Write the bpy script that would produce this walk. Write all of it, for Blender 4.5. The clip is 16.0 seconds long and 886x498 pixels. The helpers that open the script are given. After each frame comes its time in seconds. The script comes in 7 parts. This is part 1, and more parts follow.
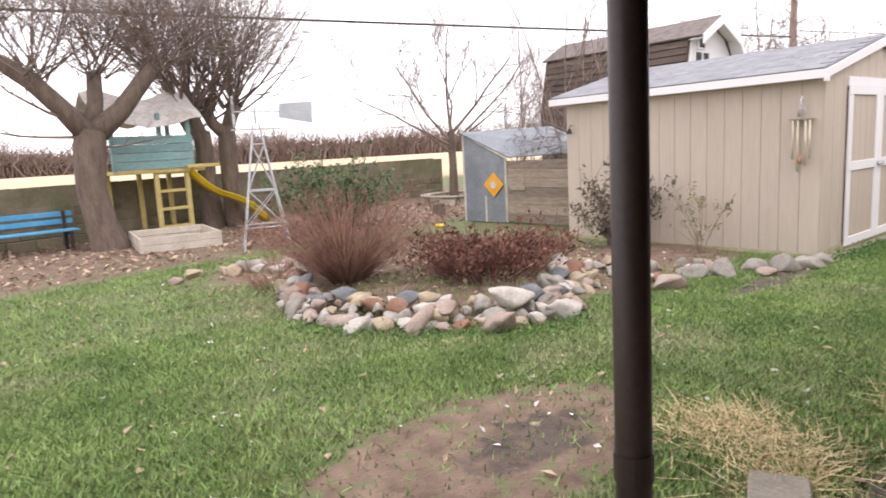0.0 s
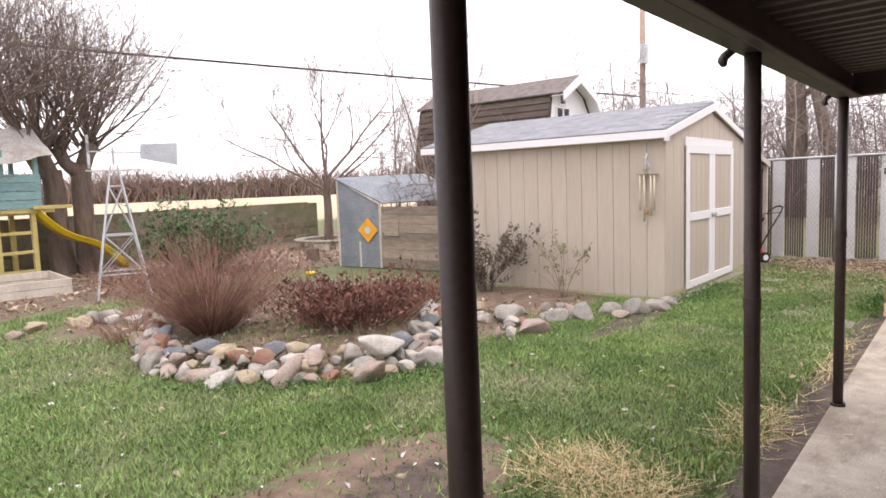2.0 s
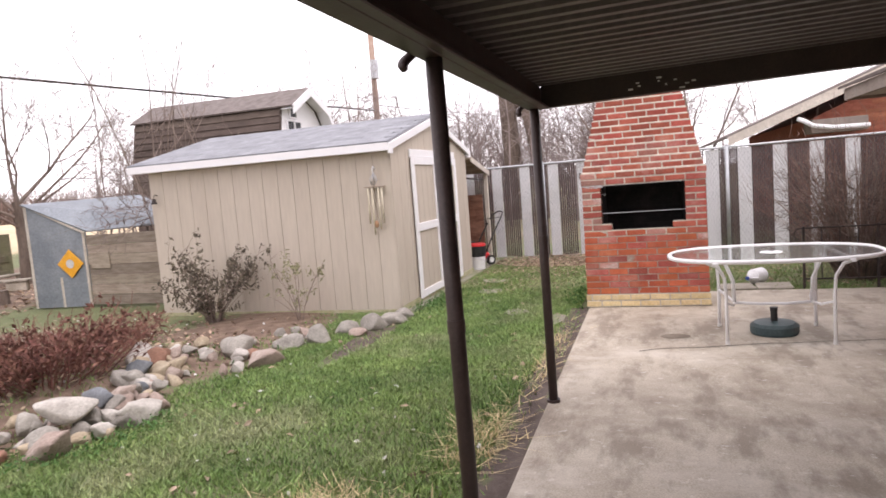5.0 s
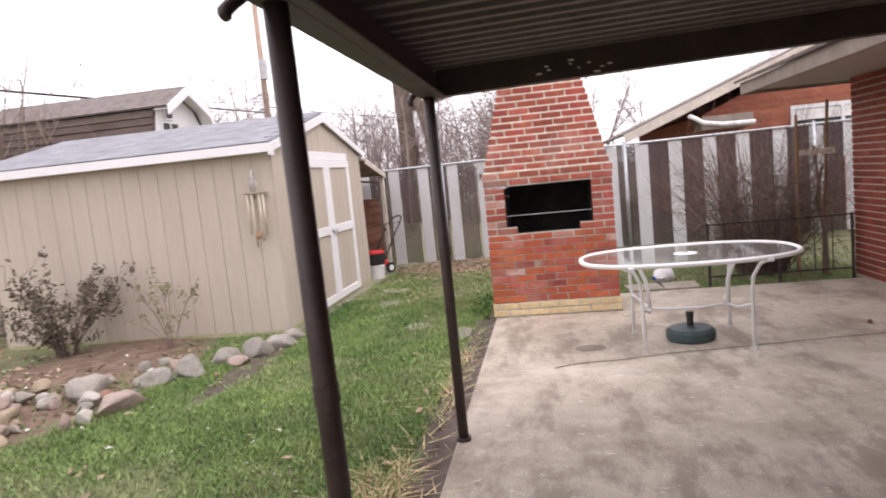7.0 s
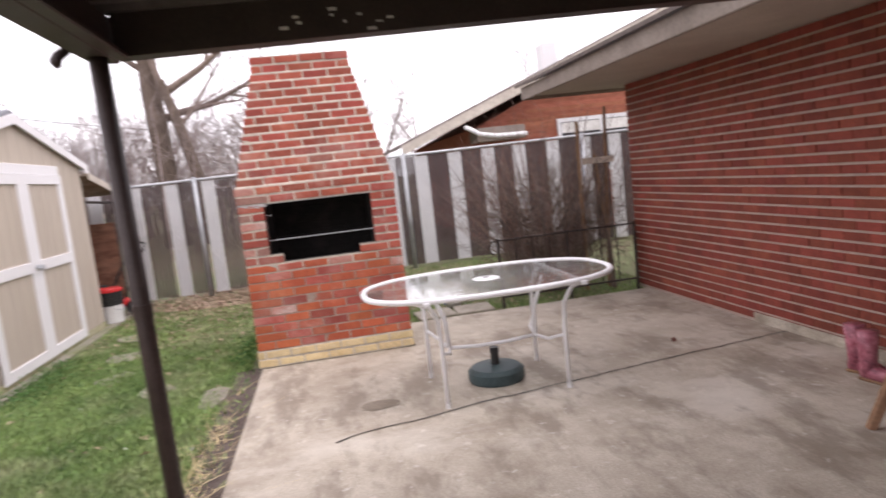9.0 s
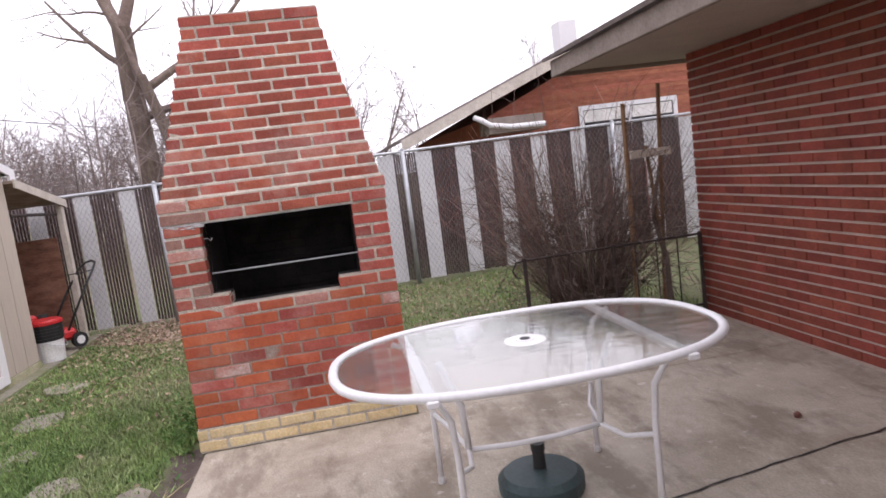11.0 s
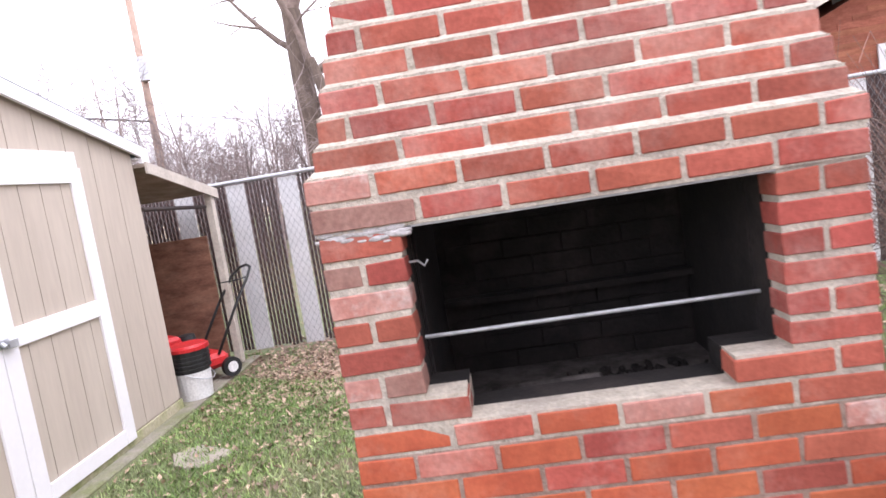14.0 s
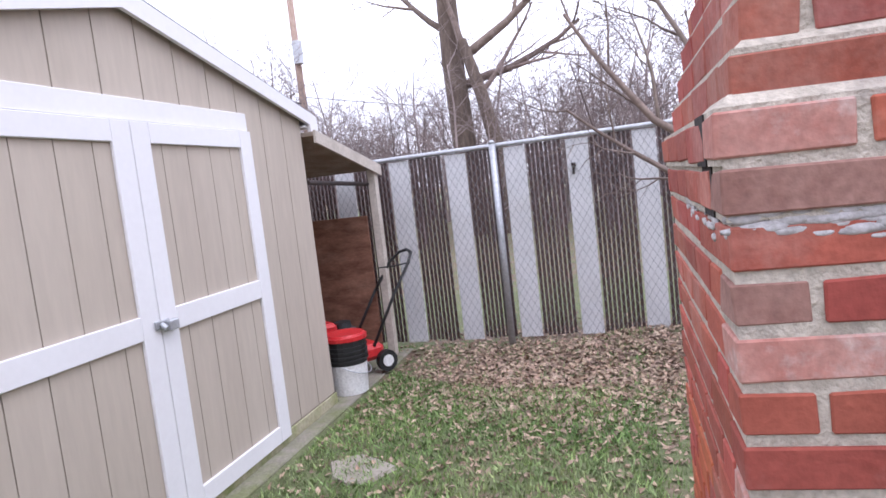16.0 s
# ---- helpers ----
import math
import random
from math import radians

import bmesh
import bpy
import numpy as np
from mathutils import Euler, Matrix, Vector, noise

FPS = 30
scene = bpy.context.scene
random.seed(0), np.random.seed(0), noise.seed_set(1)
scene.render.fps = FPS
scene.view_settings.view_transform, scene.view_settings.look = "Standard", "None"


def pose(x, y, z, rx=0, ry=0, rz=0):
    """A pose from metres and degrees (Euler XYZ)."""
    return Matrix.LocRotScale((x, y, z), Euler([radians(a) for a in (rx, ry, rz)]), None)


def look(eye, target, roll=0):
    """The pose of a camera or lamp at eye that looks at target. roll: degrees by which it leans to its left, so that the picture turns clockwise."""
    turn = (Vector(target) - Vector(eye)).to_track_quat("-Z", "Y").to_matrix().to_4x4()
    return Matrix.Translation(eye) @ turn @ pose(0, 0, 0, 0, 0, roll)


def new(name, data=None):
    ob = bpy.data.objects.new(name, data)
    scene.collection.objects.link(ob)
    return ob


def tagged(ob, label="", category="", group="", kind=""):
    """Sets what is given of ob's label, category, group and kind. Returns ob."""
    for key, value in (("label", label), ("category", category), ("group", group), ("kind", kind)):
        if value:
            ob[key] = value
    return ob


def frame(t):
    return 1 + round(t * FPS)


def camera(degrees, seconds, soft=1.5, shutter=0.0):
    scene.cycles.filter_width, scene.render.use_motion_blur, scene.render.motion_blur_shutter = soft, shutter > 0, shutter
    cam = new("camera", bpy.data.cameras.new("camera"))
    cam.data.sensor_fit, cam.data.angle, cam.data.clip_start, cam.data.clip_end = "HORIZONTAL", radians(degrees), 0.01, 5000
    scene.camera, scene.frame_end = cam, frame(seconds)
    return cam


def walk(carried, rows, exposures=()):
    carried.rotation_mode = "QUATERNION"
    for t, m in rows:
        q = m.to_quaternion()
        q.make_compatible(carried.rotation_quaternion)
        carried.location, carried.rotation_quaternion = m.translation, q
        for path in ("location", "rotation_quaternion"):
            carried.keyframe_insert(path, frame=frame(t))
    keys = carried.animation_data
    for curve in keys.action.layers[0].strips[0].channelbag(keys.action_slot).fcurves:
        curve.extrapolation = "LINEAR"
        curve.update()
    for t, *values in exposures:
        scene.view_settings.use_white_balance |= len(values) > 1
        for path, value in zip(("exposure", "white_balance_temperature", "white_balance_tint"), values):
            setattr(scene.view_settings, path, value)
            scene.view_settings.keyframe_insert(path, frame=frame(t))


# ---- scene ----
cam = camera(68.1, 16.0, soft=1.6, shutter=0.3)
PATH = [
    (0, (0.126, 0.137, 1.492), (1.388, 1.658, 1.184), -3.1),
    (0.5, (0.146, 0.102, 1.500), (1.556, 1.489, 1.207), -3.0),
    (1, (0.139, 0.034, 1.509), (1.665, 1.297, 1.233), -2.6),
    (1.5, (0.143, 0.069, 1.530), (1.701, 1.300, 1.287), -2.0),
    (2, (0.157, 0.062, 1.541), (1.693, 1.327, 1.346), -2.0),
    (2.5, (0.153, 0.047, 1.546), (1.682, 1.325, 1.380), -2.2),
    (3, (0.150, -0.018, 1.540), (1.684, 1.257, 1.393), -2.8),
    (3.5, (0.192, -0.021, 1.535), (1.859, 1.074, 1.374), -1.1),
    (4, (0.34, -0.051, 1.548), (2.117, 0.851, 1.376), -2.3),
    (6.3, (1.042, 0.184, 1.556), (2.988, 0.608, 1.367), -3.5),
    (6.5, (1.124, 0.156, 1.548), (3.067, 0.597, 1.379), -3.0),
    (7, (1.341, 0.153, 1.549), (3.303, 0.477, 1.335), -5.6),
    (7.5, (1.591, 0.152, 1.572), (3.579, 0.175, 1.358), -5.6),
    (8, (1.901, 0.208, 1.517), (3.886, 0.269, 1.279), -8.7),
    (8.5, (2.238, 0.138, 1.545), (4.221, 0.228, 1.305), -5.5),
    (9, (2.603, 0.08, 1.502), (4.561, -0.253, 1.268), -6.4),
    (9.2, (2.75, 0.077, 1.495), (4.679, -0.372, 1.221), -6.0),
    (11.3, (4.42, -0.201, 1.542), (6.391, -0.456, 1.322), -7.6),
    (11.5, (4.547, -0.164, 1.523), (6.526, -0.368, 1.319), -7.1),
    (12, (5.001, -0.105, 1.508), (6.972, -0.336, 1.256), -8.3),
    (12.5, (5.466, -0.04, 1.512), (7.449, -0.048, 1.255), -8.8),
    (13, (5.901, 0.07, 1.477), (7.879, -0.051, 1.203), -7.7),
    (13.5, (6.306, 0.202, 1.486), (8.283, 0.035, 1.229), -8.9),
    (14, (6.679, 0.364, 1.499), (8.661, 0.526, 1.285), -9.0),
    (14.5, (6.933, 0.558, 1.517), (8.915, 0.704, 1.292), -9.0),
    (15, (7.159, 0.757, 1.525), (9.121, 1.08, 1.309), -9.4),
    (15.5, (7.343, 0.884, 1.492), (9.253, 1.453, 1.323), -7.8),
    (16, (7.374, 0.928, 1.486), (9.291, 1.464, 1.296), -6.5),
]
EXPOSURES = [(0, 0.55, 6600, 14), (4, 0.5, 6600, 16), (9, 0.45, 6500, 17), (11.5, 0.2, 6200, 18), (13, 0.38, 6100, 18), (13.5, 0.7, 6100, 18), (14, 1.0, 6100, 18), (14.7, 1.05, 6000, 18), (15.5, 0.85, 5800, 17), (16, 0.5, 5700, 17)]
walk(cam, [(t, look(eye, target, roll)) for t, eye, target, roll in PATH], EXPOSURES)

# ---- light ----
world = bpy.data.worlds.new("overcast")
scene.world = world
world.use_nodes = True
wn = world.node_tree
wn.nodes.clear()
w_out = wn.nodes.new("ShaderNodeOutputWorld")
w_bg = wn.nodes.new("ShaderNodeBackground")
w_sky = wn.nodes.new("ShaderNodeTexSky")
w_sky.sky_type = "NISHITA"
w_sky.sun_disc = False
w_sky.sun_elevation = radians(38)
w_sky.sun_rotation = radians(200)
w_scale = wn.nodes.new("ShaderNodeMix")
w_scale.data_type = "RGBA"
w_scale.inputs[0].default_value = 0.93
w_scale.inputs[7].default_value = (11.6, 11.3, 11.7, 1)
wn.links.new(w_sky.outputs[0], w_scale.inputs[6])
wn.links.new(w_scale.outputs[2], w_bg.inputs[0])
w_bg.inputs[1].default_value = 0.13
wn.links.new(w_bg.outputs[0], w_out.inputs[0])

sun_data = bpy.data.lights.new("sun", "SUN")
sun_data.energy, sun_data.angle, sun_data.color = 0.8, radians(30), (1.0, 0.97, 0.93)
sun = new("sun", sun_data)
sun.matrix_world = look((0, 0, 30), (8, 14, 0))
tagged(sun, kind="structure")


# ---- materials ----
def mat(name, a, b, scale=8.0, rough=0.8, bump=0.3, metal=0.0, fine=60.0, c=None, stretch=(1, 1, 1), amount=1.0, vary=0.0, spec=0.4, depth=0.004, grain=0.18):
    """Two tones mixed by a coarse noise, a finer one for grain, a third tone in blotches, and relief."""
    m = bpy.data.materials.new(name)
    m.use_nodes = True
    t = m.node_tree
    p = t.nodes["Principled BSDF"]
    p.inputs["Roughness"].default_value = rough
    p.inputs["Metallic"].default_value = metal
    p.inputs["Specular IOR Level"].default_value = spec
    co = t.nodes.new("ShaderNodeTexCoord")
    mp = t.nodes.new("ShaderNodeMapping")
    mp.inputs["Scale"].default_value = stretch
    geo = t.nodes.new("ShaderNodeNewGeometry")
    t.links.new(geo.outputs["Position"], mp.inputs["Vector"])
    n1 = t.nodes.new("ShaderNodeTexNoise")
    n1.inputs["Scale"].default_value = scale
    n1.inputs["Detail"].default_value = 5
    n1.inputs["Roughness"].default_value = 0.65
    n2 = t.nodes.new("ShaderNodeTexNoise")
    n2.inputs["Scale"].default_value = fine
    n2.inputs["Detail"].default_value = 4
    for n in (n1, n2):
        t.links.new(mp.outputs[0], n.inputs["Vector"])
    r = t.nodes.new("ShaderNodeValToRGB")
    r.color_ramp.elements[0].position, r.color_ramp.elements[1].position = 0.34, 0.66
    r.color_ramp.elements[0].color, r.color_ramp.elements[1].color = (*a, 1), (*b, 1)
    t.links.new(n1.outputs["Fac"], r.inputs[0])
    col = r.outputs[0]
    if c:
        n3 = t.nodes.new("ShaderNodeTexNoise")
        n3.inputs["Scale"].default_value = scale * 0.37
        n3.inputs["Detail"].default_value = 8
        n3.inputs["Roughness"].default_value = 0.7
        t.links.new(mp.outputs[0], n3.inputs["Vector"])
        r3 = t.nodes.new("ShaderNodeValToRGB")
        r3.color_ramp.elements[0].position, r3.color_ramp.elements[1].position = 0.5, 0.64
        t.links.new(n3.outputs["Fac"], r3.inputs[0])
        mx = t.nodes.new("ShaderNodeMix")
        mx.data_type = "RGBA"
        mx.inputs[7].default_value = (*c, 1)
        sc = t.nodes.new("ShaderNodeMath")
        sc.operation = "MULTIPLY"
        sc.inputs[1].default_value = amount
        t.links.new(r3.outputs[0], sc.inputs[0])
        t.links.new(sc.outputs[0], mx.inputs[0])
        t.links.new(col, mx.inputs[6])
        col = mx.outputs[2]
    hs = t.nodes.new("ShaderNodeHueSaturation")
    t.links.new(col, hs.inputs["Color"])
    gr = t.nodes.new("ShaderNodeMapRange")
    gr.inputs[1].default_value, gr.inputs[2].default_value = 0.25, 0.75
    gr.inputs[3].default_value, gr.inputs[4].default_value = 1 - grain, 1 + grain
    t.links.new(n2.outputs["Fac"], gr.inputs[0])
    val = gr.outputs[0]
    if vary:
        oi = t.nodes.new("ShaderNodeObjectInfo")
        ad = t.nodes.new("ShaderNodeMath")
        ad.operation = "ADD"
        t.links.new(oi.outputs["Random"], ad.inputs[0])
        t.links.new(geo.outputs["Random Per Island"], ad.inputs[1])
        fr = t.nodes.new("ShaderNodeMath")
        fr.operation = "FRACT"
        t.links.new(ad.outputs[0], fr.inputs[0])
        mr = t.nodes.new("ShaderNodeMapRange")
        mr.inputs[3].default_value, mr.inputs[4].default_value = 1 - vary, 1 + vary
        t.links.new(fr.outputs[0], mr.inputs[0])
        mu = t.nodes.new("ShaderNodeMath")
        mu.operation = "MULTIPLY"
        t.links.new(val, mu.inputs[0])
        t.links.new(mr.outputs[0], mu.inputs[1])
        val = mu.outputs[0]
        hr = t.nodes.new("ShaderNodeMapRange")
        hr.inputs[3].default_value, hr.inputs[4].default_value = 0.5 - vary * 0.03, 0.5 + vary * 0.03
        wh = t.nodes.new("ShaderNodeMath")
        wh.operation = "MULTIPLY_ADD"
        wh.inputs[1].default_value, wh.inputs[2].default_value = 7.3, 0.1
        fr2 = t.nodes.new("ShaderNodeMath")
        fr2.operation = "FRACT"
        t.links.new(fr.outputs[0], wh.inputs[0])
        t.links.new(wh.outputs[0], fr2.inputs[0])
        t.links.new(fr2.outputs[0], hr.inputs[0])
        t.links.new(hr.outputs[0], hs.inputs["Hue"])
    t.links.new(val, hs.inputs["Value"])
    t.links.new(hs.outputs[0], p.inputs["Base Color"])
    if bump:
        bp = t.nodes.new("ShaderNodeBump")
        bp.inputs["Strength"].default_value, bp.inputs["Distance"].default_value = bump, depth
        sm = t.nodes.new("ShaderNodeMath")
        sm.operation = "ADD"
        t.links.new(n1.outputs["Fac"], sm.inputs[0])
        t.links.new(n2.outputs["Fac"], sm.inputs[1])
        t.links.new(sm.outputs[0], bp.inputs["Height"])
        t.links.new(bp.outputs[0], p.inputs["Normal"])
    rr = t.nodes.new("ShaderNodeMapRange")
    rr.inputs[3].default_value, rr.inputs[4].default_value = max(0.05, rough - 0.12), min(1, rough + 0.12)
    t.links.new(n1.outputs["Fac"], rr.inputs[0])
    t.links.new(rr.outputs[0], p.inputs["Roughness"])
    return m


M_CONCRETE = mat("patio_concrete", (0.36, 0.31, 0.245), (0.57, 0.515, 0.43), 3.0, 0.75, 0.3, fine=70, c=(0.21, 0.165, 0.12), amount=0.8, grain=0.24)


def weather_slab(m):
    """Pale worn patches and long dirty drifts over the slab."""
    t = m.node_tree
    p = t.nodes["Principled BSDF"]
    col = p.inputs["Base Color"].links[0].from_socket
    geo = t.nodes.new("ShaderNodeNewGeometry")
    for scale, stretch, lo, hi, tone, most in ((0.9, (1.0, 0.6, 1.0), 0.52, 0.62, (0.64, 0.59, 0.52), 0.5), (2.2, (0.55, 1.3, 1.0), 0.49, 0.60, (0.19, 0.15, 0.115), 0.62), (11.0, (1.0, 0.8, 1.0), 0.60, 0.66, (0.74, 0.70, 0.64), 0.45)):
        mp = t.nodes.new("ShaderNodeMapping")
        mp.inputs["Scale"].default_value = stretch
        t.links.new(geo.outputs["Position"], mp.inputs["Vector"])
        n = t.nodes.new("ShaderNodeTexNoise")
        n.inputs["Scale"].default_value, n.inputs["Detail"].default_value, n.inputs["Roughness"].default_value = scale, 9, 0.68
        t.links.new(mp.outputs[0], n.inputs["Vector"])
        r = t.nodes.new("ShaderNodeMapRange")
        r.inputs[1].default_value, r.inputs[2].default_value, r.inputs[4].default_value = lo, hi, most
        t.links.new(n.outputs["Fac"], r.inputs[0])
        mx = t.nodes.new("ShaderNodeMix")
        mx.data_type = "RGBA"
        mx.inputs[7].default_value = (*tone, 1)
        t.links.new(r.outputs[0], mx.inputs[0])
        t.links.new(col, mx.inputs[6])
        col = mx.outputs[2]
    t.links.new(col, p.inputs["Base Color"])
    return m


M_SLAB = weather_slab(mat("patio_slab_concrete", (0.38, 0.325, 0.26), (0.52, 0.465, 0.385), 3.0, 0.72, 0.35, fine=90, c=(0.25, 0.20, 0.15), amount=0.6, grain=0.22))


def ground_material():
    """Lawn thatch, bare soil, and far stubble, chosen by the sheet's own cover values and broken up by noise."""
    m = mat("lawn_soil", (0.115, 0.135, 0.06), (0.17, 0.19, 0.09), 2.5, 0.95, 0.9, fine=45, c=(0.17, 0.15, 0.09), amount=0.45, depth=0.02)
    t = m.node_tree
    p = t.nodes["Principled BSDF"]
    col = p.inputs["Base Color"].links[0].from_socket
    geo = t.nodes.new("ShaderNodeNewGeometry")
    for key, a, b, sc in (("soil", (0.13, 0.085, 0.062), (0.24, 0.17, 0.125), 6.0), ("mud", (0.075, 0.055, 0.046), (0.13, 0.10, 0.085), 9.0), ("field", (0.50, 0.39, 0.25), (0.62, 0.50, 0.34), 0.05)):
        at = t.nodes.new("ShaderNodeAttribute")
        at.attribute_name = key
        n = t.nodes.new("ShaderNodeTexNoise")
        n.inputs["Scale"].default_value, n.inputs["Detail"].default_value = sc, 6
        t.links.new(geo.outputs["Position"], n.inputs["Vector"])
        r = t.nodes.new("ShaderNodeValToRGB")
        r.color_ramp.elements[0].position, r.color_ramp.elements[1].position = 0.32, 0.68
        r.color_ramp.elements[0].color, r.color_ramp.elements[1].color = (*a, 1), (*b, 1)
        t.links.new(n.outputs["Fac"], r.inputs[0])
        n2 = t.nodes.new("ShaderNodeTexNoise")
        n2.inputs["Scale"].default_value, n2.inputs["Detail"].default_value = 7.0, 6
        t.links.new(geo.outputs["Position"], n2.inputs["Vector"])
        k = t.nodes.new("ShaderNodeMath")
        k.operation = "MULTIPLY_ADD"
        k.inputs[1].default_value, k.inputs[2].default_value = 2.0, -1.0
        t.links.new(n2.outputs["Fac"], k.inputs[0])
        ad = t.nodes.new("ShaderNodeMath")
        ad.operation = "ADD"
        t.links.new(k.outputs[0], ad.inputs[0])
        t.links.new(at.outputs["Fac"], ad.inputs[1])
        st = t.nodes.new("ShaderNodeMapRange")
        st.inputs[1].default_value, st.inputs[2].default_value = 0.35, 0.65
        t.links.new(ad.outputs[0], st.inputs[0])
        mx = t.nodes.new("ShaderNodeMix")
        mx.data_type = "RGBA"
        t.links.new(st.outputs[0], mx.inputs[0])
        t.links.new(col, mx.inputs[6])
        t.links.new(r.outputs[0], mx.inputs[7])
        col = mx.outputs[2]
    t.links.new(col, p.inputs["Base Color"])
    return m


M_GROUND = ground_material()
M_BROWN = mat("brown_painted_metal", (0.035, 0.022, 0.02), (0.055, 0.036, 0.032), 4, 0.5, 0.1, fine=80, c=(0.075, 0.05, 0.045), amount=0.5)
M_ROOFMETAL = mat("brown_roof_metal", (0.09, 0.075, 0.07), (0.13, 0.11, 0.105), 2, 0.5, 0.1, fine=30, c=(0.16, 0.145, 0.14), amount=0.4)
M_SIDING = mat("beige_shed_siding", (0.475, 0.41, 0.34), (0.52, 0.455, 0.38), 2.0, 0.75, 0.2, fine=30, stretch=(1, 1, 0.15), c=(0.46, 0.395, 0.32), amount=0.35, grain=0.06)
M_WHITE = mat("white_trim_paint", (0.78, 0.77, 0.78), (0.81, 0.80, 0.81), 2, 0.6, 0.05, fine=30, c=(0.74, 0.72, 0.71), amount=0.25, grain=0.02)
M_SHINGLE = mat("grey_shingles", (0.20, 0.205, 0.225), (0.27, 0.275, 0.295), 5, 0.9, 0.5, fine=120, vary=0.12)
M_MORTAR = mat("old_mortar", (0.40, 0.355, 0.29), (0.58, 0.52, 0.435), 16, 0.95, 0.9, fine=90, c=(0.31, 0.27, 0.24), amount=0.5, depth=0.008)
M_MORTARLOW = mat("stained_mortar", (0.24, 0.165, 0.13), (0.36, 0.27, 0.22), 12, 0.95, 0.9, fine=90, c=(0.50, 0.45, 0.40), amount=0.4, depth=0.008)
M_BRICK = mat("red_brick", (0.28, 0.064, 0.043), (0.39, 0.102, 0.070), 5, 0.88, 0.6, fine=70, c=(0.47, 0.27, 0.225), amount=0.5, vary=0.22, grain=0.16)
M_YBRICK = mat("yellow_brick", (0.55, 0.42, 0.22), (0.66, 0.53, 0.31), 9, 0.85, 0.5, fine=80, c=(0.5, 0.45, 0.36), amount=0.5, vary=0.12)
M_SOOT = mat("sooty_firebrick", (0.008, 0.007, 0.007), (0.022, 0.018, 0.017), 6, 0.95, 0.6, fine=60, c=(0.06, 0.046, 0.042), amount=0.4)
M_HBRICK = mat("house_red_brick", (0.185, 0.042, 0.028), (0.265, 0.066, 0.043), 6, 0.88, 0.4, fine=70, vary=0.18)
M_HMORTAR = mat("house_mortar", (0.44, 0.35, 0.29), (0.54, 0.45, 0.38), 8, 0.95, 0.5, fine=90)

M_GRASS = mat("grass_blades", (0.135, 0.222, 0.066), (0.265, 0.365, 0.125), 1.4, 0.7, 0, fine=20, c=(0.40, 0.385, 0.24), amount=0.6, vary=0.5)
M_STRAW = mat("dry_straw", (0.50, 0.39, 0.21), (0.70, 0.57, 0.34), 5, 0.85, 0, fine=40, vary=0.3)
M_LEAF = mat("fallen_leaves", (0.28, 0.19, 0.13), (0.47, 0.36, 0.27), 5, 0.85, 0, fine=60, vary=0.45)
M_PALE = mat("pale_scraps", (0.55, 0.53, 0.50), (0.75, 0.73, 0.71), 5, 0.8, 0, fine=60, vary=0.2)
M_BARK = mat("grey_brown_bark", (0.115, 0.085, 0.068), (0.20, 0.155, 0.125), 9, 0.95, 1.0, fine=60, stretch=(1, 1, 0.25), depth=0.02)
M_TWIG = mat("bare_twigs", (0.16, 0.12, 0.10), (0.26, 0.20, 0.17), 6, 0.9, 0, fine=40, vary=0.3)
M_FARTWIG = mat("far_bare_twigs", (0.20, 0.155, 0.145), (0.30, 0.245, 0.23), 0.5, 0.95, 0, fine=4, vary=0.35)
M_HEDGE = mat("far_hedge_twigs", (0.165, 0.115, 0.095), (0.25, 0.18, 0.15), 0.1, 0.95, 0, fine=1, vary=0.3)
M_REDSTEM = mat("red_brown_stems", (0.17, 0.085, 0.062), (0.29, 0.165, 0.12), 6, 0.85, 0, fine=40, vary=0.3)
M_DEADLEAF = mat("dead_brown_leaves", (0.11, 0.045, 0.034), (0.20, 0.095, 0.07), 8, 0.85, 0, fine=50, vary=0.4)
M_ROSE = mat("dull_rose_leaves", (0.085, 0.065, 0.05), (0.15, 0.13, 0.09), 8, 0.75, 0, fine=50, vary=0.4)
M_EVERGREEN = mat("evergreen_leaves", (0.06, 0.12, 0.045), (0.125, 0.20, 0.085), 5, 0.6, 0, fine=40, vary=0.4)
M_WEED = mat("low_green_weeds", (0.06, 0.14, 0.03), (0.11, 0.22, 0.06), 5, 0.65, 0, fine=40, vary=0.3)
M_ROCKS = [mat("stone_" + k, a, b, 7, 0.88, 0.7, fine=50, c=c, amount=0.5, depth=0.01) for k, a, b, c in (
    ("grey", (0.22, 0.20, 0.175), (0.34, 0.315, 0.28), (0.42, 0.39, 0.34)), ("tan", (0.33, 0.26, 0.175), (0.47, 0.39, 0.285), (0.28, 0.24, 0.18)),
    ("pink", (0.27, 0.20, 0.17), (0.38, 0.30, 0.255), (0.44, 0.38, 0.33)), ("pale", (0.40, 0.365, 0.325), (0.55, 0.515, 0.47), (0.31, 0.28, 0.25)),
    ("blue", (0.13, 0.14, 0.155), (0.21, 0.22, 0.235), (0.26, 0.27, 0.27)), ("rust", (0.21, 0.105, 0.07), (0.30, 0.165, 0.115), (0.25, 0.2, 0.16)))]
M_BLOCK = mat("mossy_wall_block", (0.13, 0.115, 0.075), (0.23, 0.20, 0.14), 2.2, 0.95, 0.7, fine=40, c=(0.12, 0.135, 0.06), amount=0.6, vary=0.25)
M_TEAL = mat("teal_paint", (0.17, 0.31, 0.31), (0.24, 0.39, 0.385), 3, 0.7, 0.3, fine=40, stretch=(0.3, 1, 1), vary=0.1)
M_YELWOOD = mat("weathered_yellow_wood", (0.50, 0.40, 0.14), (0.62, 0.52, 0.22), 4, 0.75, 0.3, fine=40)
M_YELLOW = mat("yellow_plastic", (0.75, 0.53, 0.02), (0.80, 0.58, 0.04), 3, 0.35, 0.05)
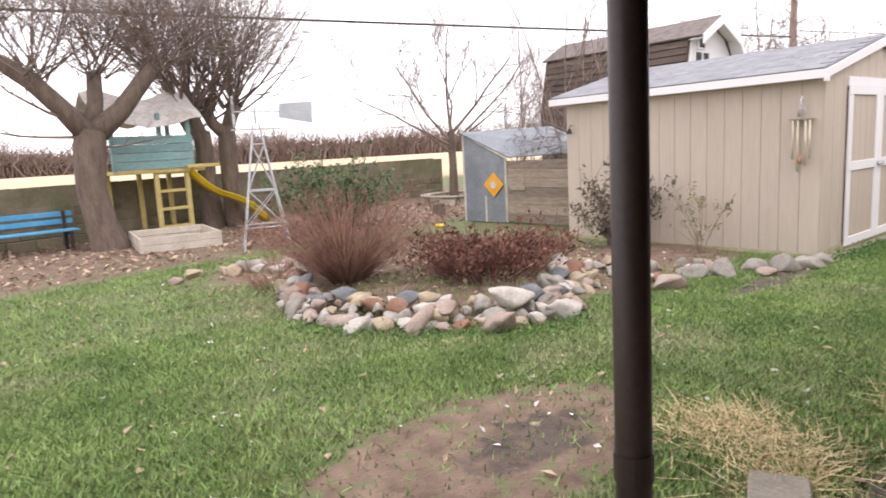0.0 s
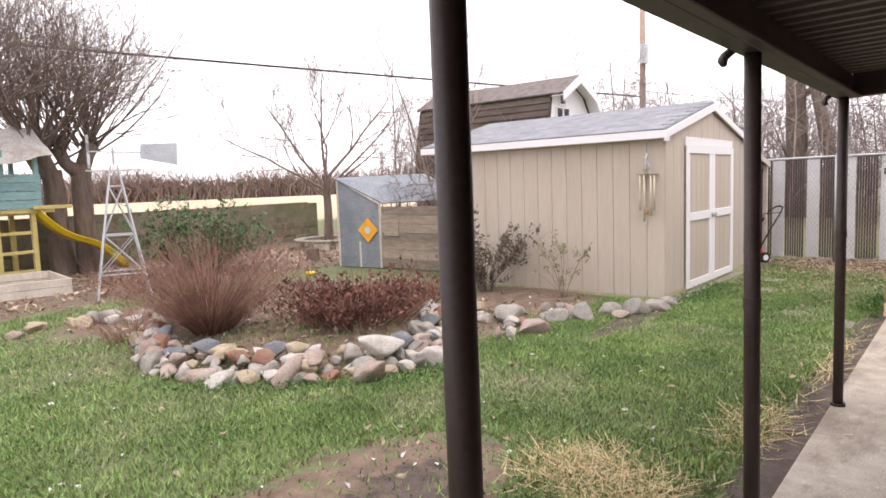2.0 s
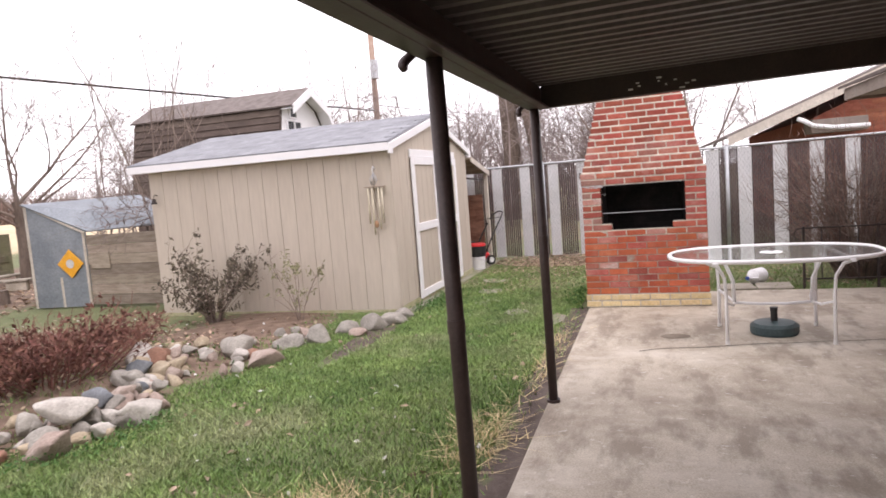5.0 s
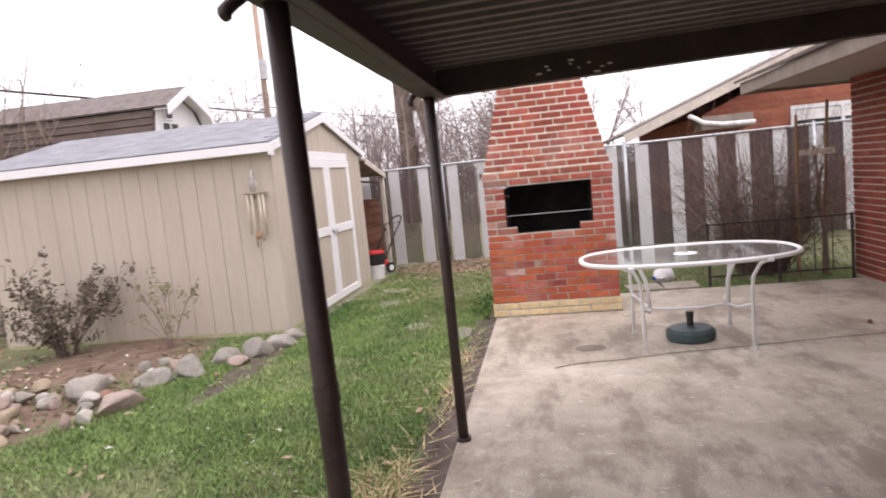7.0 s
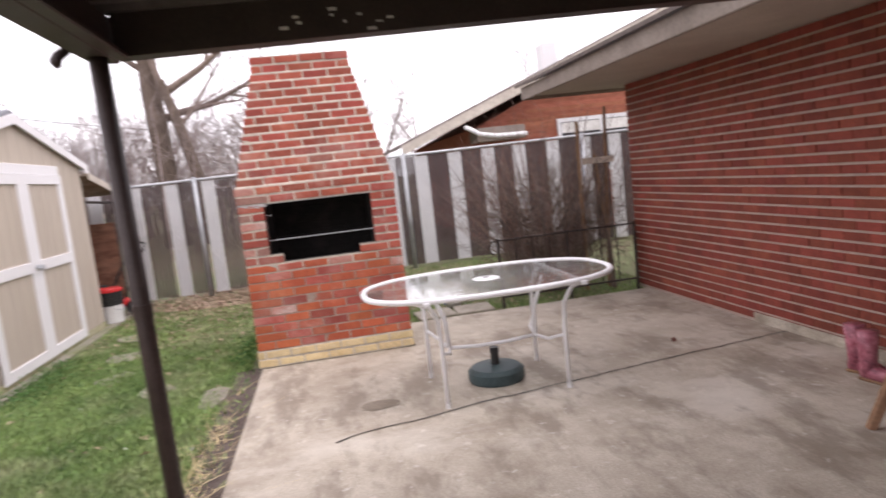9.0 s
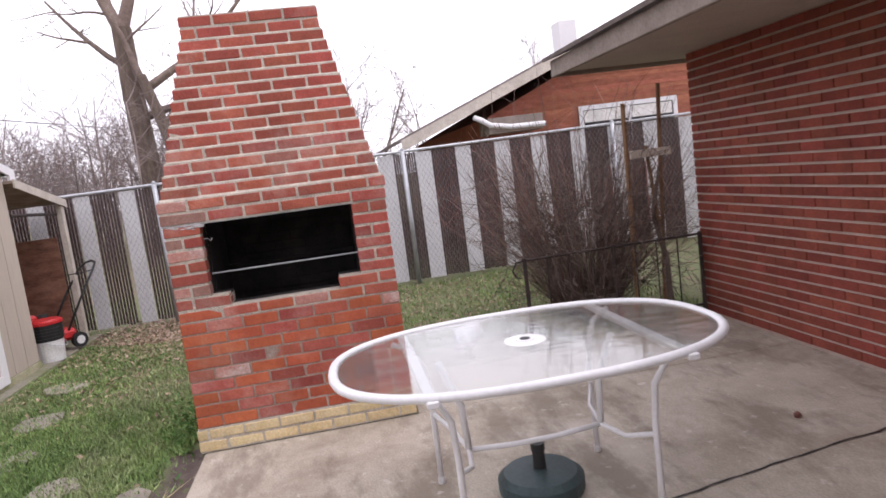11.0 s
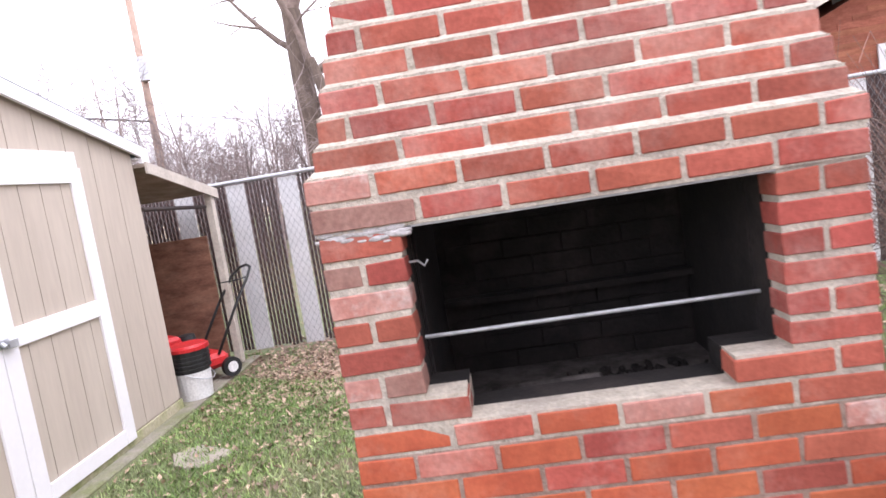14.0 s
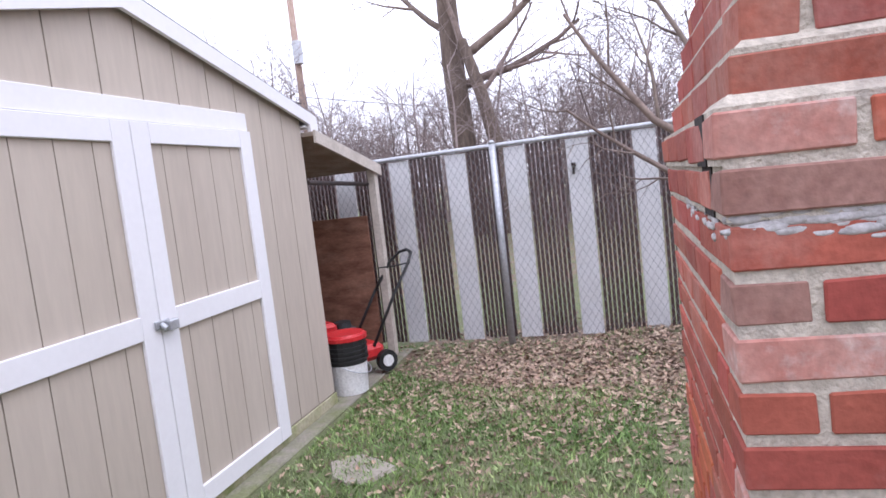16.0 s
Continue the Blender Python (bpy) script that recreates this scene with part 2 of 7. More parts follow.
M_BLUE = mat("bright_blue_paint", (0.06, 0.30, 0.52), (0.10, 0.38, 0.60), 4, 0.5, 0.1)
M_OLDWOOD = mat("weathered_grey_wood", (0.22, 0.175, 0.135), (0.34, 0.285, 0.23), 4, 0.9, 0.6, fine=50, stretch=(1, 1, 6), vary=0.2)
M_PALEWOOD = mat("pale_weathered_boards", (0.46, 0.41, 0.35), (0.60, 0.54, 0.47), 4, 0.85, 0.4, fine=50, vary=0.1)
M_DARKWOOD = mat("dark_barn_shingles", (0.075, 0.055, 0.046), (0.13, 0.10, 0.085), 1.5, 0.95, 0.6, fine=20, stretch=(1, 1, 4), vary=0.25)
M_TARP = mat("old_white_tarp", (0.60, 0.56, 0.53), (0.76, 0.73, 0.70), 2.5, 0.8, 0.3, fine=20, c=(0.35, 0.28, 0.22), amount=0.5)
M_GALV = mat("galvanised_steel", (0.42, 0.43, 0.45), (0.55, 0.56, 0.58), 4, 0.45, 0.1, metal=0.6, fine=40)
M_SHEET = mat("grey_sheet_metal", (0.19, 0.21, 0.235), (0.27, 0.295, 0.32), 2.0, 0.55, 0.15, metal=0.2, fine=30)
M_SLATW = mat("white_fence_slat", (0.70, 0.70, 0.71), (0.78, 0.77, 0.78), 3, 0.6, 0.1, fine=40, c=(0.60, 0.58, 0.55), amount=0.3, grain=0.05)
M_SLATB = mat("brown_fence_slat", (0.06, 0.035, 0.034), (0.095, 0.06, 0.056), 3, 0.6, 0.1, fine=40, vary=0.2)
M_PLY = mat("stained_plywood", (0.13, 0.055, 0.035), (0.28, 0.14, 0.09), 3.5, 0.8, 0.3, fine=30, stretch=(0.6, 1, 3.0), c=(0.32, 0.19, 0.13), amount=0.5)
M_RED = mat("red_enamel", (0.50, 0.02, 0.025), (0.60, 0.035, 0.035), 4, 0.35, 0.05)
M_BLACK = mat("black_plastic", (0.015, 0.015, 0.016), (0.03, 0.03, 0.03), 5, 0.5, 0.1)
M_BUCKET = mat("white_bucket_plastic", (0.68, 0.67, 0.66), (0.78, 0.77, 0.76), 5, 0.4, 0.05)
M_TABLE = mat("white_table_paint", (0.77, 0.76, 0.77), (0.83, 0.82, 0.83), 5, 0.4, 0.1, c=(0.55, 0.52, 0.50), amount=0.25, grain=0.05)
M_UMB = mat("dark_green_plastic", (0.035, 0.06, 0.065), (0.055, 0.085, 0.09), 5, 0.5, 0.1)
M_IRON = mat("rusty_black_iron", (0.025, 0.02, 0.02), (0.06, 0.042, 0.036), 8, 0.7, 0.2)
M_SOFFIT = mat("beige_soffit_paint", (0.42, 0.37, 0.32), (0.50, 0.45, 0.39), 2, 0.7, 0.1)
M_FASCIA = mat("weathered_fascia_board", (0.20, 0.165, 0.14), (0.30, 0.255, 0.22), 4, 0.8, 0.3)
M_ROOFBROWN = mat("brown_roof_shingles", (0.15, 0.125, 0.115), (0.25, 0.215, 0.20), 6, 0.95, 0.4, fine=50, vary=0.2)
M_STONE = mat("flat_paving_stone", (0.25, 0.22, 0.18), (0.35, 0.315, 0.26), 5, 0.9, 0.4, fine=50, vary=0.15)
M_JUG = mat("cloudy_white_plastic", (0.82, 0.82, 0.84), (0.88, 0.88, 0.90), 5, 0.4, 0.05)
M_BLUECAP = mat("blue_cap", (0.05, 0.10, 0.45), (0.07, 0.13, 0.5), 5, 0.4, 0.0)
M_PINK = mat("pink_patterned_rubber", (0.30, 0.07, 0.10), (0.52, 0.20, 0.25), 28, 0.4, 0.05, c=(0.12, 0.03, 0.05), amount=0.8)
M_ORANGE = mat("orange_sign", (0.72, 0.33, 0.02), (0.80, 0.40, 0.04), 4, 0.5, 0.05)
M_DARK = mat("dark_window_void", (0.02, 0.022, 0.025), (0.04, 0.042, 0.045), 2, 0.25, 0.0)
M_ASH = mat("grey_ash", (0.035, 0.03, 0.028), (0.12, 0.105, 0.098), 12, 0.95, 0.8, fine=70)
M_WIRE = mat("dull_fence_wire", (0.20, 0.205, 0.215), (0.30, 0.305, 0.315), 4, 0.5, 0, metal=0.4)
M_APRON = mat("mossy_concrete", (0.22, 0.20, 0.16), (0.32, 0.29, 0.24), 4, 0.9, 0.5, fine=60, c=(0.16, 0.18, 0.07), amount=0.8)
M_CHIME = mat("aged_brass_tube", (0.50, 0.44, 0.32), (0.62, 0.56, 0.44), 6, 0.5, 0.1)
M_SMEAR = mat("pale_brick", (0.40, 0.17, 0.135), (0.48, 0.26, 0.215), 14, 0.9, 0.5, fine=70, c=(0.56, 0.50, 0.46), amount=0.7)
M_BROWNBRICK = mat("grey_brown_brick", (0.24, 0.12, 0.095), (0.33, 0.19, 0.155), 12, 0.9, 0.5, fine=70)
M_ORANGEBRICK = mat("orange_red_brick", (0.35, 0.078, 0.036), (0.46, 0.122, 0.056), 9, 0.88, 0.4, fine=70, c=(0.47, 0.22, 0.15), amount=0.4, vary=0.14, grain=0.12)
M_SHOOT = mat("reddish_bare_shoots", (0.16, 0.10, 0.08), (0.27, 0.18, 0.15), 6, 0.85, 0, fine=40, vary=0.3)
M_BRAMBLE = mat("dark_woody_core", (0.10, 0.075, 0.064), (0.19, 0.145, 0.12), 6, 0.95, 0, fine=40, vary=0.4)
M_WOOD = mat("brown_timber", (0.20, 0.11, 0.06), (0.32, 0.19, 0.11), 4, 0.8, 0.3, fine=50, vary=0.2)


def glass_material(name, rough, tint, alpha):
    m = bpy.data.materials.new(name)
    m.use_nodes = True
    t = m.node_tree
    p = t.nodes["Principled BSDF"]
    p.inputs["Base Color"].default_value = (*tint, 1)
    p.inputs["Roughness"].default_value = rough
    p.inputs["IOR"].default_value = 1.5
    p.inputs["Transmission Weight"].default_value = alpha
    n = t.nodes.new("ShaderNodeTexNoise")
    n.inputs["Scale"].default_value, n.inputs["Detail"].default_value = 14, 5
    b = t.nodes.new("ShaderNodeBump")
    b.inputs["Strength"].default_value, b.inputs["Distance"].default_value = 0.25, 0.003
    t.links.new(n.outputs["Fac"], b.inputs["Height"])
    t.links.new(b.outputs[0], p.inputs["Normal"])
    return m


M_GLASS = glass_material("wet_table_glass", 0.03, (0.90, 0.92, 0.91), 0.94)


# ---- building blocks ----
def box(bm, x0, y0, z0, x1, y1, z1, bevel=0.0, m=None):
    r = bmesh.ops.create_cube(bm, size=1.0, matrix=Matrix.Translation(((x0 + x1) / 2, (y0 + y1) / 2, (z0 + z1) / 2)) @ Matrix.Diagonal((abs(x1 - x0), abs(y1 - y0), abs(z1 - z0), 1)))
    vs = r["verts"]
    if bevel:
        es = list({e for v in vs for e in v.link_edges})
        g = bmesh.ops.bevel(bm, geom=es, offset=bevel, segments=1, affect="EDGES", profile=0.5)
        vs = list({v for f in g["faces"] for v in f.verts} | {v for v in vs if v.is_valid})
    if m is not None:
        bmesh.ops.transform(bm, matrix=m, verts=vs)
    return vs


def tube(bm, a, b, r0, r1=None, seg=10, cap=True):
    """A round bar from a to b, tapering from r0 to r1."""
    a, b = Vector(a), Vector(b)
    r1 = r0 if r1 is None else r1
    d = b - a
    q = d.to_track_quat("Z", "Y").to_matrix().to_4x4()
    r = bmesh.ops.create_cone(bm, cap_ends=cap, segments=seg, radius1=r0, radius2=r1, depth=d.length, matrix=Matrix.Translation((a + b) / 2) @ q)
    return r["verts"]


def bent(bm, pts, r, seg=8):
    """A bar along a line of points, with rings shared at the bends; r: one radius, or one per point."""
    pts = [Vector(p) for p in pts]
    rs = r if isinstance(r, (list, tuple)) else [r] * len(pts)
    rings = []
    side = None
    for i, p in enumerate(pts):
        d = (pts[min(i + 1, len(pts) - 1)] - pts[max(i - 1, 0)]).normalized()
        if side is None:
            side = d.orthogonal().normalized()
        side = (side - d * side.dot(d)).normalized()
        up = d.cross(side)
        rings.append([bm.verts.new(p + (side * math.cos(2 * math.pi * k / seg) + up * math.sin(2 * math.pi * k / seg)) * rs[i]) for k in range(seg)])
    for u, v in zip(rings, rings[1:]):
        for k in range(seg):
            bm.faces.new((u[k], u[(k + 1) % seg], v[(k + 1) % seg], v[k]))
    bm.faces.new(rings[0][::-1])
    bm.faces.new(rings[-1])


def mesh_of(name, bm, material, smooth=False):
    me = bpy.data.meshes.new(name)
    bmesh.ops.recalc_face_normals(bm, faces=bm.faces) if len(bm.faces) < 60000 else None
    bm.to_mesh(me)
    bm.free()
    for m in (material if isinstance(material, (list, tuple)) else [material]):
        me.materials.append(m)
    if smooth:
        me.shade_smooth()
    return me


def raw(name, verts, faces, material):
    me = bpy.data.meshes.new(name)
    me.from_pydata(verts, [], faces)
    me.update()
    me.materials.append(material)
    return me


def thing(name, label="", category="", group="", kind="", at=None):
    ob = new(name)
    ob.empty_display_size = 0.1
    if at is not None:
        ob.matrix_world = at
    return tagged(ob, label, category, group, kind)


def solid(name, bm, material, label="", category="", group="", kind="", smooth=False):
    return tagged(new(name, mesh_of(name, bm, material, smooth)), label, category, group, kind)


def part(name, bm, material, parent, label="", smooth=False, kind=""):
    ob = new(name, mesh_of(name, bm, material, smooth))
    ob.parent = parent
    return tagged(ob, label, kind=kind)


def piece(name, me, parent, m):
    """One of many alike pieces: an object of its own on a shared mesh."""
    ob = new(name, me)
    ob.parent = parent
    ob.matrix_local = m
    return ob


def thick(bm, t):
    """Give a sheet of faces a thickness t along its normals."""
    bm.normal_update()
    faces = list(bm.faces)
    nv = {v: v.normal.copy() for v in bm.verts}
    old = list(bm.verts)
    r = bmesh.ops.extrude_face_region(bm, geom=faces, use_keep_orig=True)
    new_vs = [g for g in r["geom"] if isinstance(g, bmesh.types.BMVert)]
    for v in new_vs:
        o = min(old, key=lambda q: (q.co - v.co).length_squared)
        v.co += nv[o] * t


def B():
    return bmesh.new()


# ---- the ground ----
HOUSE_Y, EDGE_Y, HOUSE_X = -3.27, 0.79, 9.40


def blob(x, y, cx, cy, rx, ry):
    return 1.0 / (1.0 + (((x - cx) / rx) ** 2 + ((y - cy) / ry) ** 2) ** 3)


def bed(x, y):
    """How far a spot lies inside the planting bed."""
    return max(blob(x, y, 4.6, 5.6, 1.75, 1.7), blob(x, y, 6.6, 4.7, 2.2, 1.0), blob(x, y, 5.2, 8.0, 2.2, 1.3))


def height(x, y):
    return -0.03 + 0.17 * blob(x, y, 4.7, 5.9, 1.55, 1.6) + 0.05 * blob(x, y, 6.8, 4.9, 1.6, 0.9) + 0.10 * blob(x, y, 12.9, 0.7, 0.5, 0.6)


def soil(x, y):
    v = max(bed(x, y), blob(x, y, 2.28, 2.42, 1.12, 0.6) * 0.8, 0.62 * blob(x, y, 12.9, 1.2, 1.2, 2.2))
    if y > 9:
        v = max(v, min(1, (y - 9 - 0.12 * (x - 2)) * 0.8) * 0.85)
    if 9.6 < x < 13.3 and y < 3:
        v = max(v, 0.30)
    return v


def mud(x, y):
    e = abs(y - 0.88) / 0.13
    return max(1.0 / (1.0 + e ** 4) if -5 < x < 8.4 else 0, 0.8 * blob(x, y, 7.0, 3.0, 1.2, 0.16), 0.7 * blob(x, y, 2.5, 2.35, 0.5, 0.25))


def ground_mesh():
    def steps(a, b, s):
        return [-900, -300, -100, -40, -20, -10] + [a + s * i for i in range(int((b - a) / s) + 1)] + [b + 2, b + 5, b + 12, 50, 90, 160, 320, 900]
    xs, ys = steps(-4, 15, 0.125), steps(-4, 18, 0.125)
    vs, fs, so, mu, fi = [], [], [], [], []
    for y in ys:
        for x in xs:
            near = -5 < x < 16 and -5 < y < 19
            n = noise.noise((x * 1.7, y * 1.7, 0)) * 0.012 + noise.noise((x * 6, y * 6, 3)) * 0.006 if near else 0
            vs.append((x, y, (height(x, y) if near else -0.03) + n))
            so.append(soil(x, y) if near else (0.5 if y < 19 else 0)), mu.append(mud(x, y) if near else 0), fi.append(1.0 if y > 20 + 0.16 * x else 0.0)
    w = len(xs)
    for j in range(len(ys) - 1):
        for i in range(w - 1):
            k = j * w + i
            fs.append((k, k + 1, k + 1 + w, k + w))
    me = raw("ground", vs, fs, M_GROUND)
    for key, vals in (("soil", so), ("mud", mu), ("field", fi)):
        me.attributes.new(key, "FLOAT", "POINT").data.foreach_set("value", vals)
    me.shade_smooth()
    return me


ground = tagged(new("ground", ground_mesh()), "winter lawn with a bare soil patch and leaf litter", "ground", kind="structure")

bm = B()
box(bm, -4.5, HOUSE_Y, -0.14, 8.28, EDGE_Y, 0.0, 0.01)
box(bm, 8.285, HOUSE_Y, -0.14, 9.2, -0.54, -0.002, 0.01)
patio = solid("patio", bm, M_SLAB, "weathered concrete patio slab with cracks and brown stains", "patio", kind="structure")


def strip(bm, pts, w, z):
    """A thin crooked strip lying on a slab."""
    last = None
    for i, (x, y) in enumerate(pts):
        a, b = pts[max(i - 1, 0)], pts[min(i + 1, len(pts) - 1)]
        d = Vector((b[0] - a[0], b[1] - a[1])).normalized()
        h = w * (0.6 + 0.8 * random.random()) / 2
        v = (bm.verts.new((x - d.y * h, y + d.x * h, z)), bm.verts.new((x + d.y * h, y - d.x * h, z)))
        if last:
            bm.faces.new((last[0], last[1], v[1], v[0]))
        last = v


bm = B()
pts = []
for i in range(61):
    u = i / 60
    pts.append((6.36 + 0.63 * u ** 0.75 + 0.035 * noise.noise((u * 9, 1, 0)) + 0.012 * noise.noise((u * 40, 2, 0)), 0.20 - 3.46 * u))
strip(bm, pts, 0.012, 0.004)
tagged(new("patio_crack", mesh_of("patio_crack", bm, M_BLACK)), "long dark crack across the concrete slab", "crack", kind="structure")
bm = B()
bmesh.ops.create_circle(bm, cap_ends=True, segments=18, radius=0.11, matrix=Matrix.Translation((6.885, -0.11, 0.004)) @ Matrix.Diagonal((0.8, 1.2, 1, 1)))
for v in bm.verts:
    v.co.x += 0.02 * noise.noise(v.co * 9)
tagged(new("patio_stain", mesh_of("patio_stain", bm, M_OLDWOOD)), "round brown rust stain on the concrete", "stain", kind="structure")

# ---- the patio cover ----
cover = thing("patio_cover", "dark brown metal patio cover on slim round posts", "patio cover")
BACK_Y = -2.2
for x, y, lean in ((1.04, 0.75, 0.015), (2.935, 0.75, 0.06), (5.04, 0.75, 0.06)):
    bm = B()
    tube(bm, (x, y, 0.012), (x - lean, y, 2.0), 0.031, seg=20)
    post = part("post", bm, M_BROWN, cover, "dark brown round steel post", True)
    for z0, z1, r in ((0.0, 0.02, 0.045), (0.86 + 0.05 * x, 0.91 + 0.05 * x, 0.034)):
        bm = B()
        tube(bm, (x - lean * z0 / 2, y, z0), (x - lean * z1 / 2, y, z1), r, seg=20)
        part("collar", bm, M_BROWN, post)
bm = B()
box(bm, -4.5, 0.71, 1.995, 5.10, 0.80, 2.14, 0.006)
box(bm, -4.5, 0.66, 1.99, 5.01, 0.705, 2.01, 0.004)
part("side_beam", bm, M_BROWN, cover, "brown metal side beam with a gutter lip")
bm = B()
f0 = [bm.verts.new((x, 0.706, z)) for x, z in ((5.015, 2.0), (5.10, 2.0), (5.10, 2.15), (5.015, 2.15))]
f1 = [bm.verts.new((x, BACK_Y, z)) for x, z in ((5.015, 2.07), (5.10, 2.07), (5.10, 2.24), (5.015, 2.24))]
bm.faces.new(f0), bm.faces.new(f1[::-1])
for i in range(4):
    bm.faces.new((f0[i], f1[i], f1[(i + 1) % 4], f0[(i + 1) % 4]))
part("front_beam", bm, M_BROWN, cover, "brown front beam with flaking paint patches")
for x in (2.8, 4.86):
    bm = B()
    bent(bm, [(x + 0.03, 0.81, 2.01), (x, 0.83, 1.985), (x - 0.03, 0.83, 1.965), (x - 0.045, 0.82, 1.95)], [0.016, 0.018, 0.018, 0.014], 8)
    part("gutter_clip", bm, M_BROWN, cover, smooth=True)
for i in range(10):
    bm = B()
    cy, cz = -0.02 + random.gauss(0, 0.09), 2.075 + random.gauss(0, 0.016)
    box(bm, 5.012, cy, cz, 5.0165, cy + random.uniform(0.008, 0.035), cz + random.uniform(0.004, 0.012))
    part("paint_flake", bm, M_PALE, cover)
bm = B()
sec, x = [], -4.5
while x < 5.1:
    sec += [(x, 0.0), (x + 0.045, 0.0), (x + 0.06, 0.04), (x + 0.115, 0.04)]
    x += 0.13
for dz in (0, 0.01):
    g = [[bm.verts.new((sx, sy, 2.14 + sz + dz + (0.8 - sy) * 0.025)) for sx, sz in sec] for sy in (0.86, BACK_Y)]
    for i in range(len(sec) - 1):
        bm.faces.new((g[0][i], g[0][i + 1], g[1][i + 1], g[1][i]))
part("roof_sheet", bm, M_ROOFMETAL, cover, "ribbed brown metal roof sheet")

# ---- the house ----
house = thing("house", "red brick bungalow with a beige soffit", "house")
bm = B()
box(bm, -6.0, -9.0, -0.1, HOUSE_X, HOUSE_Y - 0.006, 2.215)
part("wall", bm, M_HMORTAR, house)
bm = B()
box(bm, -6.0, -9.0, 2.215, 9.72, -2.25, 2.25)
part("soffit", bm, M_SOFFIT, house, "beige painted soffit boards")
bm = B()
box(bm, -6.0, -2.248, 2.18, 9.76, -2.21, 2.32, 0.006)
box(bm, 9.72, -9.0, 2.18, 9.76, -2.25, 2.32, 0.006)
part("fascia", bm, M_FASCIA, house, "weathered brown fascia board")
bm = B()
q = [bm.verts.new(p) for p in ((-6, -2.16, 2.32), (9.8, -2.16, 2.32), (9.8, -6.16, 3.55), (-6, -6.16, 3.55))]
bm.faces.new(q)
thick(bm, -0.03)
part("roof", bm, M_ROOFBROWN, house)
bm = B()
box(bm, -6.0, HOUSE_Y - 0.004, 0.0, 7.38, HOUSE_Y + 0.02, 0.075, 0.004)
part("foundation", bm, M_CONCRETE, house)

# ---- the garden shed ----
SX0, SX1, SY0, SY1, SZ = 8.27, 11.73, 3.12, 6.78, 2.137
APX, APZ = 10.0, 2.565
SLOPE = (APZ - SZ) / (SX1 - APX)
shed = thing("garden_shed", "beige wooden garden shed with white double doors", "shed")
bm = B()
prof = [(SX0, -0.03), (SX1, -0.03), (SX1, SZ), (APX, APZ - 0.03), (SX0, SZ)]
f0 = [bm.verts.new((x, SY0, z)) for x, z in prof]
f1 = [bm.verts.new((x, SY1, z)) for x, z in prof]
bm.faces.new(f0), bm.faces.new(f1[::-1])
for i in range(5):
    bm.faces.new((f0[i], f1[i], f1[(i + 1) % 5], f0[(i + 1) % 5]))
part("core", bm, M_SIDING, shed)
# siding boards with shadow grooves
n = 16
w = (SY1 - SY0) / n
for i in range(n):
    bm = B()
    box(bm, SX0 - 0.016, SY0 + i * w + 0.0025, 0.02, SX0 - 0.002, SY0 + (i + 1) * w - 0.0025, SZ - 0.01, 0.002)
    part("siding_board", bm, M_SIDING, shed)
n = 13
w = (SX1 - SX0 + 0.016) / n


def gable_z(x):
    return APZ - 0.04 - SLOPE * abs(x - APX)


for i in range(n):
    x0, x1 = SX0 - 0.016 + i * w + 0.004, SX0 - 0.016 + (i + 1) * w - 0.004
    bm = B()
    xs = [x0, x1] if not x0 < APX < x1 else [x0, APX, x1]
    fr = [bm.verts.new((x, SY0 - 0.016, 0.06)) for x in (x0, x1)] + [bm.verts.new((x, SY0 - 0.016, gable_z(x))) for x in reversed(xs)]
    face = bm.faces.new(fr)
    r = bmesh.ops.extrude_face_region(bm, geom=[face])
    bmesh.ops.translate(bm, vec=(0, 0.014, 0), verts=[v for v in r["geom"] if isinstance(v, bmesh.types.BMVert)])
    part("siding_board", bm, M_SIDING, shed)


def roof_slab(s, bm):
    ex = APX + s * (SX1 - APX + 0.15)
    ez = APZ - SLOPE * (SX1 - APX + 0.15)
    q = [bm.verts.new(p) for p in ((APX, SY0 - 0.05, APZ), (ex, SY0 - 0.05, ez), (ex, SY1 + 0.22, ez), (APX, SY1 + 0.22, APZ))]
    face = bm.faces.new(q)
    r = bmesh.ops.extrude_face_region(bm, geom=[face])
    bmesh.ops.translate(bm, vec=(0, 0, 0.025), verts=[v for v in r["geom"] if isinstance(v, bmesh.types.BMVert)])
    return ex, ez


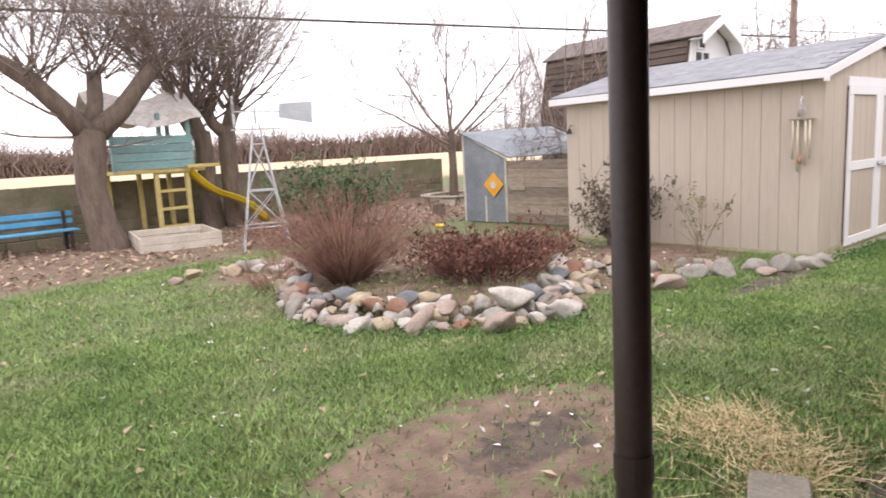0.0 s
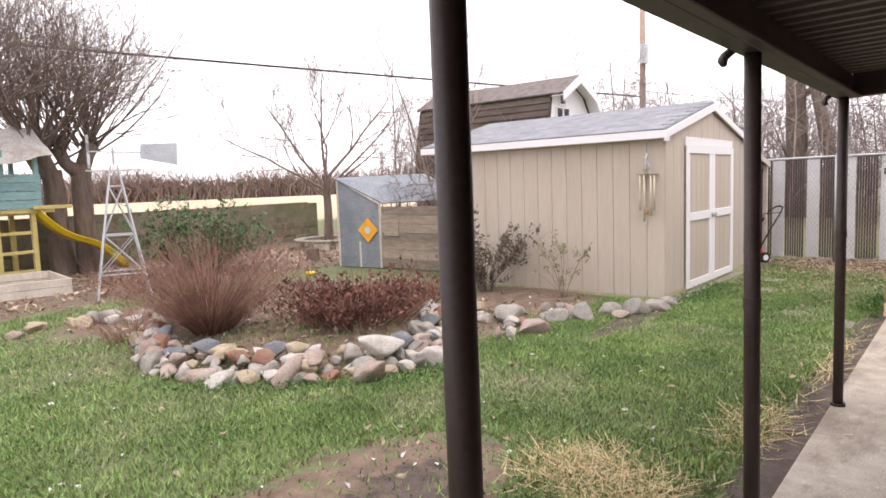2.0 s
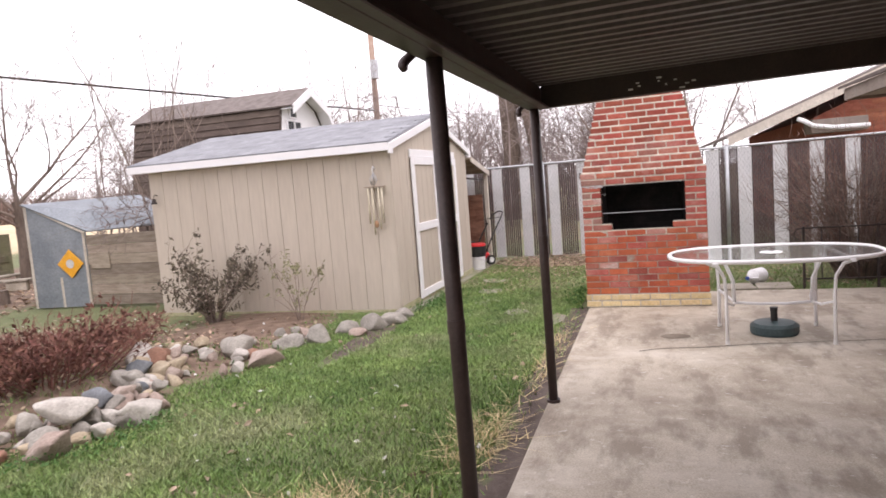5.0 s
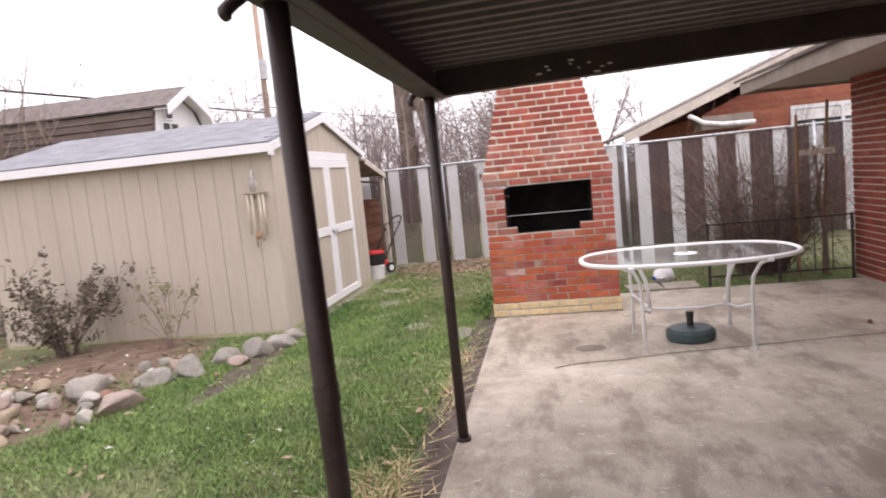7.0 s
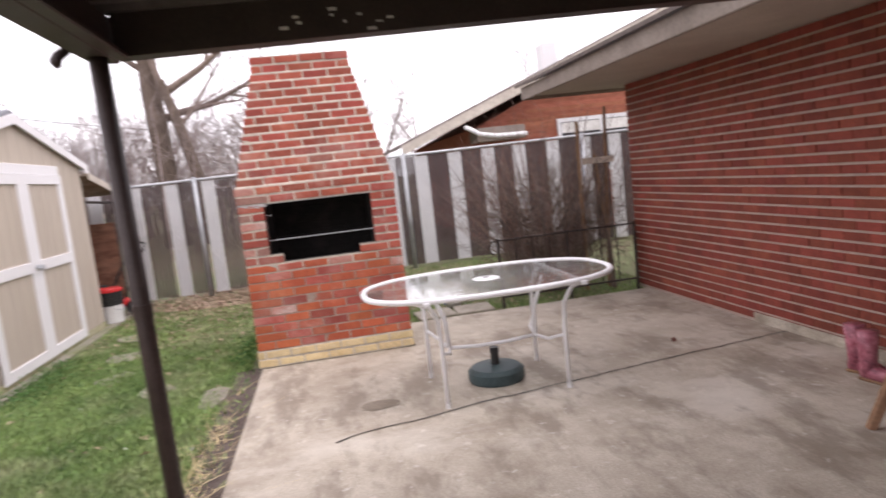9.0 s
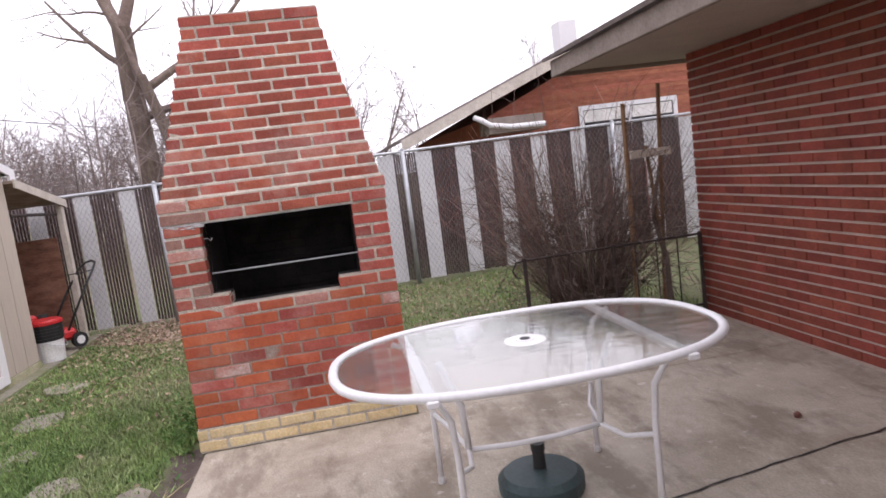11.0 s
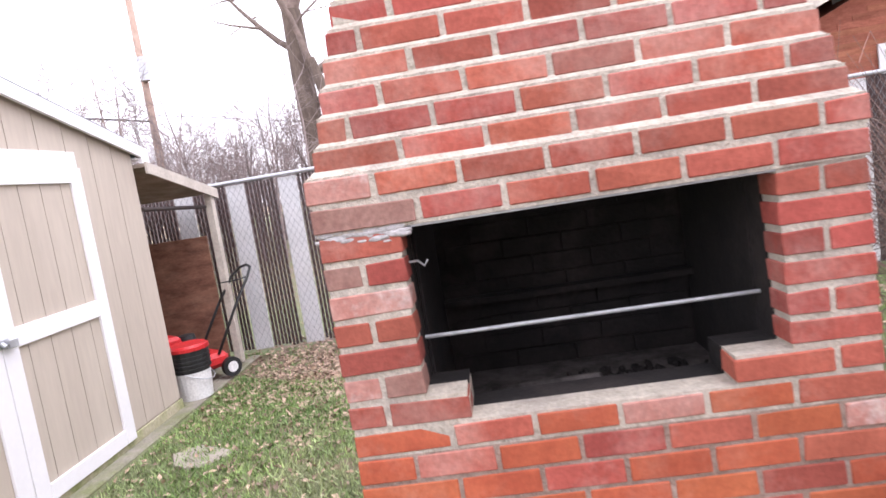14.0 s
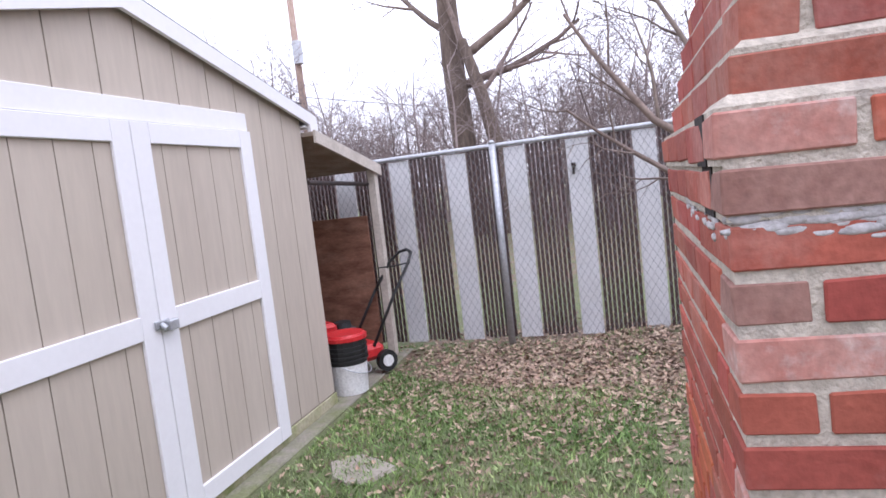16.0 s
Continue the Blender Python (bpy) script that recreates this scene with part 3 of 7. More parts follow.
for s in (-1, 1):
    bm = B()
    ex, ez = roof_slab(s, bm)
    roof = part("roof", bm, M_SHINGLE, shed, "grey asphalt shingle roof")
    # rake and eave trim
    bm = B()
    a = [(APX, APZ - 0.005), (ex + s * 0.02, ez - 0.005), (ex + s * 0.02, ez - 0.12), (ex - s * 0.10, ez - 0.12), (ex - s * 0.10, ez - 0.065), (APX, APZ - 0.105)]
    fr = [bm.verts.new((x, SY0 - 0.075, z)) for x, z in a]
    face = bm.faces.new(fr)
    r = bmesh.ops.extrude_face_region(bm, geom=[face])
    bmesh.ops.translate(bm, vec=(0, 0.025, 0), verts=[v for v in r["geom"] if isinstance(v, bmesh.types.BMVert)])
    part("rake_trim", bm, M_WHITE, shed, "white painted rake board")
    bm = B()
    box(bm, ex + s * 0.02, SY0 - 0.049, ez - 0.085, ex + s * 0.001, SY1 + 0.22, ez + 0.012, 0.003)
    box(bm, ex, SY0 - 0.049, ez - 0.085, SX0 - 0.018 if s < 0 else SX1 + 0.002, SY1 + 0.1, ez - 0.07)
    part("eave_trim", bm, M_WHITE, shed, "white painted eave board")
    if s < 0:
        run = math.hypot(ex - APX, ez - APZ)
        ang = math.atan2(APZ - ez, APX - ex)
        rows, cols = 13, 16
        sh, sw = run / rows, (SY1 + 0.22 - SY0 + 0.05) / cols
        bm = B()
        box(bm, -sh * 0.62, -sw / 2 + 0.003, 0.0, sh * 0.62, sw / 2 - 0.003, 0.007, 0.0)
        me = mesh_of("shingle", bm, M_SHINGLE)
        for i in range(rows):
            for j in range(cols):
                d = (i + 0.5) * sh
                y = SY0 - 0.05 + (j + 0.5) * sw + (0.5 * sw if i % 2 else 0)
                if y + sw / 2 > SY1 + 0.24:
                    y -= sw / 2
                piece("shingle", me, roof, Matrix.Translation((APX - d * math.cos(ang), y, APZ - d * math.sin(ang) + 0.027 + 0.002 * random.random())) @ Matrix.Rotation(-ang - 0.03, 4, "Y"))
# double doors
DX0, DXM, DX1, DZ0, DZ1 = 8.90, 9.955, 10.98, 0.03, 1.945
FY = SY0 - 0.018
bm = B()
box(bm, DX0, FY - 0.022, DZ1 + 0.004, DX1, FY, 2.055, 0.003)
part("header_trim", bm, M_WHITE, shed, "white painted header board")
for x0, x1 in ((DX0, DXM - 0.003), (DXM + 0.003, DX1)):
    door = thing("door", "white-trimmed beige shed door, closed")
    door.parent = shed
    bm = B()
    box(bm, x0 + 0.02, FY - 0.012, DZ0 + 0.02, x1 - 0.02, FY - 0.001, DZ1 - 0.02)
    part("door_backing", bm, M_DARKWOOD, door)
    k = 5
    pw = (x1 - x0 - 0.04) / k
    for i in range(k):
        bm = B()
        box(bm, x0 + 0.02 + i * pw + 0.003, FY - 0.018, DZ0 + 0.02, x0 + 0.02 + (i + 1) * pw - 0.003, FY - 0.0125, DZ1 - 0.02)
        part("door_board", bm, M_SIDING, door)
    for bx in ((x0, DZ0, x0 + 0.12, DZ1), (x1 - 0.12, DZ0, x1, DZ1), (x0 + 0.121, DZ1 - 0.10, x1 - 0.121, DZ1), (x0 + 0.121, DZ0, x1 - 0.121, DZ0 + 0.10), (x0 + 0.121, 0.94, x1 - 0.121, 1.05)):
        bm = B()
        box(bm, bx[0], FY - 0.038, bx[1], bx[2], FY - 0.0185, bx[3], 0.003)
        part("door_trim", bm, M_WHITE, door, "white painted door board")
bm = B()
box(bm, 9.905, FY - 0.05, 0.97, 10.005, FY - 0.04, 1.01, 0.003)
tube(bm, (9.945, FY - 0.05, 0.99), (9.945, FY - 0.075, 0.97), 0.014, seg=12)
box(bm, 9.965, FY - 0.085, 0.955, 10.03, FY - 0.052, 1.005, 0.006)
part("latch", bm, M_GALV, shed, "steel hasp with a small padlock")
bm = B()
box(bm, SX0 - 0.02, SY0 - 0.03, -0.03, SX0 + 0.0, SY1, 0.018, 0.003)
box(bm, SX0 - 0.02, SY0 - 0.033, -0.03, SX1, SY0 - 0.017, 0.055, 0.003)
part("sill", bm, mat("mossy_sill_board", (0.34, 0.33, 0.18), (0.46, 0.42, 0.30), 6, 0.9, 0.4, fine=50, c=(0.20, 0.26, 0.07), amount=0.8), shed, "damp mossy sill board")
bm = B()
box(bm, 8.35, 2.96, -0.1, 13.2, SY0 - 0.035, -0.012, 0.01)
box(bm, 11.75, SY0 - 0.034, -0.1, 13.2, 5.2, -0.010, 0.01)
solid("shed_apron", bm, M_APRON, "narrow mossy concrete strip along the shed", "paving", kind="structure")

# wind chime on the long wall of the shed
chime = thing("wind_chime", "pale tubular wind chime on a wall hook", "wind chime", at=pose(SX0 - 0.09, SY0 + 0.20, 1.59))
bm = B()
bent(bm, [(0.07, 0, 0.22), (0.0, 0, 0.25), (-0.02, 0, 0.20), (0.0, 0.0, 0.16)], 0.008, 6)
part("hook", bm, M_WHITE, chime, "white metal wall hook")
bm = B()
for k in range(4):
    bent(bm, [(0, 0, 0.17), (0.03 * math.cos(k * 1.57), 0.05 * math.sin(k * 1.57), 0.08), (0.01, 0.04 * math.sin(k), 0.02)], 0.006, 5)
part("ornament", bm, M_GALV, chime, smooth=True)
bm = B()
box(bm, -0.025, -0.13, -0.01, 0.06, 0.13, 0.0)
part("bar", bm, M_OLDWOOD, chime)
for k in range(4):
    bm = B()
    y = -0.10 + (0.0, 0.045, 0.13, 0.185)[k]
    tube(bm, (-0.01, y, -0.012), (-0.01, y, -0.46 - 0.07 * (k % 3)), 0.011, seg=10)
    part("chime_tube", bm, M_CHIME, chime, "pale brass tube", True)
bm = B()
bmesh.ops.create_uvsphere(bm, u_segments=10, v_segments=6, radius=0.03, matrix=Matrix.Translation((-0.015, 0.0, -0.47)) @ Matrix.Diagonal((0.6, 1, 1.6, 1)))
part("clapper", bm, M_WOOD, chime, smooth=True)

# ---- the lean-to beside the shed ----
lean = thing("lean_to", "small open lean-to roof against the shed", "lean-to")
bm = B()
q = [bm.verts.new(p) for p in ((SX1 + 0.02, 3.02, 1.95), (13.0, 3.02, 1.70), (13.0, 5.4, 1.70), (SX1 + 0.02, 5.4, 1.95))]
face = bm.faces.new(q)
r = bmesh.ops.extrude_face_region(bm, geom=[face])
bmesh.ops.translate(bm, vec=(0, 0, 0.03), verts=[v for v in r["geom"] if isinstance(v, bmesh.types.BMVert)])
part("roof", bm, M_OLDWOOD, lean, "weathered grey board roof")
bm = B()
q = [bm.verts.new(p) for p in ((SX1 + 0.02, 3.0, 1.90), (13.02, 3.0, 1.645), (13.02, 3.0, 1.74), (SX1 + 0.02, 3.0, 1.99))]
face = bm.faces.new(q)
r = bmesh.ops.extrude_face_region(bm, geom=[face])
bmesh.ops.translate(bm, vec=(0, 0.018, 0), verts=[v for v in r["geom"] if isinstance(v, bmesh.types.BMVert)])
part("edge_board", bm, M_PALEWOOD, lean)
for x, y in ((12.93, 3.06), (12.93, 5.3)):
    bm = B()
    box(bm, x - 0.04, y - 0.035, 0.0, x + 0.04, y + 0.035, 1.70, 0.004)
    part("post", bm, M_PALEWOOD, lean)
bm = B()
tube(bm, (SX1, 3.10, 1.62), (12.9, 3.10, 1.58), 0.018, seg=8)
part("cross_bar", bm, M_IRON, lean)
bm = B()
box(bm, 12.88, 3.14, 0.02, 12.90, 4.9, 1.30, 0.002)
ply = solid("plywood_sheet", bm, M_PLY, "dark water-stained plywood sheet leaning by a post", "plywood")

bell = thing("wall_bell", "small dark hanging bell on the shed wall", "bell", at=pose(SX0 - 0.06, SY1 - 0.12, 1.62))
bm = B()
bent(bm, [(0.045, 0, 0.08), (-0.02, 0, 0.09), (-0.04, 0, 0.05)], 0.006, 6)
part("bracket", bm, M_IRON, bell)
bm = B()
tube(bm, (-0.04, 0, -0.04), (-0.04, 0, 0.04), 0.04, 0.02, 12)
part("cup", bm, M_IRON, bell)
# ---- mower and bucket ----
mower = thing("lawn_mower", "red push lawn mower with a folded black handle", "lawn mower", at=pose(12.40, 3.27, 0, 0, 0, -40))
bm = B()
box(bm, -0.30, -0.20, 0.10, 0.26, 0.20, 0.24, 0.04)
box(bm, -0.20, -0.16, 0.24, 0.12, 0.16, 0.30, 0.03)
part("deck", bm, M_RED, mower, "red steel mower deck")
bm = B()
box(bm, -0.13, -0.11, 0.30, 0.09, 0.11, 0.40, 0.03)
tube(bm, (-0.02, 0, 0.40), (-0.02, 0, 0.45), 0.08, 0.07, 16)
part("engine", bm, M_BLACK, mower)
bm = B()
box(bm, -0.34, -0.14, 0.36, -0.12, 0.14, 0.48, 0.03)
part("engine_cover", bm, M_RED, mower)
for x, y in ((-0.26, -0.23), (-0.26, 0.23), (0.24, -0.23), (0.24, 0.23)):
    bm = B()
    tube(bm, (x, y - 0.025, 0.09), (x, y + 0.025, 0.09), 0.09, seg=18)
    wheel = part("wheel", bm, M_BLACK, mower, smooth=False)
    bm = B()
    tube(bm, (x, y - 0.03, 0.09), (x, y + 0.03, 0.09), 0.05, seg=14)
    part("hub", bm, M_BUCKET, wheel)
bm = B()
for s in (-1, 1):
    bent(bm, [(0.16, s * 0.18, 0.22), (0.42, s * 0.17, 0.62), (0.60, s * 0.16, 0.86), (0.68, s * 0.10, 0.94), (0.70, 0, 0.96)], 0.014, 8)
bent(bm, [(0.60, -0.16, 0.86), (0.52, -0.05, 0.84), (0.40, 0.02, 0.84), (0.45, 0.12, 0.72), (0.42, 0.16, 0.62)], 0.007, 6)
part("handle", bm, M_BLACK, mower, "black tubular handle with a cable", True)

bucket = thing("bucket", "white plastic bucket with a red lid", "bucket", at=pose(11.95, 3.07, -0.01) @ Matrix.Diagonal((1.08, 1.08, 1.16, 1)))
bm = B()
tube(bm, (0, 0, 0.0), (0, 0, 0.20), 0.125, 0.138, 24)
part("tub", bm, M_BUCKET, bucket, smooth=False)
bm = B()
tube(bm, (0, 0, 0.20), (0, 0, 0.36), 0.140, 0.148, 24)
for z in (0.22, 0.25, 0.28, 0.31):
    tube(bm, (0, 0, z), (0, 0, z + 0.012), 0.152, 0.152, 24)
part("dark_sleeve", bm, M_BLACK, bucket, "black ribbed upper pail")
bm = B()
tube(bm, (0, 0, 0.36), (0, 0, 0.385), 0.158, 0.158, 24)
tube(bm, (0, 0, 0.385), (0, 0, 0.40), 0.145, 0.135, 24)
part("lid", bm, M_RED, bucket, "red plastic lid")
bm = B()
bent(bm, [(0.15 * math.cos(a), 0.15 * math.sin(a) - 0.012, 0.20 - 0.07 * math.sin(math.pi * k / 8)) for k in range(9) for a in [-math.pi * k / 8]], 0.004, 5)
part("bail", bm, M_GALV, bucket)

# ---- stones, low plants and the planting bed ----


def rock_mesh(seed, material, flat):
    bm = B()
    bmesh.ops.create_icosphere(bm, subdivisions=3, radius=1.0)
    o = Vector((seed * 7.1, seed * 3.3, seed))
    for v in bm.verts:
        n = v.co.normalized()
        k = 1 + 0.34 * noise.noise(n * 0.9 + o) + 0.12 * noise.noise(n * 2.2 + o) + 0.03 * noise.noise(n * 6 + o)
        v.co = Vector((n.x * k * 1.2, n.y * k, n.z * k * flat))
        for ax in (0.0, 0.9, 1.9, 2.7, 3.6, 4.4, 5.3):
            c = Vector((math.cos(ax + seed), math.sin(ax + seed), 0.9 * math.sin(seed * 3 + ax * 2.3))).normalized()
            d = v.co.dot(c) - (0.58 + 0.12 * math.sin(seed * 5 + ax * 7))
            if d > 0:
                v.co -= c * d * 0.88
    return mesh_of("stone", bm, material, True)


ROCKS = []
for i in range(18):
    k = (0, 1, 2, 3, 0, 1, 2, 0, 1, 4, 3, 2, 0, 5, 1, 3, 0, 2)[i]
    ROCKS.append((rock_mesh(i + 1, M_ROCKS[k], (0.62, 0.75, 0.5, 0.68)[i % 4]), ("rough grey", "tan sandy", "pinkish", "pale cream", "smooth blue-grey", "rust-red")[k]))
PLACED = []


def rock(x, y, s, z=0.0, kind=None, yaw=None, tilt=0.35):
    me, tone = ROCKS[random.randrange(len(ROCKS)) if kind is None else kind]
    ob = new("stone", me)
    g = height(x, y)
    ob.matrix_world = Matrix.Translation((x, y, g + s * 0.38 + z)) @ Euler((random.gauss(0, tilt), random.gauss(0, tilt), random.random() * 6.28 if yaw is None else yaw)).to_matrix().to_4x4() @ Matrix.Diagonal((s * random.uniform(1.0, 1.6), s * random.uniform(0.85, 1.1), s * random.uniform(0.95, 1.25), 1))
    tagged(ob, tone + " fieldstone in the low bed edging", "stone", "stones edging the bed")
    PLACED.append((x, y, s))


def along(pts, step):
    out = []
    for (x0, y0), (x1, y1) in zip(pts, pts[1:]):
        n = max(1, round(math.hypot(x1 - x0, y1 - y0) / step))
        out += [(x0 + (x1 - x0) * i / n, y0 + (y1 - y0) * i / n) for i in range(n)]
    return out + [pts[-1]]


RING = [(3.5, 6.9), (3.1, 6.3), (2.86, 5.75), (2.78, 5.22), (3.05, 4.68), (3.45, 4.2), (3.8, 3.88), (4.1, 3.66), (4.55, 3.72)]
random.seed(11)
for row, (off, lift) in enumerate(((0.0, 0.0), (0.10, 0.035), (0.20, 0.08), (0.31, 0.09), (0.42, 0.07))):
    for x, y in along(RING, 0.15 if row < 3 else 0.2):
        rock(x + off * 0.75 + random.gauss(0, 0.035), y + off * 0.7 + random.gauss(0, 0.035), random.choice((0.05, 0.06, 0.07, 0.085, 0.10, 0.12)), lift + random.gauss(0, 0.012))
for x, y in along([(4.7, 3.85), (5.0, 4.1), (5.5, 4.25), (5.9, 4.2)], 0.14):
    for k in range(3):
        rock(x + 0.1 * k + random.gauss(0, 0.06), y + 0.17 * k + random.gauss(0, 0.07), random.uniform(0.055, 0.11), 0.02 * k)
for x, y in along([(5.2, 3.95), (5.8, 3.85), (6.4, 3.75), (6.9, 3.7)], 0.16):
    rock(x + random.gauss(0, 0.08), y + random.gauss(0, 0.10), random.uniform(0.05, 0.09))
    rock(x + 0.2 + random.gauss(0, 0.1), y + 0.33 + random.gauss(0, 0.1), random.uniform(0.05, 0.09))
for x, y, s, k in ((5.9, 3.62, 0.19, 6), (6.75, 3.5, 0.20, 0), (6.55, 3.68, 0.15, 4), (7.2, 3.36, 0.13, 7), (7.42, 3.14, 0.18, 4), (7.68, 3.02, 0.15, 12), (7.95, 2.98, 0.12, 7), (7.1, 3.2, 0.12, 2), (6.2, 4.1, 0.19, 12), (5.4, 4.6, 0.17, 3)):
    rock(x, y, s, -0.02, k, tilt=0.12)
for x, y in along([(2.75, 8.5), (3.3, 8.5), (3.75, 8.1), (4.1, 7.9), (4.3, 8.6)], 0.24):
    rock(x + random.gauss(0, 0.06), y + random.gauss(0, 0.1), random.uniform(0.08, 0.14))
    if random.random() < 0.6:
        rock(x + random.gauss(0, 0.1), y + 0.25 + random.gauss(0, 0.1), random.uniform(0.08, 0.14), 0.03)
rock(4.0, 3.95, 0.12, 0.16, 3)
rock(4.35, 4.0, 0.11, 0.12, 9)
rock(3.72, 3.82, 0.15, 0.0, 2)
random.seed(5)


def scatter(name, n, spot, size, material, label, flat=True, lift=0.006):
    """Many small curled leaves or scraps lying on the ground, one object."""
    vs, fs = [], []
    c = 0
    while c < n:
        x, y = spot()
        s = size * random.uniform(0.6, 1.4)
        a = random.random() * 6.28
        m = Matrix.Translation((x, y, height(x, y) + lift + s * 0.2)) @ Euler((random.gauss(0, 0.45), random.gauss(0, 0.45), a)).to_matrix().to_4x4()
        b = len(vs)
        for p in ((-s, 0, 0), (-0.2 * s, -0.5 * s, 0.22 * s), (s, 0, 0.1 * s), (-0.1 * s, 0.55 * s, 0.28 * s)):
            vs.append(tuple(m @ Vector(p)))
        fs.append((b, b + 1, b + 2)), fs.append((b, b + 2, b + 3))
        c += 1
    return tagged(new(name, raw(name, vs, fs, material)), label, "leaves", kind="stuff")


def in_box(x0, y0, x1, y1):
    return lambda: (random.uniform(x0, x1), random.uniform(y0, y1))


def in_blob(cx, cy, sx, sy):
    return lambda: (random.gauss(cx, sx), random.gauss(cy, sy))


def yard(f):
    def spot():
        while True:
            x, y = f()
            if y > 0.85 or x > 9.2:
                if not (8.3 < x < 9.3 and -0.6 < y < 0.9) and not (SX0 - 0.03 < x < 13 and 2.9 < y < 7.3):
                    return x, y
    return spot


scatter("leaf_litter", 9500, yard(in_blob(12.3, 1.35, 0.75, 1.0)), 0.023, M_LEAF, "dense brown fallen leaves below the fence")
scatter("leaf_litter", 3200, yard(in_box(9.0, -2.9, 13.2, 3.0)), 0.022, M_LEAF, "scattered brown fallen leaves on the grass")
scatter("leaf_litter", 2600, in_box(1.0, 10.0, 13.0, 14.6), 0.05, M_LEAF, "brown leaf litter below the trees")
scatter("leaf_litter", 1600, in_blob(5.6, 6.3, 1.3, 1.2), 0.035, M_LEAF, "brown leaf litter in the planting bed")
scatter("leaf_litter", 420, yard(in_box(0, 1.0, 9, 9)), 0.032, M_LEAF, "a few brown leaves on the lawn")
scatter("pale_scraps", 420, yard(in_box(-1, 1.0, 8, 9)), 0.022, M_PALE, "small pale leaves and petals on the lawn")

# stepping stones
for x, y, sx, sy in ((9.65, 2.28, 0.26, 0.2), (8.78, 2.14, 0.22, 0.18), (8.2, 1.63, 0.22, 0.16), (7.75, 1.12, 0.3, 0.13), (10.6, 2.45, 0.22, 0.2)):
    bm = B()
    bmesh.ops.create_cone(bm, cap_ends=True, segments=7, radius1=1, radius2=0.9, depth=1, matrix=Matrix.Rotation(random.random(), 4, "Z"))
    for v in bm.verts:
        v.co *= 1 + 0.5 * noise.noise((v.co.x * 1.3 + x * 5, v.co.y * 1.3, 0))
        v.co = Vector((v.co.x * sx, v.co.y * sy, v.co.z * 0.05))
    ob = solid("stepping_stone", bm, M_STONE, "flat worn stepping stone set in the lawn", "stepping stone", "stepping stones")
    ob.location = (x, y, height(x, y) - 0.008)
for x, y, a in ((9.43, -0.92, 3), (9.43, -1.34, -2)):
    bm = B()
    box(bm, -0.2, -0.2, -0.05, 0.2, 0.2, 0.02, 0.008)
    ob = solid("paver", bm, M_STONE, "square grey concrete paver beside the patio", "paver", "pavers by the patio")
    ob.matrix_world = pose(x, y, -0.005, 0, 0, a)
bm = B()
box(bm, -0.2, -0.12, 0, 0.2, 0.12, 0.05, 0.01)
ob = solid("paver", bm, M_STONE, "loose pale concrete paver on the soil by the patio edge", "paver")
ob.matrix_world = pose(2.72, 1.2, -0.03, 0, 2, 24)

# ---- grass ----


def blades(name, n, spot, tall, material, label, keep=None, lean=0.45, wide=0.0045):
    rng = np.random.default_rng(len(name) + n)
    pts = []
    while len(pts) < n:
        x, y = spot()
        if keep is None or random.random() < keep(x, y):
            pts.append((x, y, height(x, y) + noise.noise((x * 1.7, y * 1.7, 0)) * 0.012))
    p = np.array(pts)
    a = rng.random(n) * 6.283
    h = tall * rng.uniform(0.5, 1.35, n)
    b = rng.random(n) * 6.283
    ln = h * np.abs(rng.normal(0, lean, n))
    w = wide * rng.uniform(0.6, 1.5, n)
    dx, dy = np.cos(a) * w, np.sin(a) * w
    v = np.empty((n, 3, 3))
    v[:, 0] = p + np.stack([dx, dy, np.full(n, -0.004)], 1)
    v[:, 1] = p - np.stack([dx, dy, np.full(n, 0.004)], 1)
    v[:, 2] = p + np.stack([np.cos(b) * ln, np.sin(b) * ln, h], 1)
    me = bpy.data.meshes.new(name)
    me.vertices.add(3 * n)
    me.vertices.foreach_set("co", v.reshape(-1))
    me.loops.add(3 * n)
    me.loops.foreach_set("vertex_index", np.arange(3 * n, dtype=np.int32))
    me.polygons.add(n)
    me.polygons.foreach_set("loop_start", np.arange(0, 3 * n, 3, dtype=np.int32))
    me.update()
    me.validate()
    me.materials.append(material)
    return tagged(new(name, me), label, "grass", kind="stuff")


def lawn(x, y):
    s = max(soil(x, y), mud(x, y))
    k = 1.0 if s < 0.25 else (0.55 if s < 0.45 else 0.06)
    return k * (0.55 + 0.6 * noise.noise((x * 0.8, y * 0.8, 5)) + 0.3)


blades("lawn_grass", 170000, yard(in_box(-0.5, 0.9, 6.5, 6.0)), 0.035, M_GRASS, "short green winter grass", lawn, 0.9, 0.0055)
blades("lawn_grass", 90000, yard(in_box(6.0, 0.85, 13.3, 4.2)), 0.035, M_GRASS, "short green winter grass with bare spots", lawn, 0.9, 0.0055)
blades("lawn_grass", 60000, in_box(-3.5, 4.5, 6, 11), 0.045, M_GRASS, "short green winter grass", lawn, 0.9, 0.0055)
blades("lawn_grass", 25000, yard(in_box(9.15, -3.5, 13.3, 0.9)), 0.04, M_GRASS, "thin green winter grass", lawn)
blades("straw", 2100, in_blob(3.25, 1.68, 0.16, 0.15), 0.04, M_STRAW, "pale straw strewn over the grass", None, 3.5, 0.006)
blades("straw", 1000, in_blob(3.05, 1.28, 0.2, 0.12), 0.045, M_STRAW, "pale straw strewn near the patio edge", None, 3.5, 0.006)
blades("straw", 650, in_blob(4.4, 1.12, 0.25, 0.1), 0.05, M_STRAW, "pale straw strewn by the patio edge", None, 3.5, 0.0045)
blades("straw", 350, in_blob(6.2, 0.98, 0.7, 0.06), 0.05, M_STRAW, "thin pale straw along the patio edge", None, 3.5, 0.0045)


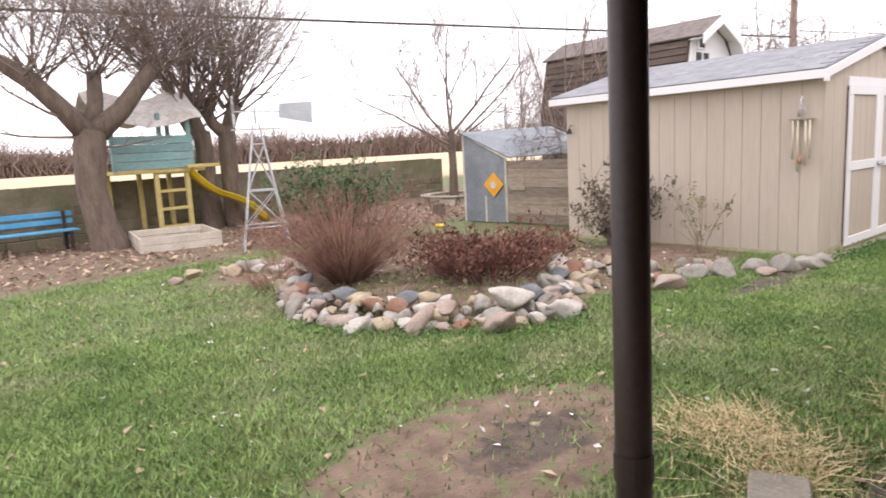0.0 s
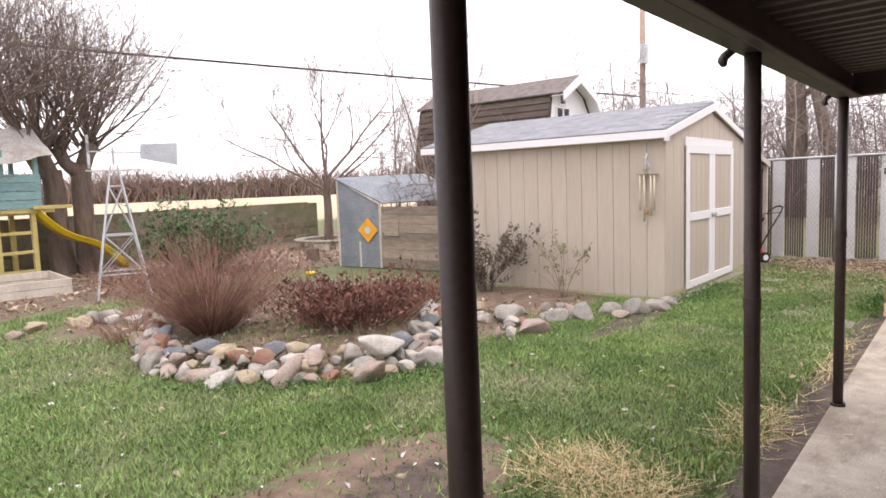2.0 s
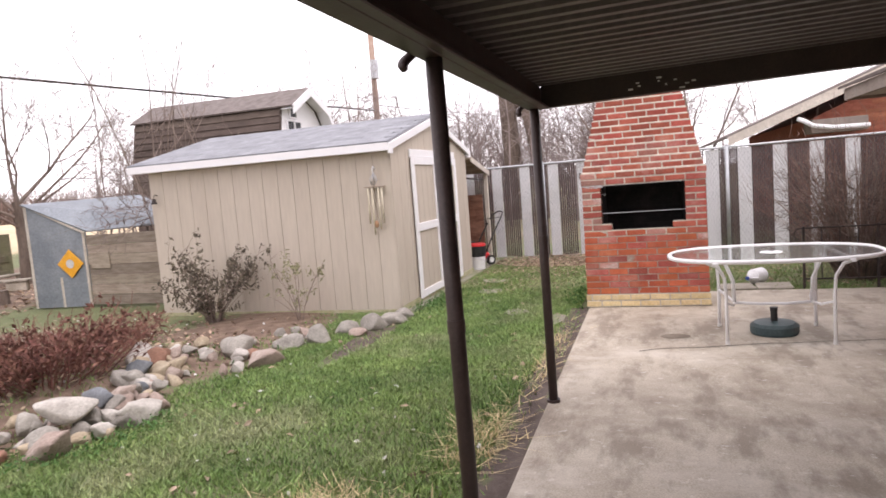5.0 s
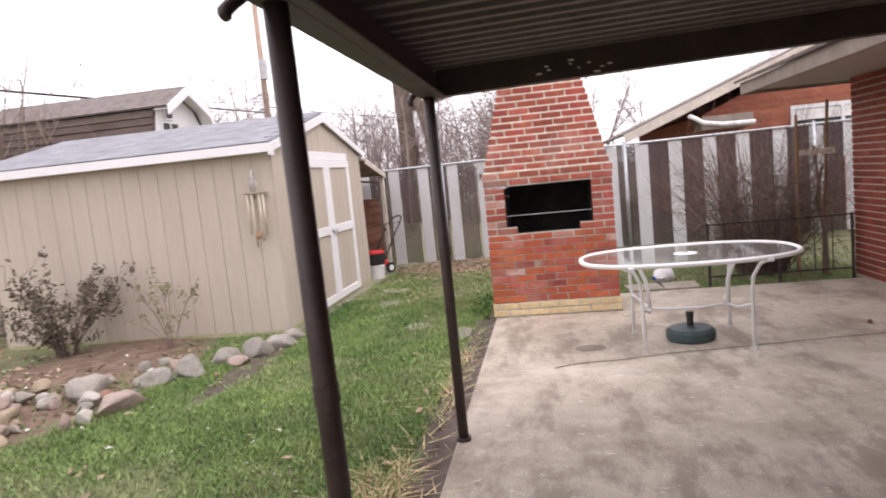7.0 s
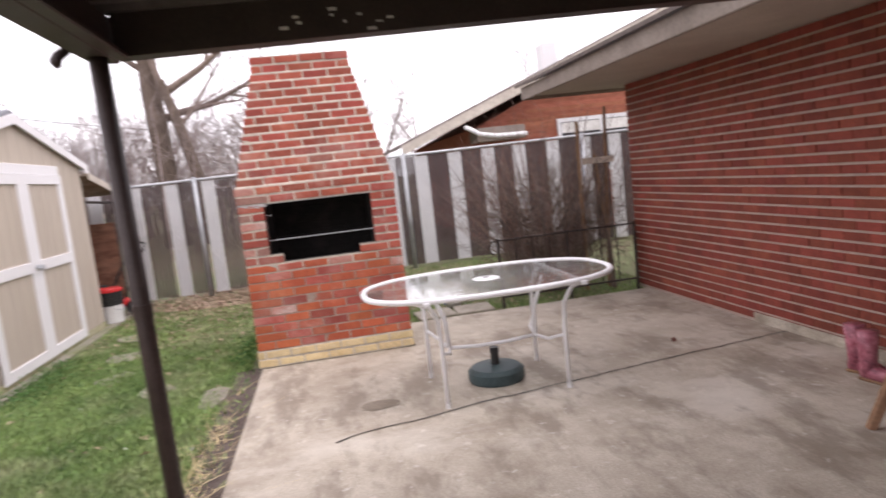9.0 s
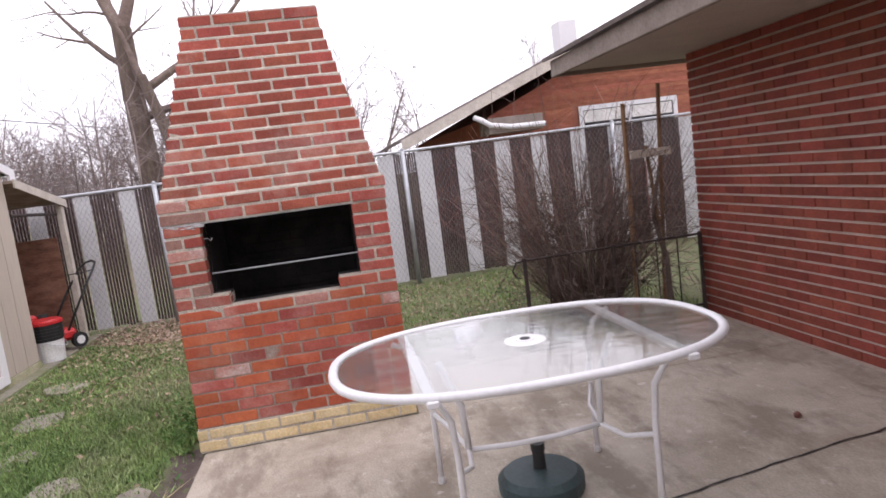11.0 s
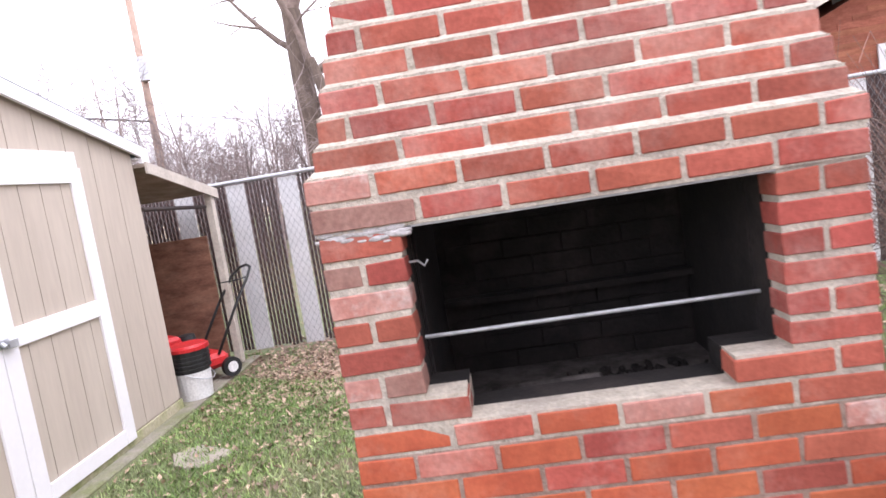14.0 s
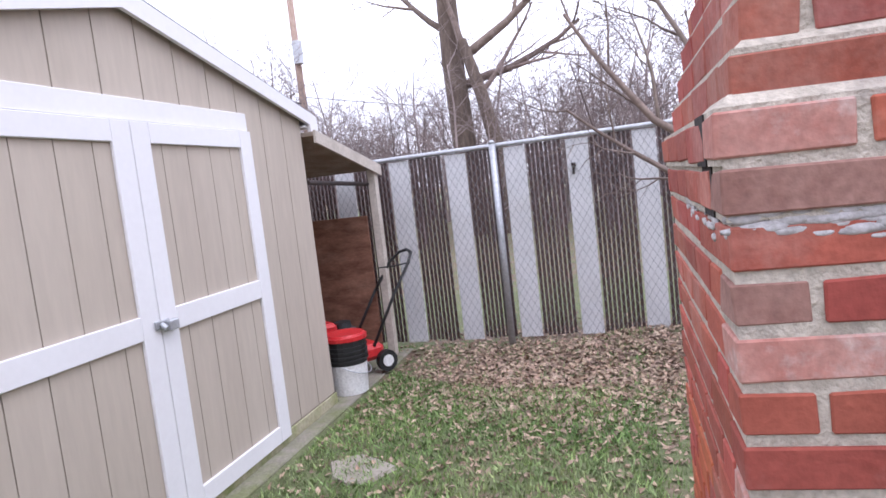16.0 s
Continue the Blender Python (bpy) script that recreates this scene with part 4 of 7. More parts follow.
def leafy(bm_v, bm_f, c, n, spread, size, up=0.5):
    for _ in range(n):
        p = Vector((random.gauss(c[0], spread[0]), random.gauss(c[1], spread[1]), max(c[2] - 2 * spread[2], random.gauss(c[2], spread[2]))))
        s = size * random.uniform(0.6, 1.3)
        m = Matrix.Translation(p) @ Euler((random.gauss(0, 0.9), random.gauss(0, 0.9), random.random() * 6.28)).to_matrix().to_4x4()
        b = len(bm_v)
        for q in ((-s, 0, 0), (0, -0.42 * s, 0.1 * s), (s, 0, -0.12 * s), (0, 0.42 * s, 0.1 * s)):
            bm_v.append(tuple(m @ Vector(q)))
        bm_f.append((b, b + 1, b + 2)), bm_f.append((b, b + 2, b + 3))


vs, fs = [], []
for x, y in along([(2.65, 5.2), (2.95, 4.5), (3.4, 4.02), (3.9, 3.5), (4.4, 3.5), (4.5, 4.3)], 0.12):
    leafy(vs, fs, (x, y, 0.02), 55, (0.10, 0.10, 0.03), 0.018)
for x, y in along([(8.3, 2.92), (9.0, 2.8), (9.6, 2.85)], 0.12):
    leafy(vs, fs, (x, y, 0.02), 70, (0.12, 0.08, 0.025), 0.016)
leafy(vs, fs, (8.9, 0.95, 0.05), 260, (0.3, 0.08, 0.05), 0.025)
leafy(vs, fs, (5.6, 5.2, 0.1), 250, (0.6, 0.4, 0.02), 0.02)
leafy(vs, fs, (8.6, 2.7, 0.0), 350, (0.5, 0.15, 0.02), 0.018)
for _ in range(170):
    x, y = random.choice(PLACED)[:2]
    leafy(vs, fs, (x, y, height(x, y) + 0.02), 10, (0.07, 0.07, 0.02), 0.018)
tagged(new("ground_cover", raw("ground_cover", vs, fs, M_WEED)), "low bright green weeds between the stones", "weeds", kind="stuff")

# ---- shrubs ----


def stems(n, r0, tall, spread, thick, curve=0.5, fork=0.0, seg=4, arms=3):
    """Many thin stems from one base, as vertices and faces of three-sided bars."""
    vs, fs, tips = [], [], []

    def bar(pts, w0, w1):
        b = len(vs)
        for i, p in enumerate(pts):
            w = w0 + (w1 - w0) * i / (len(pts) - 1)
            for k in range(3):
                vs.append((p[0] + w * math.cos(2.094 * k), p[1] + w * math.sin(2.094 * k), p[2]))
        for i in range(len(pts) - 1):
            for k in range(3):
                u, v = b + 3 * i + k, b + 3 * i + (k + 1) % 3
                fs.append((u, v, v + 3, u + 3))

    for _ in range(n):
        a = random.random() * 6.28
        out = spread * math.sqrt(random.random())
        h = tall * random.uniform(0.55, 1.1) * (1 - 0.35 * (out / max(spread, 0.01)) ** 2)
        r = r0 * math.sqrt(random.random())
        pts = []
        for i in range(seg + 1):
            u = i / seg
            k = r + out * u ** (1 + curve)
            pts.append((math.cos(a) * k + random.gauss(0, 0.012 * u), math.sin(a) * k + random.gauss(0, 0.012 * u), h * u))
        bar(pts, thick, thick * 0.45)
        tips.append(pts[-1])
        if random.random() < fork:
            for _ in range(arms):
                i = random.randint(1, seg)
                p = Vector(pts[i])
                d = Vector((random.gauss(0, 1), random.gauss(0, 1), random.uniform(0.3, 1.5))).normalized() * tall * random.uniform(0.12, 0.3)
                q = p + d
                bar([tuple(p), tuple(p + d * 0.5 + Vector((0, 0, 0.01))), tuple(q)], thick * 0.6, thick * 0.3)
                tips.append(tuple(q))
    return vs, fs, tips


def shrub(name, x, y, label, n, r0, tall, spread, thick, material, fork=0.6, leaf=None, leaf_n=0, leaf_size=0.03, arms=3, curve=0.5, low=0.0, cat="shrub"):
    ob = thing(name, label, cat, at=pose(x, y, height(x, y) - 0.01))
    vs, fs, tips = stems(n, r0, tall, spread, thick, curve, fork, arms=arms)
    st = tagged(new("stem_mass", raw("stem_mass", vs, fs, material)), kind="stuff")
    st.parent = ob
    if leaf:
        lv, lf = [], []
        for _ in range(leaf_n):
            p = random.choice(tips)
            u = random.uniform(1 - low, 1) if low else 1
            leafy(lv, lf, (p[0] * u, p[1] * u, p[2] * u), 3, (0.025, 0.025, 0.03), leaf_size)
        lo = tagged(new("foliage", raw("foliage", lv, lf, leaf)), kind="stuff")
        lo.parent = ob
    return ob


random.seed(21)
shrub("twiggy_shrub", 3.72, 6.08, "bare red-brown shrub with a fan of fine stems", 560, 0.16, 1.0, 1.0, 0.0045, M_REDSTEM, 0.8, None, arms=4, curve=0.2)
shrub("dead_perennial", 4.85, 5.12, "withered dark red perennial clump with curled leaves", 230, 0.55, 0.56, 0.72, 0.007, M_DEADLEAF, 0.5, M_DEADLEAF, 900, 0.034, low=0.6, curve=0.0)
shrub("dead_perennial", 5.9, 5.75, "low withered brown stems in the bed", 120, 0.45, 0.32, 0.6, 0.005, M_REDSTEM, 0.6, M_DEADLEAF, 250, 0.03, low=0.6, curve=0.0)
shrub("low_dry_shrub", 3.35, 6.9, "low straggling dry shrub beside the stones", 140, 0.3, 0.38, 0.7, 0.004, M_REDSTEM, 0.7, None)
shrub("rose_bush", 7.68, 5.5, "leggy rose bush with dull purple-green leaves", 40, 0.1, 1.05, 0.72, 0.008, M_TWIG, 0.9, M_ROSE, 560, 0.034, low=0.3)
shrub("rose_sapling", 7.78, 4.3, "sparse young shrub with a few pale leaves", 9, 0.05, 0.9, 0.45, 0.007, M_TWIG, 0.7, mat("pale_green_leaves", (0.20, 0.20, 0.10), (0.30, 0.28, 0.17), 8, 0.7, 0, vary=0.3), 70, 0.032, low=0.15)
shrub("evergreen_shrub", 7.1, 12.0, "dark green leafy evergreen shrub by the wall", 170, 0.3, 1.45, 1.35, 0.008, M_TWIG, 0.8, M_EVERGREEN, 2600, 0.055, low=0.7, curve=0.2)
hedge_shrub = shrub("bare_hedge_shrub", 10.05, -2.45, "dense bare dark shrub with long upright shoots by the house", 240, 0.2, 2.15, 1.25, 0.0042, M_SHOOT, 0.45, None, arms=3, curve=0.15)
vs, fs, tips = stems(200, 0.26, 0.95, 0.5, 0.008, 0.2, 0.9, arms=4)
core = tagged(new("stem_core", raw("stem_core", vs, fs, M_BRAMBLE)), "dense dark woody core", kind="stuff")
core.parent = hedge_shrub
shrub("dry_fern", 5.2, 10.6, "rusty dry fern clump by the windmill legs", 60, 0.2, 0.35, 0.4, 0.005, M_REDSTEM, 0.6, M_DEADLEAF, 120, 0.03)
bm = B()
for k in range(12):
    a = k * 0.52
    bmesh.ops.create_uvsphere(bm, u_segments=6, v_segments=4, radius=0.022, matrix=Matrix.Translation((0.035 * math.cos(a), 0.035 * math.sin(a), 0.48)))
tube(bm, (0, 0, 0), (0, 0, 0.47), 0.006, seg=6)
ob = solid("garden_flower", bm, M_YELLOW, "single bright yellow artificial flower in the bed", "flower", smooth=True)
ob.location = (4.75, 5.75, height(4.75, 5.75))
# ---- the patio table and what stands near it ----
TX, TY, TZ = 6.95, -0.935, 0.735
table = thing("patio_table", "oval white metal patio table with a wet glass top", "table", at=pose(TX, TY, 0))


def oval(a, b, k, n=56, e=2.5):
    t = 2 * math.pi * k / n
    c, s = math.cos(t), math.sin(t)
    return (a * math.copysign(abs(c) ** (2 / e), c), b * math.copysign(abs(s) ** (2 / e), s))


RA, RB = 0.56, 0.845
bm = B()
n = 56
prof = [(0.022 * math.cos(k * math.pi / 4), 0.019 * math.sin(k * math.pi / 4)) for k in range(8)]
rings = []
for k in range(n):
    x, y = oval(RA, RB, k)
    d = Vector((x / RA, y / RB)).normalized()
    rings.append([bm.verts.new((x + d.x * px, y + d.y * px, TZ + pz)) for px, pz in prof])
for k in range(n):
    for j in range(8):
        bm.faces.new((rings[k][j], rings[k][(j + 1) % 8], rings[(k + 1) % n][(j + 1) % 8], rings[(k + 1) % n][j]))
part("rim", bm, M_TABLE, table, "chipped white metal rim", True)
bm = B()
top = [bm.verts.new((*oval(RA - 0.012, RB - 0.012, k), TZ + 0.007)) for k in range(n)]
low = [bm.verts.new((*oval(RA - 0.012, RB - 0.012, k), TZ + 0.001)) for k in range(n)]
bm.faces.new(top), bm.faces.new(low[::-1])
for k in range(n):
    bm.faces.new((top[k], low[k], low[(k + 1) % n], top[(k + 1) % n]))
part("glass_top", bm, M_GLASS, table, "wet rippled glass table top")
bm = B()
tube(bm, (0, 0, TZ + 0.0072), (0, 0, TZ + 0.016), 0.045, 0.04, 20)
tube(bm, (0, 0, TZ + 0.0072), (0, 0, TZ + 0.0105), 0.095, 0.09, 20)
hub = part("umbrella_ring", bm, M_TABLE, table)
bm = B()
tube(bm, (0, 0, TZ + 0.0165), (0, 0, TZ + 0.018), 0.024, 0.024, 16)
part("hole_plug", bm, M_BLACK, hub)
for sx, sy in ((-1, -1), (-1, 1), (1, -1), (1, 1)):
    bm = B()
    bent(bm, [(sx * 0.40, sy * 0.56, TZ - 0.02), (sx * 0.37, sy * 0.47, TZ - 0.06), (sx * 0.345, sy * 0.42, TZ - 0.16), (sx * 0.34, sy * 0.41, TZ - 0.32), (sx * 0.34, sy * 0.41, 0.0)], 0.014, 10)
    leg = part("leg", bm, M_TABLE, table, "white tubular leg", True)
    bm = B()
    tube(bm, (sx * 0.34, sy * 0.41, 0.0), (sx * 0.34, sy * 0.41, 0.03), 0.018, seg=10)
    part("foot_cap", bm, M_BUCKET, leg)
for sy in (-1, 1):
    bm = B()
    bent(bm, [(-0.34, sy * 0.41, 0.36), (-0.2, sy * 0.34, 0.31), (0, sy * 0.31, 0.295), (0.2, sy * 0.34, 0.31), (0.34, sy * 0.41, 0.36)], 0.011, 8)
    part("stretcher", bm, M_TABLE, table, smooth=True)
    bm = B()
    box(bm, -0.53, sy * 0.50 - 0.022, TZ - 0.028, 0.53, sy * 0.50 + 0.022, TZ - 0.003, 0.004)
    part("cross_brace", bm, M_TABLE, table)
    bm = B()
    bent(bm, [(0.0, sy * 0.31, 0.30), (0.0, sy * 0.32, 0.5), (0.0, sy * 0.40, TZ - 0.03)], 0.016, 8)
    part("support", bm, M_TABLE, table, smooth=True)
bm = B()
bent(bm, [(0, -0.31, 0.295), (0, -0.1, 0.28), (0, 0.1, 0.28), (0, 0.31, 0.295)], 0.013, 8)
part("stretcher", bm, M_TABLE, table, smooth=True)

base = thing("umbrella_base", "dark green round umbrella base with a short socket", "umbrella base", at=pose(7.02, -0.955, 0))
bm = B()
for a, b, r0, r1 in ((0, 0.02, 0.19, 0.2), (0.02, 0.075, 0.2, 0.2), (0.075, 0.10, 0.2, 0.17), (0.10, 0.115, 0.17, 0.06)):
    tube(bm, (0, 0, a), (0, 0, b), r0, r1, 32)
part("foot", bm, M_UMB, base)
bm = B()
tube(bm, (0, 0, 0.115), (0, 0, 0.20), 0.03, 0.028, 16)
tube(bm, (0, 0, 0.20), (0, 0, 0.235), 0.033, 0.033, 16)
part("socket", bm, M_BLACK, base)
bm = B()
bmesh.ops.create_icosphere(bm, subdivisions=1, radius=0.022)
ob = solid("patio_pebble", bm, M_DEADLEAF, "small dark pebble on the slab", "pebble")
ob.location = (7.2, -2.43, 0.014)

jug = thing("plastic_jug", "cloudy white plastic jug lying on the grass", "jug", at=pose(9.74, -1.17, 0.075, 93, 0, 222))
bm = B()
for z0, z1, r0, r1 in ((-0.14, -0.13, 0.08, 0.096), (-0.13, 0.03, 0.098, 0.098), (0.03, 0.10, 0.098, 0.03), (0.10, 0.125, 0.022, 0.022)):
    tube(bm, (0, 0, z0), (0, 0, z1), r0, r1, 18)
part("bottle", bm, M_JUG, jug)
bm = B()
bent(bm, [(0.03, 0, 0.10), (0.075, 0, 0.09), (0.09, 0, 0.04), (0.076, 0, 0.0)], 0.011, 8)
part("grip", bm, M_JUG, jug, smooth=True)
bm = B()
tube(bm, (0, 0, 0.125), (0, 0, 0.14), 0.024, 0.024, 16)
part("cap", bm, M_BLUECAP, jug, "blue screw cap")

# iron rail round the shrub
rail = thing("iron_rail", "low black iron garden rail by the patio", "railing")
for y in (-1.65, -2.42, -3.2):
    bm = B()
    box(bm, 9.285, y - 0.014, -0.05, 9.313, y + 0.014, 0.73, 0.003)
    part("post", bm, M_IRON, rail)
for z in (0.71, 0.10):
    bm = B()
    tube(bm, (9.30, -1.64, z), (9.30, -3.2, z), 0.010, seg=8)
    part("bar", bm, M_IRON, rail)
for y in (-1.84, -2.03, -2.22, -2.61, -2.80, -2.99):
    bm = B()
    tube(bm, (9.30, y, 0.10), (9.30, y, 0.71), 0.007, seg=6)
    part("spindle", bm, M_IRON, rail)
bm = B()
bent(bm, [(9.30, -1.65, 0.71), (9.30, -1.58, 0.70), (9.30, -1.545, 0.64), (9.30, -1.57, 0.58), (9.30, -1.61, 0.57)], 0.008, 6)
part("scroll", bm, M_IRON, rail, "small curled iron end")

trellis = thing("garden_stakes", "weathered wooden trellis stakes beside the house corner", "trellis")
for a, b, w in (((9.62, -2.74, -0.05), (9.60, -2.76, 1.88), 0.022), ((9.66, -3.02, -0.05), (9.6, -3.10, 2.02), 0.02), ((9.5, -3.02, -0.05), (9.62, -2.95, 1.5), 0.02)):
    bm = B()
    tube(bm, a, b, w, w * 0.9, 6)
    part("stake", bm, M_WOOD, trellis)
bm = B()
box(bm, 9.575, -3.16, 1.40, 9.60, -2.78, 1.47, 0.003)
part("crosspiece", bm, M_PALEWOOD, trellis)
bm = B()
bent(bm, [(9.5, -3.0, -0.05), (9.48, -2.98, 0.5), (9.55, -2.93, 0.9), (9.52, -3.0, 1.3)], [0.03, 0.026, 0.02, 0.012], 7)
part("vine_stem", bm, M_BARK, trellis)

# boots and an old wooden chair against the house
for k, (x, y, a) in enumerate(((6.03, -2.99, 200), (5.88, -2.94, 188))):
    boot = thing("rubber_boot", "pink patterned rubber boot on the patio", "boot", "pair of rubber boots", at=pose(x, y, 0, 0, 0, a))
    bm = B()
    bent(bm, [(0, 0, 0.03), (0, 0, 0.10), (-0.004, 0, 0.18), (-0.006, 0, 0.30)], [0.045, 0.047, 0.052, 0.062], 14)
    bent(bm, [(-0.035, 0, 0.045), (0.05, 0, 0.05), (0.12, 0, 0.042), (0.165, 0, 0.035)], [0.04, 0.045, 0.04, 0.02], 12)
    part("shaft", bm, M_PINK, boot, smooth=True)
    bm = B()
    box(bm, -0.05, -0.04, 0.0, 0.18, 0.04, 0.018, 0.008)
    part("sole", bm, M_WOOD, boot, "tan rubber sole")
chair = thing("garden_chair", "weathered wooden garden chair with a faded cushion", "chair", at=pose(5.22, -2.86, 0, 0, 0, -50))
for k in range(4):
    bm = B()
    box(bm, -0.27 + 0.14 * k, -0.30, 0.40, -0.15 + 0.14 * k, 0.24, 0.425, 0.004)
    part("seat_slat", bm, M_OLDWOOD, chair)
for k in range(3):
    bm = B()
    box(bm, -0.27, -0.33, 0.50 + 0.17 * k, 0.27, -0.305, 0.62 + 0.17 * k, 0.004)
    part("back_slat", bm, M_PALEWOOD, chair)
for x in (-0.25, 0.25):
    bm = B()
    box(bm, x - 0.03, -0.30, 0.0, x + 0.03, -0.24, 1.0, 0.004)
    part("leg", bm, M_WOOD, chair)
    bm = B()
    bent(bm, [(x, 0.36, 0.0), (x, 0.22, 0.40), (x, 0.20, 0.58)], 0.028, 6)
    part("leg", bm, M_WOOD, chair)
    bm = B()
    box(bm, x - 0.045, -0.30, 0.585, x + 0.045, 0.27, 0.61, 0.004)
    part("armrest", bm, M_PALEWOOD, chair)

rack = thing("slatted_rack", "white slatted rack on dark legs against the house", "rack")
for k in range(6):
    bm = B()
    box(bm, 5.26, -3.245, 0.34 + 0.125 * k, 5.86, -3.225, 0.42 + 0.125 * k, 0.003)
    part("slat", bm, M_PALEWOOD, rack, "greyish white slat")
for x in (5.30, 5.80):
    bm = B()
    box(bm, x, -3.263, 0.0, x + 0.03, -3.2455, 1.08, 0.003)
    part("leg", bm, M_IRON, rack)

# ---- the brick oven ----
OX, OY0, OY1, OD = 8.28, -0.52, 0.80, 0.95
C = 0.0733
OXB = OX + OD
oven = thing("brick_oven", "red brick outdoor oven with a stepped chimney", "oven")
ZY = 0.152


def insets(i):
    """Course i above the yellow base: how far its sides and its front step in."""
    if i in (17, 18):
        return -0.012 * (i - 16) / 2, -0.006
    k = min(max(i - 18, 0), 14)
    return 0.0172 * k, 0.0178 * k


NC = 34
SILL, LEDGE, LINTEL = 10, 11, 17
YL, YR = 0.594, -0.308
J = 0.0165
FACE = 0.105


def brick_mesh(w, h, d, material, wear):
    bm = B()
    vs = box(bm, -w / 2, -d / 2, -h / 2, w / 2, d / 2, h / 2, 0.0028)
    for v in bm.verts:
        v.co += Vector([wear * noise.noise((v.co + Vector((w * 50, wear * 9, k * 3.0))) * 14) for k in range(3)])
    return mesh_of("brick", bm, material)


BRICKS = {}


def brick(parent, x, y, z, w, axis, material, key):
    """One brick, its face towards the axis given, w long."""
    if key == "r":
        u = random.random()
        pier = axis == "x" and y > 0.58 and 0.86 < z < 1.46
        if pier and u < 0.42:
            material, key = (M_SMEAR, "s") if u < 0.30 else (M_BROWNBRICK, "b")
        elif u < 0.035:
            material, key = M_SMEAR, "s"
        elif u < 0.048:
            material, key = M_BROWNBRICK, "b"
        elif z < 0.86 and u < 0.62:
            material, key = M_ORANGEBRICK, "o"
    low = z < 0.80 and key != "y"
    k = (round(w, 3), key, random.randrange(3), low)
    if k not in BRICKS:
        BRICKS[k] = brick_mesh(w - J + (0.005 if low else 0.0), C - J + (0.005 if low else 0.0), FACE, material, 0.0035 + 0.0012 * k[2])
    r = 90 if axis == "x" else 0
    m = Matrix.Translation((x + random.gauss(0, 0.0015), y, z)) @ Euler((random.gauss(0, 0.008), random.gauss(0, 0.006), radians(r) + random.gauss(0, 0.008))).to_matrix().to_4x4()
    return piece("brick", BRICKS[k], parent, m)


def course(parent, lo, hi, offset, put):
    """Split a run into bricks of about 0.213 with a half brick at alternate ends."""
    L = 0.213
    x = lo
    first = L / 2 if offset else L
    w = first
    while x < hi - 0.01:
        w = min(w, hi - x)
        if hi - x - w < 0.06:
            w = hi - x
        e0, e1 = (J / 2 if x == lo else 0.0), (J / 2 if x + w > hi - 0.001 else 0.0)
        put(x + w / 2 + (e1 - e0) / 2, w + e0 + e1)
        x += w
        w = L


random.seed(3)
front = thing("oven_front", "red brick face with pale mortar")
front.parent = oven
side = thing("oven_side", "red brick side with pale mortar")
side.parent = oven
core_high, core_low, inner = B(), B(), B()
for i in range(-2, NC):
    z0 = ZY + i * C
    zc = z0 + C / 2
    core = core_low if 0 <= i < 9 else core_high
    yellow = i < 0
    material, key = (M_YBRICK, "y") if yellow else (M_BRICK, "r")
    iy, ix = insets(i)
    ex = 0.012 if yellow else 0.0
    y0, y1, x0 = OY0 + iy - ex, OY1 - iy + ex, OX + ix - ex
    x1 = OXB - ix * 0.6
    spans = [(y0, y1)]
    if LEDGE <= i < LINTEL:
        spans = [(y0, YR), (YL, y1)]
    elif i == SILL:
        spans = [(y0, -0.168), (0.488, y1)]
    for a, b in spans:
        course(oven, a, b, (i % 2 == 0) ^ (a > 0), lambda c, w: brick(front, x0 + FACE / 2, c, zc, w, "x", material, key))
        box(core, x0 + 0.0045, a + 0.0045, z0 - 0.0005, x0 + 0.098, b - 0.0045, z0 + C - 0.0005)
        box(inner, x0 + 0.099, a + (0.010 if a < -0.3 else 0.002), z0 - 0.0005, x0 + 0.20, b - (0.010 if b > 0.3 and a > -0.4 else 0.002), z0 + C - 0.0005) if 0 <= i < LINTEL + 2 else None
    course(oven, x0 + FACE + 0.011, x1, i % 2 == 1, lambda c, w: brick(side, c, y1 - FACE / 2, zc, w, "y", material, key))
    if i >= 12 or i < 0:
        course(oven, x0 + FACE + 0.011, x1, i % 2 == 1, lambda c, w: brick(side, c, y0 + FACE / 2, zc, w, "y", material, key))
    box(core, x0 + 0.0985, y1 - 0.0095, z0 - 0.0005, x0 + 0.1995, y1 - 0.0045, z0 + C - 0.0005)
    # inner masonry: sides and back, leaving the fire chamber open
    box(core, x0 + 0.2, y1 - 0.20, z0 - 0.0005, x1, y1 - 0.0045, z0 + C - 0.0005)
    box(core, x0 + 0.2, y0 + 0.010, z0 - 0.0005, x1, y0 + 0.18, z0 + C - 0.0005)
    box(core, x1 - 0.14, y0 + 0.2, z0 - 0.0005, x1 - 0.001, y1 - 0.2, z0 + C - 0.0005)
